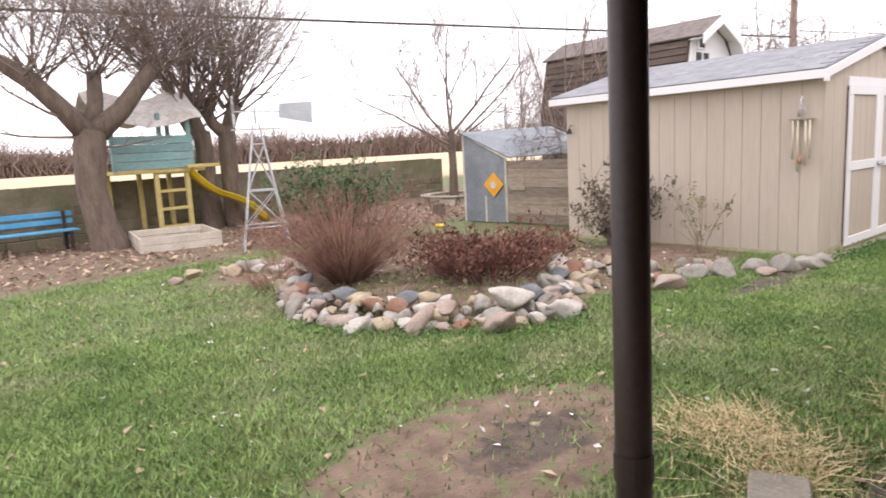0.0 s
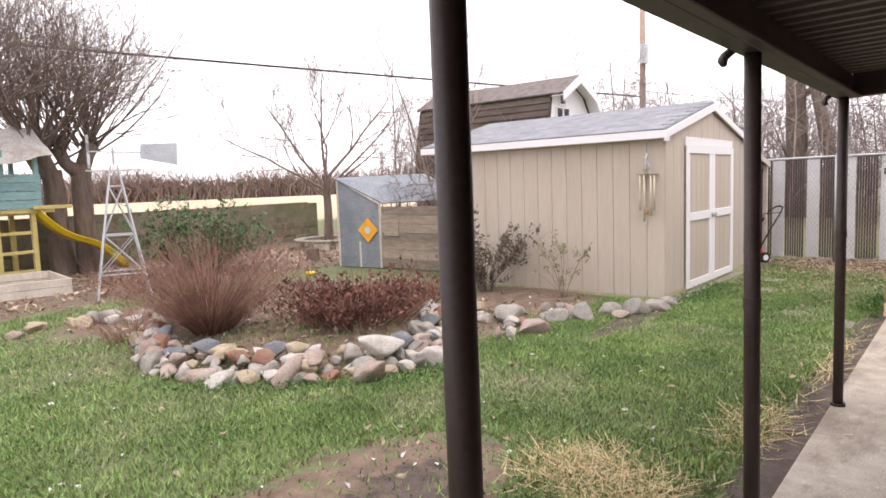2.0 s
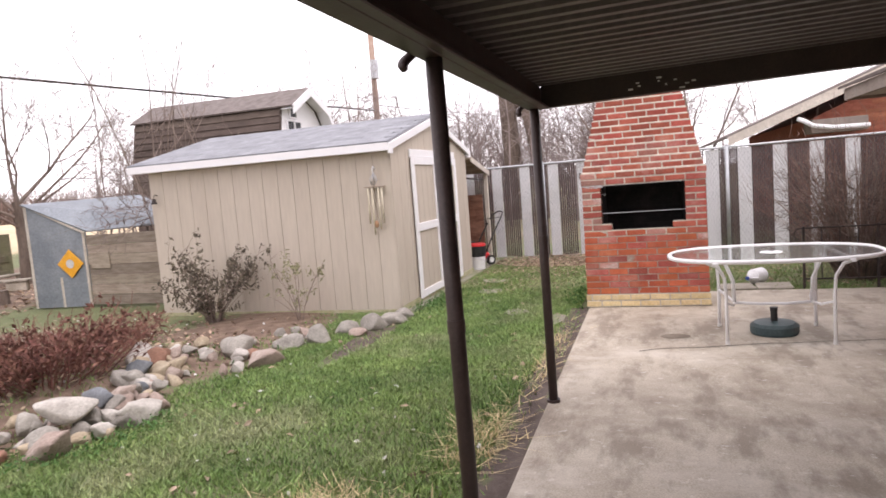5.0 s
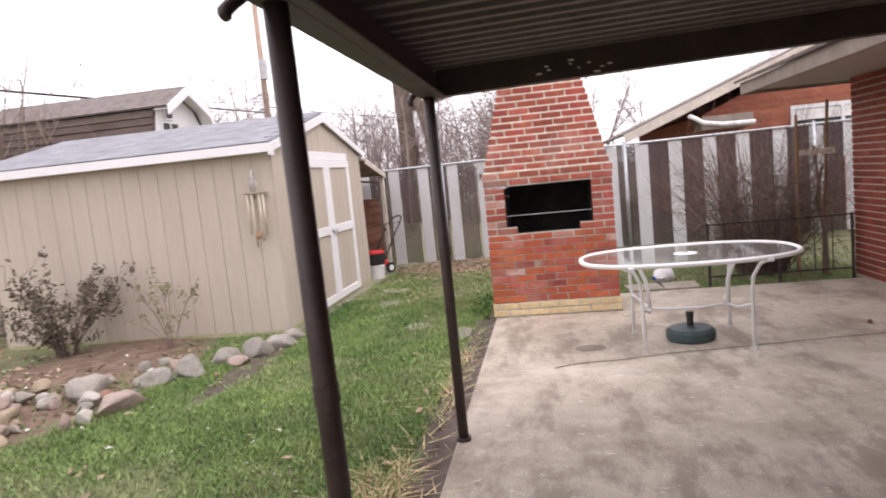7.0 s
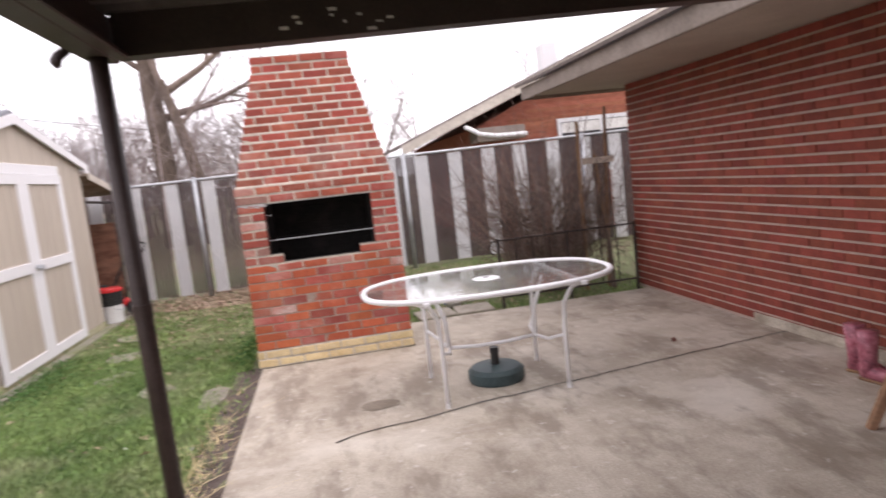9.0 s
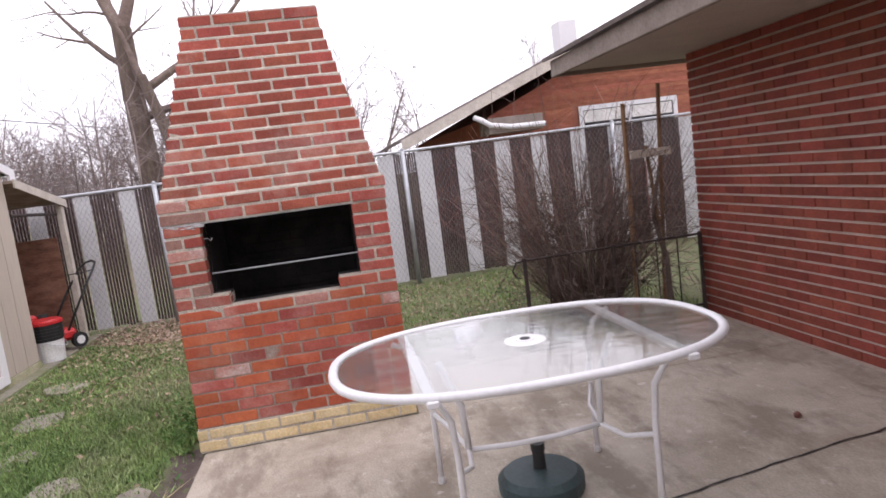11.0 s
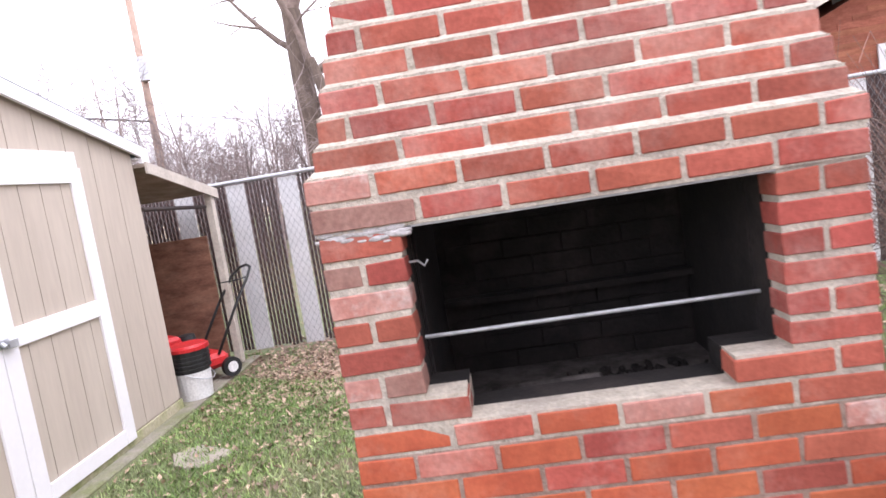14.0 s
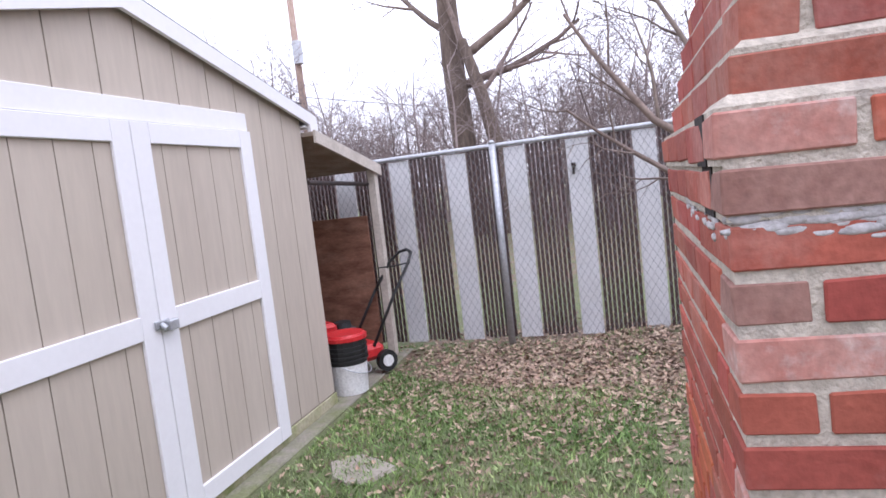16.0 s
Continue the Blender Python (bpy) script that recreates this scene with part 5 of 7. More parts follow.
# a mortar weathering on each step of the chimney
part("mortar", core_high, M_MORTAR, oven, "rough pale mortar bed", kind="stuff")
part("mortar", core_low, M_MORTARLOW, oven, "reddish stained mortar bed", kind="stuff")
part("inner_masonry", inner, M_SOOT, oven, "sooty inner masonry", kind="stuff")
for i in range(18, 33):
    iy, ix = insets(i)
    z = ZY + (i + 1) * C
    jy, jx = insets(i + 1)
    if jy == iy:
        continue
    bm = B()
    a, b, x0 = OY0 + iy + 0.004, OY1 - iy - 0.004, OX + ix + 0.004
    lo = [bm.verts.new(p) for p in ((x0, a, z - 0.008), (x0, b, z - 0.008), (x0 + 0.2, b, z - 0.008), (x0 + 0.2, a, z - 0.008))]
    up = [bm.verts.new(p) for p in ((x0 + 0.002, a + 0.002, z - 0.002), (x0 + 0.002, b - 0.002, z - 0.002), (x0 + 0.022, b - 0.022, z + 0.016), (x0 + 0.022, a + 0.022, z + 0.016))]
    back = [bm.verts.new(p) for p in ((x0 + 0.2, b - 0.002, z - 0.002), (x0 + 0.2, a + 0.002, z - 0.002), (x0 + 0.2, b - 0.022, z + 0.016), (x0 + 0.2, a + 0.022, z + 0.016))]
    bm.faces.new(up)
    bm.faces.new((lo[0], lo[1], up[1], up[0]))
    bm.faces.new((lo[1], lo[2], back[0], up[1]))
    bm.faces.new((up[1], back[0], back[2], up[2]))
    bm.faces.new((lo[3], lo[0], up[0], back[1]))
    bm.faces.new((up[0], up[3], back[3], back[1]))
    bm.faces.new((up[2], back[2], back[3], up[3]))
    part("mortar_step", bm, M_MORTAR, oven)
# fire chamber
zs, zl = ZY + SILL * C, ZY + LINTEL * C
bm = B()
box(bm, OX + 0.205, OY0 + 0.205, zs - 0.16, OXB - 0.15, OY1 - 0.205, zs - 0.12)
part("hearth", bm, M_ASH, oven, "ash-covered hearth floor")
for a in ((OX + 0.2, OY1 - 0.215, OXB - 0.145, OY1 - 0.205), (OX + 0.2, OY0 + 0.205, OXB - 0.145, OY0 + 0.215), (OXB - 0.155, OY0 + 0.215, OXB - 0.145, OY1 - 0.215)):
    bm = B()
    box(bm, a[0], a[1], zs - 0.12, a[2], a[3], zl + 0.9)
    part("lining", bm, M_SOOT, oven, "soot-black firebrick lining")
bm = B()
box(bm, OX + 0.102, YR, zs - 0.16, OX + 0.16, YL, zs - 0.003, 0.004)
box(bm, OX + 0.006, 0.488, zs - 0.005, OX + 0.2, YL, zs + C - 0.012, 0.004)
part("sill_bed", bm, M_MORTAR, oven)
bm = B()
box(bm, OX + 0.006, YR - 0.05, zl - 0.007, OX + 0.19, YL + 0.04, zl - 0.001, 0.001)
part("lintel", bm, M_GALV, oven, "thin steel lintel bar")
bm = B()
tube(bm, (OX + 0.17, YR - 0.03, zs + 0.187), (OX + 0.17, YL + 0.03, zs + 0.187), 0.006, seg=10)
part("grill_rod", bm, M_GALV, oven, "steel grill rod")
bm = B()
box(bm, -0.012, -0.104, -0.031, 0.0, 0.104, 0.031, 0.002)
me = mesh_of("firebrick", bm, M_SOOT)
for i in range(9):
    for k in range(5):
        y = OY0 + 0.33 + 0.2135 * k - (0.10 if i % 2 else 0.0)
        if OY0 + 0.22 < y - 0.104 and y + 0.104 < OY1 - 0.215:
            piece("firebrick", me, oven, Matrix.Translation((OXB - 0.1555 + random.gauss(0, 0.002), y, zs - 0.09 + 0.069 * i)))
bm = B()
box(bm, OX + 0.70, OY0 + 0.22, zs + 0.15, OX + 0.78, OY1 - 0.22, zs + 0.17)
part("ledge", bm, M_SOOT, oven)
bm = B()
bent(bm, [(OX + 0.07, YL - 0.001, zl - 0.10), (OX + 0.07, YL - 0.025, zl - 0.10), (OX + 0.07, YL - 0.04, zl - 0.115), (OX + 0.07, YL - 0.05, zl - 0.10)], 0.0035, 6)
part("hook", bm, M_GALV, oven, "small steel hook")
bm = B()
for k in range(150):
    z = zl - 0.004 + random.gauss(0, 0.012)
    s = random.uniform(0.004, 0.016)
    if k % 3:
        m = Matrix.Translation((OX + 0.001, OY1 - 0.006 - random.random() * 0.21, z)) @ Matrix.Diagonal((0.3, 1.9, 0.55, 1))
    else:
        m = Matrix.Translation((OX + 0.01 + random.random() * 0.5, OY1 - 0.001, z)) @ Matrix.Diagonal((1.9, 0.3, 0.55, 1))
    bmesh.ops.create_icosphere(bm, subdivisions=1, radius=s, matrix=m)
part("mortar_lump", bm, mat("crumbling_white_mortar", (0.36, 0.34, 0.33), (0.62, 0.60, 0.60), 34, 0.9, 0.8, fine=90), oven, "crumbling white mortar joint", True, kind="stuff")
bm = B()
bent(bm, [(OX + 0.42, 0.44, zs - 0.085), (OX + 0.34, 0.28, zs - 0.06), (OX + 0.27, 0.12, zs - 0.03)], [0.02, 0.026, 0.02], 8)
solid("charred_stick", bm, M_ASH, "charred grey stick in the ash", "stick", smooth=True)
bm = B()
for _ in range(120):
    bmesh.ops.create_icosphere(bm, subdivisions=1, radius=random.uniform(0.008, 0.03), matrix=Matrix.Translation((OX + random.uniform(0.28, 0.6), random.gauss(-0.02, 0.14), zs - 0.112)) @ Matrix.Rotation(random.random() * 3, 4, "X") @ Matrix.Diagonal((1, 1, 0.6, 1)))
tagged(new("charcoal", mesh_of("charcoal", bm, M_SOOT)), "black charcoal lumps on the ash", "charcoal", kind="stuff")

# ---- the fence ----
FX = 13.25


def rail_z(y):
    return 1.81 - 0.009 * y


fence = thing("chain_link_fence", "chain-link fence with white and brown privacy slats", "fence")
bm = B()
box(bm, -0.006, -0.145, 0.0, 0.006, 0.145, 1.74, 0.002)
me_w = mesh_of("white_slat", bm, M_SLATW)
bm = B()
box(bm, -0.005, -0.0125, 0.0, 0.005, 0.0125, 1.74)
me_b = mesh_of("brown_slat", bm, M_SLATB)
centers = [2.91, 2.36, 1.815, 1.265, 0.705, 0.145, -0.415, -1.0, -1.53, -2.09, -2.655, -3.19, -3.78, -4.35, -4.9, -5.46]
centers = [2.91 + 0.56 * (k + 1) for k in range(9)][::-1] + centers
for a, b in zip(centers, centers[1:] + [centers[-1] - 0.56]):
    piece("white_slat", me_w, fence, Matrix.Translation((FX, a, 0.03)) @ Matrix.Diagonal((1, 0.66 if a > -0.5 else 0.76, rail_z(a) / 1.80, 1)))
    yy = a - 0.125
    while yy > b + 0.12:
        piece("brown_slat", me_b, fence, Matrix.Translation((FX + random.gauss(0, 0.002), yy, 0.04 + random.gauss(0, 0.006))) @ Matrix.Diagonal((1, 1.05, rail_z(yy) / 1.80, 1)))
        yy -= 0.0385 if a > -0.8 else 0.031
vs, fs = [], []


def wire(p, q, w=0.0024):
    b = len(vs)
    for x, y, z in (p, q):
        vs.extend(((x - w, y, z - w), (x - w, y, z + w), (x + w, y, z)))
    for i in range(3):
        fs.append((b + i, b + (i + 1) % 3, b + 3 + (i + 1) % 3, b + 3 + i))


s = -7.6
while s < 8.2:
    for sg in (-1, 1):
        a = (FX - 0.012, s, 0.03)
        b = (FX - 0.012 + 0.003 * sg, s + sg * 1.06, rail_z(s) - 0.01)
        if -7.5 < b[1] < 8.2:
            wire(a, b)
    s += 0.062
wires = new("chain_link_mesh", raw("chain_link_mesh", vs, fs, M_WIRE))
wires.parent = fence
tagged(wires, "galvanised diamond wire mesh", kind="stuff")
bm = B()
tube(bm, (FX - 0.02, -7.5, rail_z(-7.5)), (FX - 0.02, 8.2, rail_z(8.2)), 0.021, seg=12)
part("top_rail", bm, M_GALV, fence, "galvanised top rail", True)
for y in (8.0, 5.1, 2.0, -1.24, -4.3, -7.3):
    bm = B()
    tube(bm, (FX - 0.045, y, -0.05), (FX - 0.045, y, rail_z(y) + 0.02), 0.032, seg=12)
    tube(bm, (FX - 0.045, y, rail_z(y) + 0.02), (FX - 0.045, y, rail_z(y) + 0.05), 0.034, 0.012, 12)
    part("post", bm, M_GALV, fence, "galvanised round post", True)
bm = B()
tube(bm, (FX - 0.03, 1.31, 1.46), (FX - 0.03, 1.31, 1.52), 0.012, seg=8)
tube(bm, (FX - 0.03, 1.305, 1.53), (FX - 0.03, 1.305, 1.56), 0.02, seg=8)
solid("fence_ornament", bm, M_IRON, "small dark metal ornament hooked on the fence", "ornament")
# ---- the far garden: wall, play tower, windmill, coop ----
WX0, WY0, WX1, WY1 = -7.0, 13.25, 13.95, 16.6
wl = math.hypot(WX1 - WX0, WY1 - WY0)
wa = math.atan2(WY1 - WY0, WX1 - WX0)
wall = thing("block_wall", "mossy low retaining wall of rough blocks", "wall", kind="structure", at=Matrix.Translation((WX0, WY0, -0.05)) @ Matrix.Rotation(wa, 4, "Z"))
bm = B()
box(bm, 0, 0.02, 0.0, wl, 0.30, 1.16)
part("wall_core", bm, M_BLOCK, wall)
bm = B()
box(bm, -0.24, 0.0, -0.095, 0.24, 0.14, 0.095, 0.012)
for v in bm.verts:
    v.co += Vector((0, 0.02 * noise.noise(v.co * 9), 0.006 * noise.noise(v.co * 13)))
me = mesh_of("block", bm, M_BLOCK)
random.seed(8)
for i in range(6):
    x = 6.5 + (0.25 if i % 2 else 0.0)
    while x < wl - 0.2:
        piece("block", me, wall, Matrix.Translation((x, -0.02 + 0.012 * i + random.gauss(0, 0.012), 0.1 + 0.2 * i)))
        x += 0.495

play = thing("play_tower", "teal and yellow wooden play tower with a slide", "play tower", at=pose(4.16, 14.0, -0.03, 0, 0, 4) @ Matrix.Scale(0.87, 4))
for x in (-0.62, 0.10, 0.82):
    for y in (-0.0, 1.1):
        if x == -0.62 and y == 0:
            continue
        bm = B()
        box(bm, x - 0.05, y - 0.05, 0.0, x + 0.05, y + 0.05, 1.6, 0.006)
        part("post", bm, M_YELWOOD, play, "weathered yellow wooden post")
for k in range(4):
    bm = B()
    box(bm, 0.15, -0.03, 0.20 + 0.42 * k, 0.77, 0.02, 0.27 + 0.42 * k, 0.004)
    part("rung", bm, M_YELWOOD, play)
bm = B()
box(bm, -0.85, -0.1, 1.50, 1.25, 1.2, 1.58, 0.006)
part("platform", bm, M_YELWOOD, play)
for k in range(4):
    bm = B()
    box(bm, -0.85, -0.13, 1.60 + 0.19 * k, 0.98, -0.10, 1.775 + 0.19 * k, 0.006)
    part("rail_board", bm, M_TEAL, play, "teal painted rail board")
    bm = B()
    box(bm, 0.985, -0.1, 1.60 + 0.19 * k, 1.01, 1.2, 1.775 + 0.19 * k, 0.006)
    part("rail_board", bm, M_TEAL, play, "teal painted rail board")
for x, y in ((-0.80, -0.07), (0.25, -0.07), (0.93, -0.07), (-0.80, 1.15), (0.93, 1.15)):
    bm = B()
    box(bm, x - 0.045, y - 0.045, 1.581, x + 0.045, y + 0.045, 2.85, 0.005)
    part("roof_post", bm, M_TEAL, play)
bm = B()
nx, ny = 15, 8
g = []
for i in range(nx + 1):
    row = []
    for j in range(ny + 1):
        u, v = i / nx, j / ny
        z = 3.35 - 0.62 * abs(2 * v - 1) ** 0.9 + 0.10 * math.sin(u * 9) * (0.4 + v) - 0.18 * math.sin(math.pi * u) * (1 - v) + 0.05 * noise.noise((u * 6, v * 6, 0))
        row.append(bm.verts.new((-1.15 + 2.35 * u, -0.35 + 1.8 * v, z)))
    g.append(row)
for i in range(nx):
    for j in range(ny):
        bm.faces.new((g[i][j], g[i + 1][j], g[i + 1][j + 1], g[i][j + 1]))
thick(bm, 0.012)
part("canopy", bm, M_TARP, play, "torn stained white tarp roof")
bm = B()
pts = [(0.9 + 1.75 * u, 0.1 - 0.35 * u, 1.50 - 1.40 * u - 0.13 * math.sin(u * 6.28 * 1.0) * 0.9) for u in [k / 14 for k in range(15)]]
last = None
for p in pts:
    row = [bm.verts.new((p[0], p[1] + dy, p[2] + dz)) for dy, dz in ((-0.24, 0.10), (-0.20, 0.10), (-0.19, 0.0), (0.19, 0.0), (0.20, 0.10), (0.24, 0.10))]
    if last:
        for i in range(5):
            bm.faces.new((last[i], last[i + 1], row[i + 1], row[i]))
    last = row
thick(bm, 0.02)
part("slide", bm, M_YELLOW, play, "bright yellow wavy plastic slide", True)
bm = B()
box(bm, 0.75, -0.25, 1.58, 1.55, -0.2, 1.66, 0.005)
part("handrail", bm, M_YELWOOD, play)

sand = thing("sandbox", "pale board sandbox under the play tower", "sandbox", at=pose(3.2, 11.82, -0.03, 0, 0, -9) @ Matrix.Scale(0.82, 4))
for k in range(2):
    for a in ((0, 0, 1.65, 0.05), (0, 2.0, 1.65, 2.05), (0, 0.051, 0.05, 1.999), (1.6, 0.051, 1.65, 1.999)):
        bm = B()
        box(bm, a[0], a[1], 0.0 + 0.16 * k, a[2], a[3], 0.152 + 0.16 * k, 0.006)
        part("board", bm, M_PALEWOOD, sand)
bm = B()
box(bm, 0.05, 0.05, 0.0, 1.6, 2.0, 0.10)
part("sand", bm, mat("damp_sand", (0.30, 0.25, 0.19), (0.40, 0.34, 0.27), 8, 0.95, 0.5), sand)

bench = thing("garden_bench", "bright blue slatted garden bench by the wall", "bench", at=pose(1.75, 13.9, -0.03, 0, 0, 3))
for y, z, h in ((0.24, 0.62, 0.09), (0.22, 0.48, 0.09)):
    bm = B()
    box(bm, -0.95, y, z, 0.95, y + 0.03, z + h, 0.005)
    part("back_slat", bm, M_BLUE, bench)
for y in (-0.25, -0.10, 0.05):
    bm = B()
    box(bm, -0.95, y, 0.36, 0.95, y + 0.12, 0.39, 0.005)
    part("seat_slat", bm, M_BLUE, bench)
for x in (-0.8, 0.8):
    bm = B()
    box(bm, x - 0.03, -0.24, 0.0, x + 0.03, -0.18, 0.36, 0.004)
    box(bm, x - 0.03, 0.18, 0.0, x + 0.03, 0.24, 0.72, 0.004)
    box(bm, x - 0.03, -0.2, 0.30, x + 0.03, 0.2, 0.355, 0.004)
    part("leg_frame", bm, M_IRON, bench)

mill = thing("garden_windmill", "galvanised steel ornamental garden windmill", "windmill", at=pose(4.8, 10.35, -0.03, 0, 0, -22) @ Matrix.Scale(0.93, 4))
MH = 2.2
for sx, sy in ((-1, -1), (1, -1), (1, 1), (-1, 1)):
    bm = B()
    tube(bm, (sx * 0.40, sy * 0.40, 0.0), (sx * 0.05, sy * 0.05, MH), 0.017, 0.014, 6)
    part("leg", bm, M_GALV, mill)
for z in (0.42, 1.05, 1.85):
    r = 0.40 - 0.35 * z / MH
    bm = B()
    for k in range(4):
        c = [(-r, -r), (r, -r), (r, r), (-r, r)]
        tube(bm, (*c[k], z), (*c[(k + 1) % 4], z), 0.014, seg=5)
    part("brace_ring", bm, M_GALV, mill)
for k, za, zb in [(k, za, zb) for k in range(4) for za, zb in ((0.42, 1.05), (1.05, 1.85))]:
    bm = B()
    r0, r1 = 0.40 - 0.35 * za / MH, 0.40 - 0.35 * zb / MH
    c = [(-1, -1), (1, -1), (1, 1), (-1, 1)]
    a, b = c[k], c[(k + 1) % 4]
    tube(bm, (a[0] * r0, a[1] * r0, za), (b[0] * r1, b[1] * r1, zb), 0.009, seg=5)
    tube(bm, (b[0] * r0, b[1] * r0, za), (a[0] * r1, a[1] * r1, zb), 0.009, seg=5)
    part("cross_brace", bm, M_GALV, mill)
bm = B()
box(bm, -0.42, -0.03, MH - 0.1, 0.42, 0.03, MH - 0.075, 0.003)
part("platform", bm, M_PALEWOOD, mill)
bm = B()
tube(bm, (0, 0, MH), (0, 0, MH + 0.30), 0.02, seg=8)
tube(bm, (-0.35, 0, MH + 0.22), (0.55, 0, MH + 0.20), 0.012, seg=6)
part("head", bm, M_GALV, mill)
bm = B()
q = [bm.verts.new(p) for p in ((0.40, 0.0, MH + 0.10), (0.98, 0.0, MH - 0.02), (1.0, 0.0, MH + 0.36), (0.42, 0.0, MH + 0.34))]
bm.faces.new(q)
thick(bm, 0.006)
part("tail_vane", bm, mat("light_grey_sheet", (0.38, 0.40, 0.43), (0.46, 0.48, 0.51), 4, 0.6, 0.1), mill, "pale grey sheet tail vane")
for k in range(12):
    a = k * math.pi / 6
    bm = B()
    box(bm, -0.004, -0.035, 0.06, 0.004, 0.035, 0.27, 0.0, Matrix.Translation((-0.36, 0, MH + 0.22)) @ Matrix.Rotation(a, 4, "X") @ Matrix.Rotation(0.5, 4, "Z"))
    part("blade", bm, M_GALV, mill)

# the chicken coop: grey wire-and-sheet front, old boards at the side
coop = thing("chicken_coop", "old coop of grey sheet, wire and weathered boards", "coop")
ca = thing("coop_boards", "weathered grey side boards")
ca.parent = coop
for k in range(7):
    bm = B()
    box(bm, 9.05 + random.gauss(0, 0.004), 7.3, 0.02 + 0.165 * k, 9.08, 8.88, 0.178 + 0.165 * k, 0.004)
    part("board", bm, M_OLDWOOD, ca)
bm = B()
box(bm, 9.02, 8.42, 0.62, 9.05, 8.8, 0.88, 0.004)
part("hatch", bm, M_OLDWOOD, coop, "small weathered wooden hatch")
bm = B()
q = [bm.verts.new(p) for p in ((8.92, 9.9, 0.0), (9.05, 8.9, 0.0), (9.05, 8.9, 1.18), (8.92, 9.9, 1.69))]
bm.faces.new(q)
thick(bm, 0.015)
part("front_panel", bm, M_SHEET, coop, "grey translucent sheet front panel")
for a, b in (((8.90, 9.92, 0), (8.90, 9.92, 1.72)), ((9.03, 8.9, 0), (9.03, 8.9, 1.22)), ((8.90, 9.92, 1.72), (9.03, 8.87, 1.21)), ((8.97, 9.4, 0), (8.97, 9.4, 0.5))):
    bm = B()
    tube(bm, a, b, 0.022, seg=6)
    part("frame_bar", bm, M_PALEWOOD, coop)
bm = B()
q = [bm.verts.new(p) for p in ((8.86, 9.97, 1.73), (9.02, 8.8, 1.22), (10.2, 7.5, 1.26), (10.6, 9.1, 1.77))]
bm.faces.new(q)
thick(bm, 0.02)
part("roof", bm, M_SHEET, coop, "slanting grey corrugated sheet roof")
bm = B()
q = [bm.verts.new(p) for p in ((8.95, 9.94, 0.0), (10.6, 10.5, 0.0), (10.6, 10.5, 1.72), (8.95, 9.94, 1.69))]
bm.faces.new(q)
thick(bm, 0.02)
part("back_panel", bm, M_SHEET, coop)
bm = B()
box(bm, -0.17, -0.006, -0.17, 0.17, 0.006, 0.17, 0.004)
bmesh.ops.rotate(bm, verts=bm.verts, matrix=Matrix.Rotation(radians(45), 3, "Y"))
sign = solid("warning_sign", bm, M_ORANGE, "orange diamond sign with a pale picture", "sign")
sign.matrix_world = pose(8.965, 9.17, 0.72, 0, 0, -82.5)
bm = B()
bmesh.ops.create_circle(bm, cap_ends=True, segments=12, radius=0.075, matrix=Matrix.Rotation(radians(90), 4, "X"))
bmesh.ops.translate(bm, vec=(0, -0.011, 0), verts=bm.verts)
part("emblem", bm, M_PALE, sign)

# raised ring of pale blocks and a stump
ring = thing("block_planter", "low pale ring of concrete blocks round a planting", "planter", at=pose(12.0, 13.6, -0.03))
bm = B()
box(bm, -0.2, -0.1, 0.0, 0.2, 0.1, 0.19, 0.01)
meb = mesh_of("block", bm, M_CONCRETE)
bm = B()
box(bm, -0.24, -0.13, 0.195, 0.24, 0.13, 0.25, 0.015)
mec = mesh_of("cap_block", bm, M_STONE)
for k in range(12):
    a = k * math.pi / 6
    m = Matrix.Translation((0.95 * math.cos(a), 0.95 * math.sin(a), 0)) @ Matrix.Rotation(a + math.pi / 2, 4, "Z")
    if k % 3:
        piece("block", meb, ring, m)
    piece("cap_block", mec, ring, m)
bm = B()
tube(bm, (0, 0, 0), (0, 0, 0.26), 0.15, 0.13, 12)
st = solid("tree_stump", bm, M_BARK, "short dark cut log standing on the soil", "stump")
st.location = (9.5, 11.5, -0.03)

# ---- trees ----


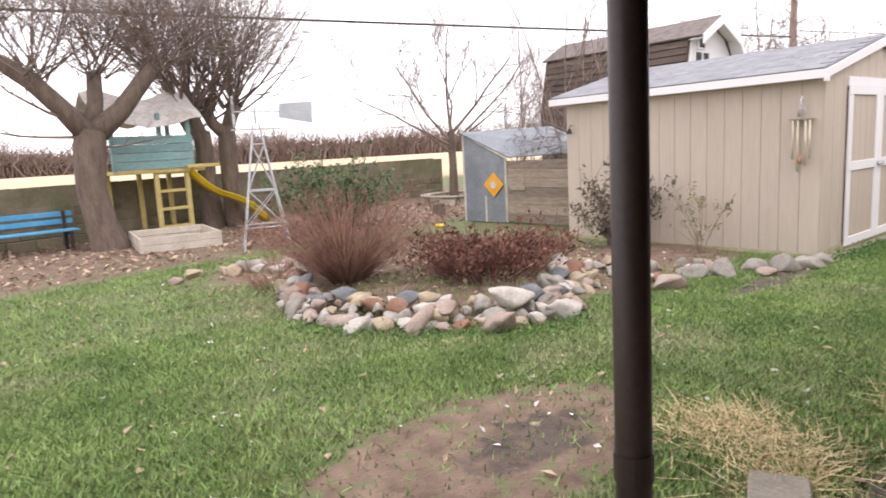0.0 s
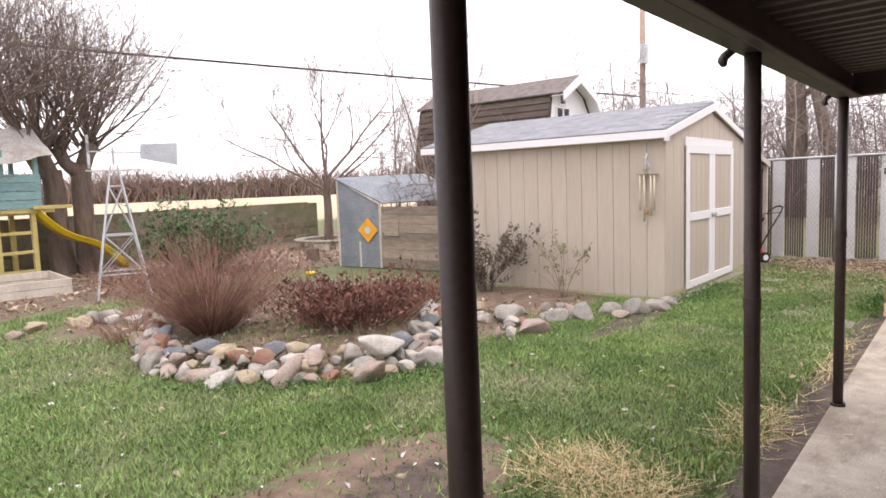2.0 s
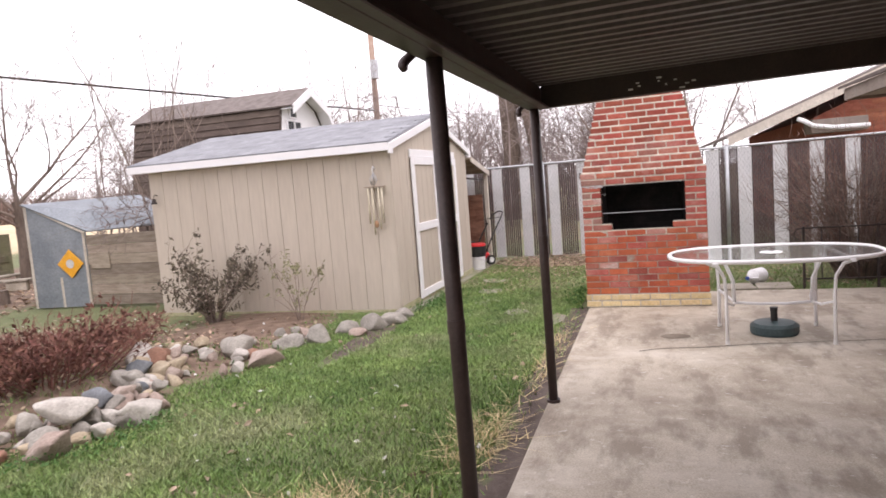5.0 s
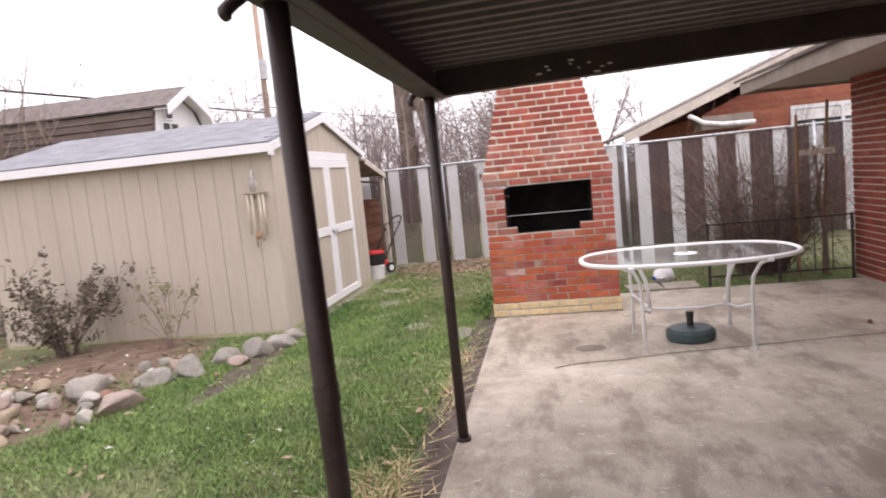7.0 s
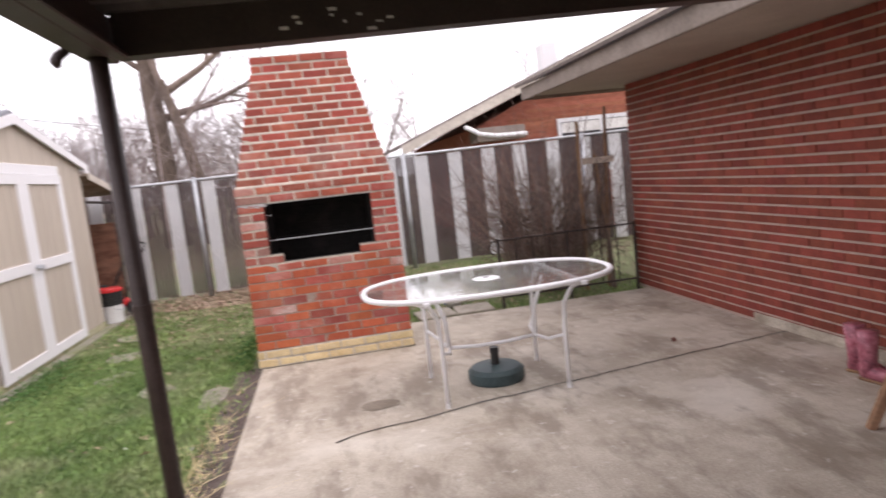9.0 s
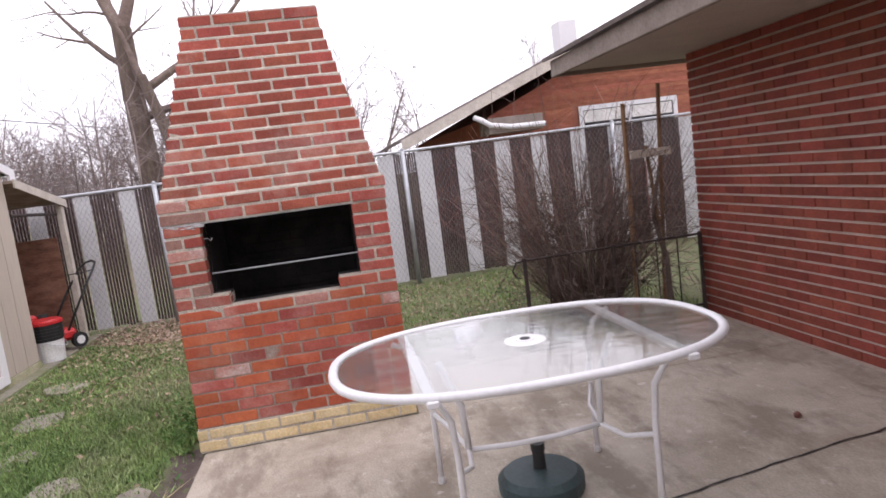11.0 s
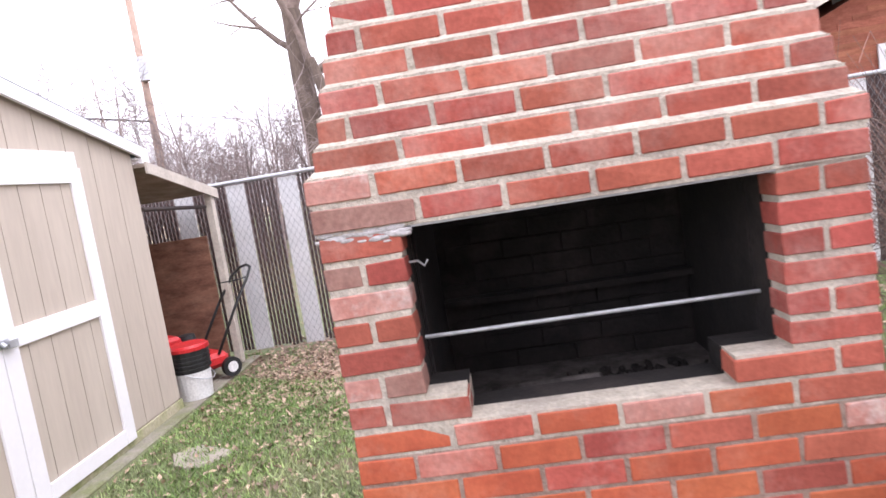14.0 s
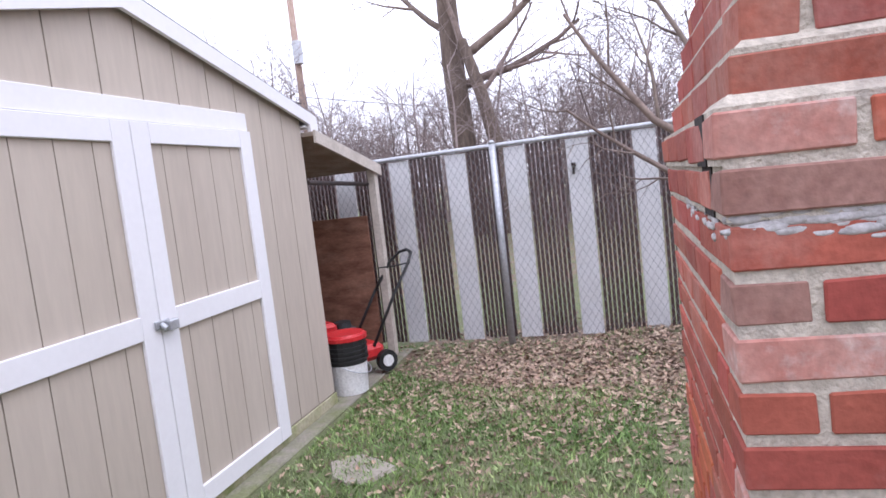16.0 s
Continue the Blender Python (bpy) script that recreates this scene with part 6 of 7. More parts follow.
class Wood:
    def __init__(self):
        self.least = 0.003
        self.v, self.f = [], []

    def bar(self, pts, rs, seg):
        b = len(self.v)
        side = None
        for i, p in enumerate(pts):
            d = (pts[min(i + 1, len(pts) - 1)] - pts[max(i - 1, 0)])
            d = d.normalized() if d.length > 1e-6 else Vector((0, 0, 1))
            if side is None:
                side = d.orthogonal().normalized()
            side = (side - d * side.dot(d)).normalized()
            up = d.cross(side)
            for k in range(seg):
                q = p + (side * math.cos(6.2832 * k / seg) + up * math.sin(6.2832 * k / seg)) * rs[i]
                self.v.append((q.x, q.y, q.z))
        for i in range(len(pts) - 1):
            for k in range(seg):
                u, w = b + seg * i + k, b + seg * i + (k + 1) % seg
                self.f.append((u, w, w + seg, u + seg))

    def branch(self, p, d, length, r, depth, kids=4, wobble=0.22, up=0.12, thin=0.3, ratio=0.62, first=0.3):
        n = 5 if depth > 0 else 3
        pts, rs = [p.copy()], [r]
        d = d.normalized()
        for i in range(n):
            d = (d + Vector((random.gauss(0, wobble), random.gauss(0, wobble), random.gauss(0, wobble) + up)) * 0.5).normalized()
            pts.append(pts[-1] + d * length / n)
            rs.append(r * (1 - (1 - thin) * (i + 1) / n))
        self.bar(pts, rs, 8 if r > 0.08 else 5 if r > 0.02 else 3)
        if depth > 0:
            for k in range(kids):
                u = first + (1 - first) * (k + random.random()) / kids
                i = min(int(u * n), n - 1)
                q = pts[i].lerp(pts[i + 1], u * n - i)
                e = (pts[i + 1] - pts[i]).normalized()
                o = e.orthogonal().normalized()
                o.rotate(Matrix.Rotation(random.random() * 6.283, 3, e))
                e2 = (e * random.uniform(0.5, 1.0) + o * random.uniform(0.5, 1.0)).normalized()
                self.branch(q, e2, length * ratio * random.uniform(0.7, 1.15), max(rs[i] * 0.55, self.least), depth - 1, kids, wobble, up, thin, ratio, first)

    def mesh(self, name, material):
        me = raw(name, self.v, self.f, material)
        me.shade_smooth()
        return me


def tree(name, label, x, y, trunk, limbs, lean=(0, 0), z0=-0.1):
    """trunk: points and radii; limbs: (start point, direction, length, radius, depth, kids, ratio)."""
    ob = thing(name, label, "tree", at=pose(x, y, z0))
    w = Wood()
    w.bar([Vector(p) for p, _ in trunk], [r for _, r in trunk], 12)
    t = new("trunk", w.mesh("trunk", M_BARK))
    t.parent = ob
    w = Wood()
    w.least = 0.007 if x > 20 else 0.005 if y > 10 else 0.0035
    for p, d, length, r, depth, kids, ratio in limbs:
        w.branch(Vector(p), Vector(d), length, r, depth, kids, ratio=ratio)
    c = new("crown", w.mesh("crown", M_TWIG if len(w.v) else M_BARK))
    c.parent = ob
    return ob


def pollard(c, n, length, rad, spread=0.55):
    """Upright shoots from a knobbly cut head."""
    return [((c[0] + random.gauss(0, 0.10), c[1] + random.gauss(0, 0.10), c[2] + random.gauss(0, 0.06)), (random.gauss(0, spread * 1.2), random.gauss(0, spread * 1.2), 1.0), length * random.uniform(0.6, 1.1), rad * random.uniform(0.6, 1.2), 2, 5, 0.45) for _ in range(int(n * 1.5))]


random.seed(31)
L = pollard((-0.75, 0, 3.1), 26, 2.3, 0.017, 0.8) + pollard((1.15, 0, 3.3), 28, 2.4, 0.017, 0.7) + pollard((0.25, 0.3, 3.2), 18, 2.6, 0.018, 0.7) + pollard((-1.5, 0, 3.6), 20, 2.0, 0.015, 0.8)
L += [((-0.1, 0, 2.1), (-1.2, 0, -0.05), 1.7, 0.03, 2, 5, 0.55), ((0.0, 0, 1.9), (1, -0.3, 0.1), 1.2, 0.025, 2, 4, 0.55), ((-0.3, 0, 2.4), (-1, -0.2, 0.25), 1.7, 0.03, 2, 5, 0.55)]
t1 = tree("pollard_tree", "old knobbly pollarded tree with bare shoots", 2.98, 13.2, [((0.12, 0, 0), 0.36), ((0.0, 0, 0.5), 0.27), ((-0.10, 0, 1.2), 0.25), ((-0.05, 0, 1.9), 0.27), ((0.02, 0, 2.2), 0.26)], L)
for pts, rs in (([(0.0, 0, 2.1), (-0.4, 0, 2.6), (-0.8, 0, 3.05), (-1.5, 0, 3.55)], [0.22, 0.17, 0.16, 0.11]), ([(0.02, 0, 2.1), (0.55, 0, 2.55), (1.0, 0, 3.1), (1.2, 0, 3.35)], [0.22, 0.17, 0.15, 0.15]), ([(0, 0.05, 2.1), (0.2, 0.25, 2.7), (0.25, 0.3, 3.25)], [0.18, 0.14, 0.13])):
    bm = B()
    bent(bm, pts, rs, 10)
    part("limb", bm, M_BARK, t1, smooth=True)
for x, y, top in ((5.5, 14.6, 2.6), (5.98, 14.5, 2.7)):
    s = 1 if x > 5.7 else -1
    L = pollard((0.25 * s, 0, top), 30, 3.2, 0.02, 0.5) + pollard((-0.35, 0.1, top - 0.1), 26, 3.0, 0.019, 0.6) + [((0, 0, top - 0.3), (1.0, -0.3, 0.45), 2.6, 0.03, 2, 5, 0.5), ((0, 0, top), (-0.5, -0.3, 1.0), 3.2, 0.04, 2, 5, 0.5)]
    t2 = tree("pollard_tree", "pollarded tree with long bare upright shoots", x, y, [((0.05, 0, 0), 0.26), ((0.0, 0, 0.8), 0.2), ((0.0, 0, 1.8), 0.19), ((0.03 * s, 0, top - 0.4), 0.19)], L)
    for pts, rs in (([(0.0, 0, top - 0.6), (0.15 * s, 0, top - 0.2), (0.26 * s, 0, top + 0.02)], [0.16, 0.15, 0.16]), ([(0.0, 0, top - 0.6), (-0.25, 0.05, top - 0.35), (-0.36, 0.1, top - 0.05)], [0.15, 0.13, 0.14])):
        bm = B()
        bent(bm, pts, rs, 10)
        part("limb", bm, M_BARK, t2, smooth=True)
tree("small_tree", "small spreading bare tree by the coop", 12.3, 14.2, [((0, 0, 0), 0.14), ((0.03, 0, 1.0), 0.11), ((0.0, 0, 2.0), 0.10)],
     [((0, 0, 1.9), (0.6, 0, 1), 3.2, 0.05, 3, 7, 0.55), ((0.1, 0, 1.7), (1.0, -0.5, 0.75), 3.0, 0.04, 3, 7, 0.55), ((0, 0, 1.6), (-1.0, 0.5, 0.6), 3.1, 0.04, 3, 7, 0.55), ((0.05, 0, 1.8), (0.3, 0.5, 0.9), 2.6, 0.04, 3, 7, 0.55), ((0, 0, 1.7), (-0.8, 0.2, 0.7), 2.7, 0.045, 3, 7, 0.55), ((0, 0, 2.0), (-0.1, 0.1, 1), 2.8, 0.045, 3, 6, 0.55), ((0, 0, 1.4), (-0.9, -0.3, 0.35), 2.3, 0.035, 3, 6, 0.5), ((0, 0, 1.6), (0.9, -0.4, 0.5), 2.0, 0.045, 3, 4, 0.55)])
for x, y, h in ((10.2, 9.6, 4.4), (12.0, 8.8, 4.6), (10.6, 8.6, 4.2), (11.4, 9.4, 4.6), (9.9, 7.9, 3.2), (12.6, 10.0, 5.0), (13.5, 10.8, 5.0)):
    tree("sapling", "thin bare sapling behind the shed", x, y, [((0, 0, 0), 0.03), ((0.02, 0, 0.6), 0.025)], [((0, 0, 0.5), (random.gauss(0, 0.12), random.gauss(0, 0.1), 1), h, 0.022, 2, 6, 0.32), ((0, 0, 0.3), (random.gauss(0, 0.25), 0.1, 1), h * 0.7, 0.018, 2, 5, 0.32)])
vinew = Wood()
for _ in range(55):
    vinew.branch(Vector((random.uniform(9.1, 10.1), random.uniform(7.8, 8.9), random.uniform(1.25, 1.6))), Vector((random.gauss(-0.3, 0.5), random.gauss(0, 0.6), random.gauss(0.1, 0.5))), random.uniform(0.4, 0.9), 0.008, 1, 3, 0.5, -0.1)
tagged(new("vine_tangle", vinew.mesh("vine_tangle", M_FARTWIG)), "tangle of dry grey vines over the coop roof", "vine", kind="stuff")
tree("large_tree", "tall bare tree with ivy-dark trunk behind the fence", 26.0, 5.1, [((0, 0, 0), 0.42), ((0, 0, 2), 0.34), ((-0.1, 0.1, 5), 0.31), ((-0.1, 0.1, 7), 0.28)],
     [((0, 0, 4.3), (0.1, -1.0, 0.2), 3.8, 0.14, 3, 4, 0.5), ((0, 0, 5.0), (0, -0.8, 0.7), 4.5, 0.15, 3, 4, 0.55), ((-0.1, 0.1, 6.8), (0.1, 0.5, 1.0), 5.0, 0.2, 3, 4, 0.55), ((-0.1, 0.1, 5.8), (0, 0.9, 0.6), 3.5, 0.1, 3, 4, 0.55), ((-0.1, 0.1, 6.9), (0, -0.3, 1.0), 5.0, 0.2, 3, 4, 0.55)])
tree("leaning_tree", "second bare trunk leaning behind the fence", 25.5, 3.9, [((0.2, 0, 0), 0.26), ((0, 0.1, 2), 0.22), ((0, 0.5, 4), 0.18), ((0, 0.9, 5.5), 0.14)], [((0, 0.9, 5.4), (0, 0.3, 1), 3.5, 0.1, 3, 4, 0.55), ((0, 0.5, 4), (0, -0.8, 0.7), 2.8, 0.08, 3, 4, 0.55)])
tree("garden_tree", "bare tree behind the oven with long side branches", 12.5, 0.0, [((0, 0, 0), 0.10), ((0, 0.05, 0.9), 0.08), ((0, 0.1, 1.6), 0.07)],
     [((0, 0.1, 1.5), (0.1, 0.9, 0.75), 1.7, 0.04, 3, 4, 0.55), ((0, 0.05, 1.2), (0.1, 1.0, 0.4), 1.5, 0.03, 3, 4, 0.5), ((0, 0.1, 1.6), (0.2, 0.4, 1.0), 1.7, 0.035, 3, 4, 0.55), ((0, 0.1, 1.5), (0.3, -0.3, 1), 1.2, 0.025, 2, 4, 0.5)])


tw = Wood()
tw.least = 0.003
for _ in range(170):
    r, a, z = random.random() ** 0.7, random.random() * 6.283, random.uniform(0.15, 1.15)
    p = Vector((math.cos(a) * r * (0.3 + 0.3 * z), math.sin(a) * r * (0.3 + 0.3 * z), z))
    tw.branch(p, Vector((math.cos(a) + random.gauss(0, 0.6), math.sin(a) + random.gauss(0, 0.6), random.gauss(0.7, 0.5))), random.uniform(0.4, 0.9), 0.005, 2 if z < 0.9 else 1, 4, 0.4, 0.05, 0.4, 0.55)
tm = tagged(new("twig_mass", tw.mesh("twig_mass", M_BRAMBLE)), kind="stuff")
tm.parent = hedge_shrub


def woods(name, label, spots, material, depth=3):
    w = Wood()
    w.least = 0.009
    for x, y, h in spots:
        w.branch(Vector((x, y, -0.2)), Vector((random.gauss(0, 0.05), random.gauss(0, 0.05), 1)), h, h * 0.011, depth, 6 if depth > 2 else 9, 0.14, 0.05, 0.25, 0.45, 0.2)
    return tagged(new(name, w.mesh(name, material)), label, "trees", kind="stuff")


random.seed(41)
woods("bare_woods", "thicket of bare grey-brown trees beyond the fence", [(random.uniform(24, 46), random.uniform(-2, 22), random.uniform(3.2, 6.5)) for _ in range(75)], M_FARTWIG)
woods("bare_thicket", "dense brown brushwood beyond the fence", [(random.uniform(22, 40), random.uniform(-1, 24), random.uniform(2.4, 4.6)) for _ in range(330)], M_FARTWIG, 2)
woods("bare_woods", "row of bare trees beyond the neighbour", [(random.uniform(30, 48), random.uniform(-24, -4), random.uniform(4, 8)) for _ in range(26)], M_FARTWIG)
for x, y, h in ((24, -1.6, 5.0), (30, 13.5, 8.5), (31, 15.5, 8.0), (38, 30, 9)):
    tree("bare_tree", "bare thin tree against the sky", x, y, [((0, 0, 0), 0.11), ((0, 0, h * 0.3), 0.09)], [((0, 0, h * 0.28), (random.gauss(0, 0.4), random.gauss(0, 0.4), 1), h * 0.6, 0.06, 3, 5, 0.5) for _ in range(3)])

# far hedgerow across the field
w = Wood()
random.seed(51)
for _ in range(15000):
    x = random.uniform(-110, 250)
    y = 150 + random.uniform(-4, 8) - 0.25 * (x - 60) * (x > 60)
    low = random.random() < 0.45
    h = (random.uniform(2.8, 5.2) if low else random.uniform(4.5, 8.0)) * (1 + 0.3 * noise.noise((x * 0.05, 0, 0)))
    p = Vector((x, y, -0.1))
    r = random.uniform(0.16, 0.3) if low else random.uniform(0.05, 0.11)
    w.bar([p, p + Vector((random.gauss(0, 0.8), random.gauss(0, 0.5), h * 0.55)), p + Vector((random.gauss(0, 1.8), 0, h))], [r, r * 0.8, r * 0.3], 3)
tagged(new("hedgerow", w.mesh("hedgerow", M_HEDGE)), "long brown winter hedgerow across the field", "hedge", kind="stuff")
w = Wood()
for _ in range(90):
    x = random.uniform(-60, 200)
    w.branch(Vector((x, 158, 0)), Vector((0, 0, 1)), random.uniform(6, 10), 0.09, 2, 7, 0.12, 0.05, 0.25, 0.42, 0.3)
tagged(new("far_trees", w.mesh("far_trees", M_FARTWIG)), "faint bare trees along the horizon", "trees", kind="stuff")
bm = B()
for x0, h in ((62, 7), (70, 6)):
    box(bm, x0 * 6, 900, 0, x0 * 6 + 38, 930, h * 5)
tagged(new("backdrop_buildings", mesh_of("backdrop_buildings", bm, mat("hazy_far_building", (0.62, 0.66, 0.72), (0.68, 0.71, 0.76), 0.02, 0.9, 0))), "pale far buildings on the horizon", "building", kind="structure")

# ---- the barn behind the shed, the pole, the cable, the neighbour ----
barn = thing("barn", "tall dark shingled barn with a white gable", "barn", at=Matrix.Translation((0.04, -0.10, 0.20)) @ Matrix.Scale(0.76, 4))
prof = [(18.95, -0.6), (18.95, 2.6), (19.35, 4.55), (20.45, 5.15), (21.45, 4.65), (22.0, 3.9), (22.0, -0.6)]
bm = B()
f0 = [bm.verts.new((x, 11.2, z)) for x, z in prof]
f1 = [bm.verts.new((x, 16.9, z)) for x, z in prof]
bm.faces.new(f0), bm.faces.new(f1[::-1])
for i in range(len(prof)):
    j = (i + 1) % len(prof)
    bm.faces.new((f0[i], f1[i], f1[j], f0[j]))
part("body", bm, M_DARKWOOD, barn)
for k in range(9):
    bm = B()
    z0, z1 = 2.6 + 0.216 * k, 2.6 + 0.216 * (k + 1)
    xa, xb = 18.95 + 0.4 * (z0 - 2.6) / 1.95, 18.95 + 0.4 * (z1 - 2.6) / 1.95
    q = [bm.verts.new(p) for p in ((xa - 0.05, 11.22, z0), (xa - 0.05, 16.9, z0), (xb - 0.012, 16.9, z1), (xb - 0.012, 11.22, z1))]
    bm.faces.new(q)
    thick(bm, 0.02)
    part("shingle_course", bm, M_DARKWOOD, barn)
for a, b in (((19.25, 4.56), (20.45, 5.22)), ((20.45, 5.22), (21.6, 4.66)), ((21.6, 4.66), (22.15, 3.85))):
    bm = B()
    q = [bm.verts.new((x, y, z)) for (x, z), y in ((a, 10.74), (b, 10.74), (b, 17.0), (a, 17.0))]
    bm.faces.new(q)
    thick(bm, 0.05)
    part("roof", bm, M_ROOFBROWN, barn, "faded brown shingle roof")
    bm = B()
    q = [bm.verts.new(p) for p in ((a[0], 10.72, a[1] - 0.24), (b[0], 10.72, b[1] - 0.24), (b[0], 10.72, b[1] + 0.05), (a[0], 10.72, a[1] + 0.05))]
    bm.faces.new(q)
    thick(bm, 0.03)
    part("rake_trim", bm, M_WHITE, barn, "white painted rake board")
    bm = B()
    q = [bm.verts.new((x, y, z - 0.07)) for (x, z), y in ((a, 10.76), (b, 10.76), (b, 11.15), (a, 11.15))]
    bm.faces.new(q)
    thick(bm, 0.015)
    part("soffit", bm, M_WHITE, barn, "white painted gable soffit")
bm = B()
g = [(19.0, 2.0), (22.0, 2.0), (22.0, 3.88), (21.42, 4.62), (20.45, 5.1), (19.38, 4.52), (19.0, 2.7)]
bm.faces.new([bm.verts.new((x, 11.18, z)) for x, z in g])
thick(bm, 0.02)
part("gable", bm, M_WHITE, barn, "white painted gable wall")
for x, z0, z1 in ((19.55, 3.3, 4.15), (20.0, 3.3, 4.15), (19.75, 4.3, 4.6)):
    bm = B()
    box(bm, x, 11.13, z0, x + 0.36, 11.16, z1)
    pane = part("window", bm, M_DARK, barn, "dark window pane")
    bm = B()
    for a in ((x - 0.05, z0 - 0.05, x, z1 + 0.05), (x + 0.36, z0 - 0.05, x + 0.41, z1 + 0.05), (x, z1, x + 0.36, z1 + 0.05), (x, z0 - 0.05, x + 0.36, z0)):
        box(bm, a[0], 11.10, a[1], a[2], 11.155, a[3])
    part("window_frame", bm, M_WHITE, pane)

pole = thing("utility_pole", "brown wooden utility pole far behind the barn", "utility pole", at=pose(35.1, 14.45, 0))
bm = B()
tube(bm, (0, 0, -0.2), (0, 0, 12.0), 0.19, 0.14, 12)
part("shaft", bm, mat("pale_brown_pole", (0.32, 0.22, 0.17), (0.44, 0.33, 0.27), 3, 0.9, 0.3), pole, smooth=True)
bm = B()
tube(bm, (-0.3, -0.2, 7.6), (-0.3, -0.2, 8.6), 0.22, seg=14)
part("transformer", bm, M_GALV, pole)
for k, (a, b, z0, z1, sag) in enumerate((((-40, 38.8), (35.1, 14.45), 7.25, 5.9, 0.1), ((35.1, 14.45), (70, -5), 6.2, 6.0, 0.5), ((35.1, 14.45), (60, 40), 6.2, 6.0, 0.5))):
    bm = B()
    pts = [(a[0] + (b[0] - a[0]) * u, a[1] + (b[1] - a[1]) * u, z0 + (z1 - z0) * u - sag * 4 * u * (1 - u)) for u in [i / 20 for i in range(21)]]
    bent(bm, pts, 0.04 if k == 0 else 0.02, 6)
    cable = part("cable", bm, M_BLACK, pole)
    cable.matrix_parent_inverse = pole.matrix_world.inverted()

nb = thing("neighbour_house", "red brick neighbouring house with a low gable", "house")
NX = 15.6
bm = B()
g = [(-3.1, -0.1), (-12.0, -0.1), (-12.0, 3.0), (-7.6, 4.25), (-3.1, 2.3)]
f0 = [bm.verts.new((NX, y, z)) for y, z in g]
f1 = [bm.verts.new((NX + 9, y, z)) for y, z in g]
bm.faces.new(f0), bm.faces.new(f1[::-1])
for i in range(len(g)):
    j = (i + 1) % len(g)
    bm.faces.new((f0[i], f1[i], f1[j], f0[j]))
M_FARBRICK = mat("far_house_brick", (0.30, 0.10, 0.06), (0.42, 0.16, 0.10), 5, 0.9, 0.3, fine=30, stretch=(1, 1, 3.5), vary=0.2)
part("wall", bm, M_FARBRICK, nb)
for k in range(22):
    bm = B()
    box(bm, NX - 0.008, -8.0, 1.2 + 0.085 * k, NX - 0.001, -3.75 - 0.19 * max(0, k - 13), 1.27 + 0.085 * k)
    part("brick_course", bm, M_FARBRICK, nb)
for a, b in (((-1.45, 2.02), (-7.6, 4.45)), ((-7.6, 4.45), (-12.6, 2.9))):
    bm = B()
    q = [bm.verts.new((x, y, z)) for (y, z), x in ((a, NX - 0.65), (b, NX - 0.65), (b, NX + 9.5), (a, NX + 9.5))]
    bm.faces.new(q)
    thick(bm, 0.06)
    part("roof", bm, M_ROOFBROWN, nb, "weathered grey-brown shingle roof")
    bm = B()
    q = [bm.verts.new((NX - 0.68, y, z)) for y, z in ((a[0], a[1] - 0.15), (b[0], b[1] - 0.15), (b[0], b[1] + 0.03), (a[0], a[1] + 0.03))]
    bm.faces.new(q)
    thick(bm, 0.03)
    part("rake_board", bm, M_PALEWOOD, nb, "pale weathered rake board")
bm = B()
box(bm, NX - 0.6, -3.9, 1.98, NX + 0.1, -2.95, 2.24)
part("porch_box", bm, M_FASCIA, nb)
bm = B()
bent(bm, [(NX - 0.66, -2.7, 2.28), (NX - 0.72, -2.8, 2.22), (NX - 0.72, -2.95, 2.12), (NX - 0.7, -3.3, 2.06), (NX - 0.7, -3.9, 2.05)], 0.045, 8)
part("downpipe", bm, M_WHITE, nb, "white gutter elbow", True)
bm = B()
box(bm, NX - 0.02, -6.6, 1.25, NX - 0.012, -4.85, 2.22)
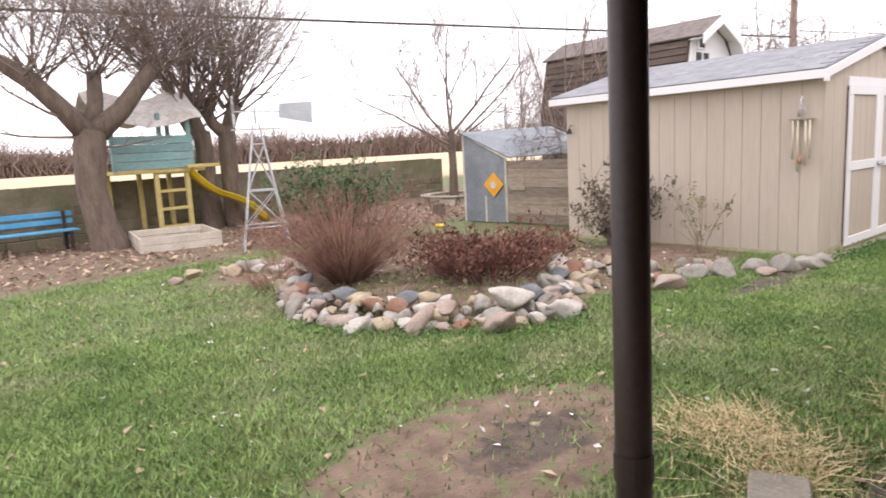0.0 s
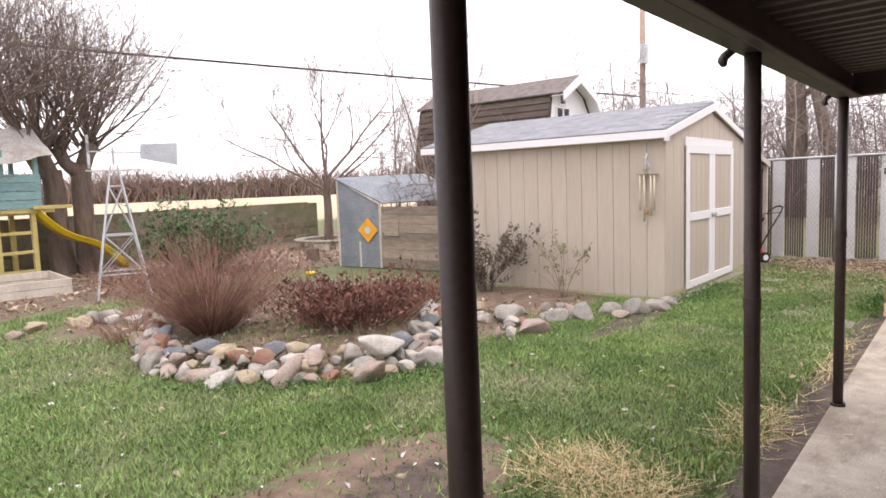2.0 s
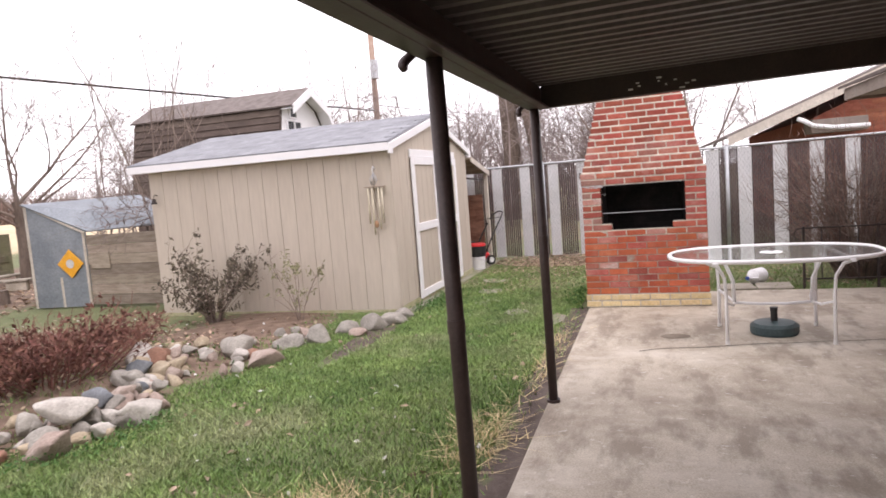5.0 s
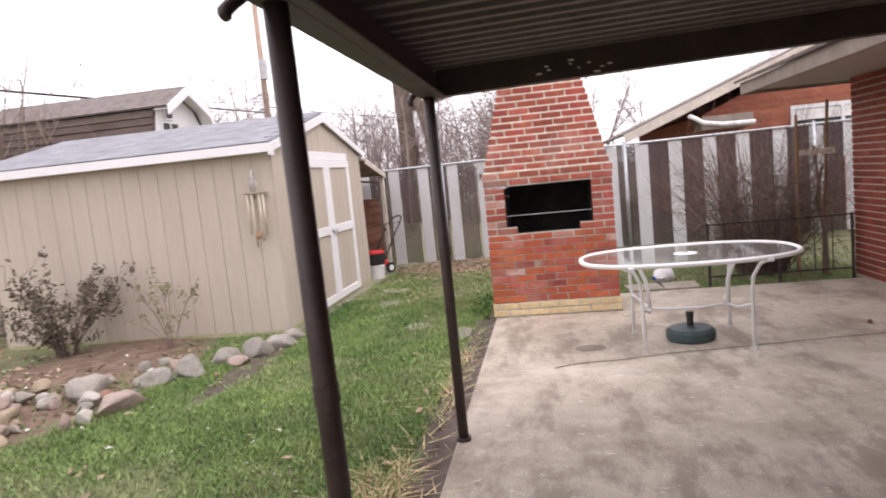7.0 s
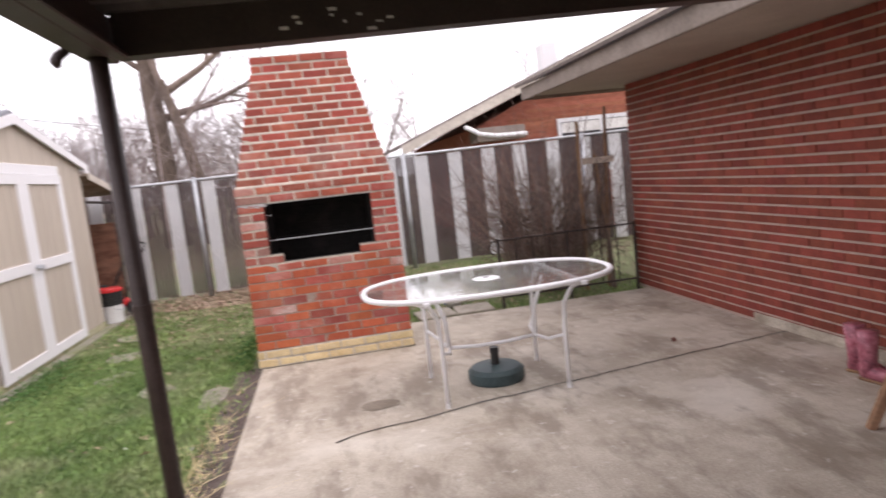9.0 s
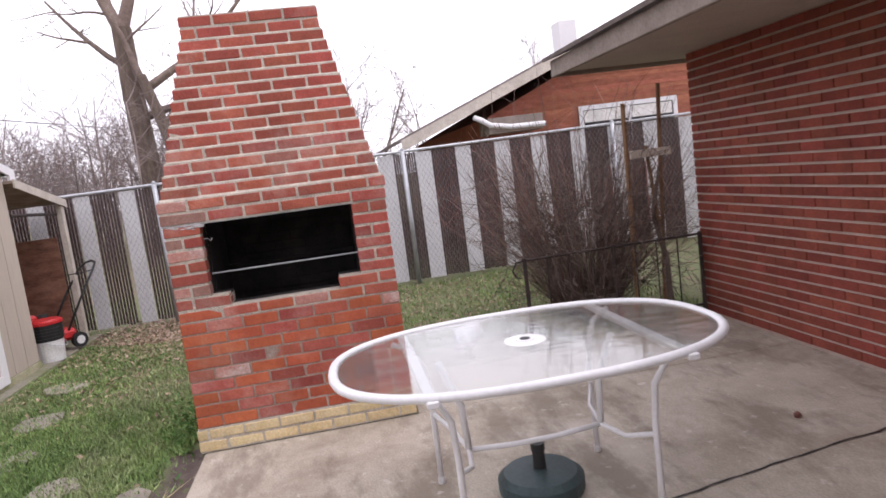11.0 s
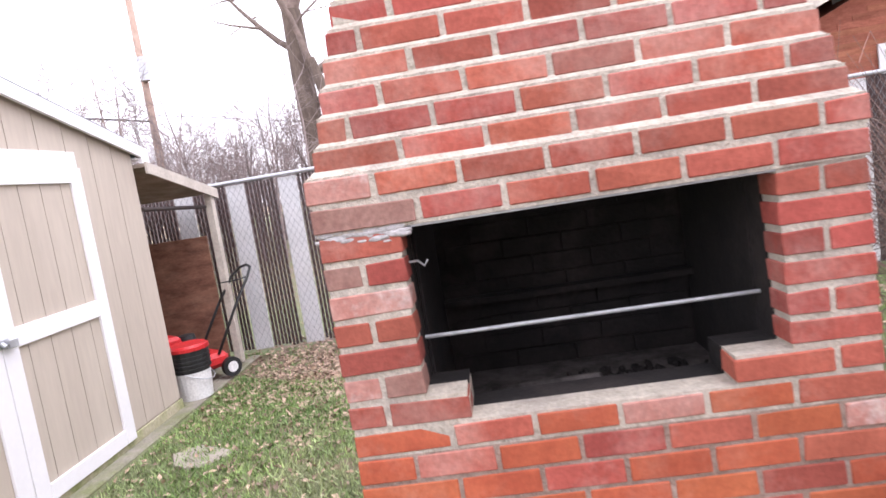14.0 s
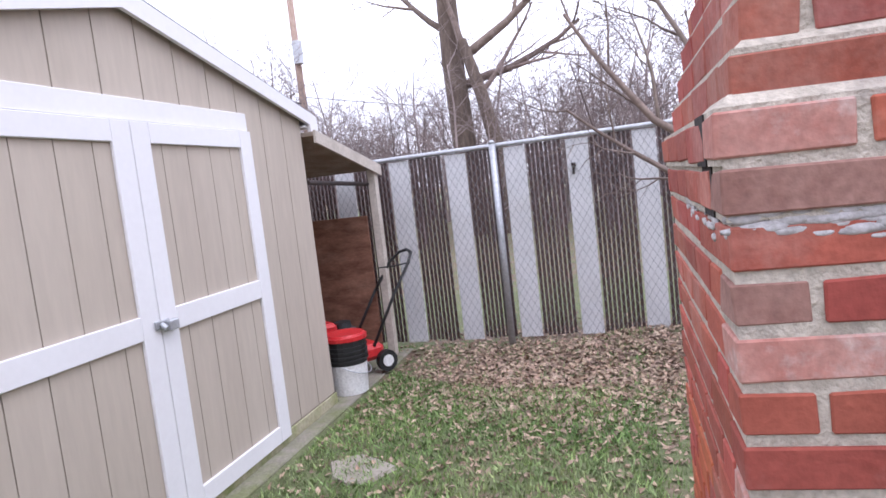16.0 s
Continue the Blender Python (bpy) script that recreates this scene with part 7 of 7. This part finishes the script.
win = part("window", bm, M_DARK, nb, "dark window with pale frame")
bm = B()
for y0, y1, z0, z1 in ((-6.68, -6.6, 1.2, 2.3), (-4.85, -4.77, 1.2, 2.3), (-6.6, -4.85, 2.22, 2.3), (-6.6, -4.85, 1.17, 1.25), (-5.76, -5.7, 1.25, 2.22)):
    box(bm, NX - 0.05, y0, z0, NX - 0.021, y1, z1)
part("window_frame", bm, M_WHITE, win)
bm = B()
box(bm, NX - 0.028, -6.58, 2.0, NX - 0.0215, -4.87, 2.21)
part("blind", bm, M_PALE, win)
bm = B()
box(bm, NX + 0.6, -5.15, 2.9, NX + 1.0, -4.8, 3.95, 0.01)
part("vent_pipe", bm, M_WHITE, nb, "white square vent stack")

# ---- bricks of the house wall ----
random.seed(61)
HB, HC = 0.214, 0.0735
bm = B()
box(bm, -HB / 2 + 0.004, 0.0, -HC / 2 + 0.009, HB / 2 - 0.004, 0.018, HC / 2 - 0.009, 0.0)
for v in bm.verts:
    v.co += Vector((0, 0.0015 * noise.noise(v.co * 31), 0.001 * noise.noise(v.co * 47)))
me = mesh_of("brick", bm, M_HBRICK)
panel = thing("brick_face", "dark red brickwork with pale joints")
panel.parent = house
vs, fs = [], []
for i in range(30):
    z = 0.012 + (i + 0.5) * HC
    off = HB / 2 if i % 2 else 0
    x = HOUSE_X - HB / 2 + off
    while x > -3.0:
        xx = min(x, HOUSE_X - HB / 4) if x > HOUSE_X - HB / 2 + 0.01 else x
        half = x > HOUSE_X - HB / 2 + 0.01
        m = Matrix.Translation((xx, HOUSE_Y - 0.012 + random.gauss(0, 0.0008), z))
        if half:
            m = m @ Matrix.Diagonal((0.48, 1, 1, 1))
        if xx > 7.25:
            piece("brick", me, panel, m)
        else:
            b = len(vs)
            for v in me.vertices:
                vs.append(tuple(m @ v.co))
            for p in me.polygons:
                fs.append(tuple(b + k for k in p.vertices))
        x -= HB
rest = new("brickwork", raw("brickwork", vs, fs, M_HBRICK))
rest.parent = house
tagged(rest, "dark red brickwork with pale joints", kind="stuff")
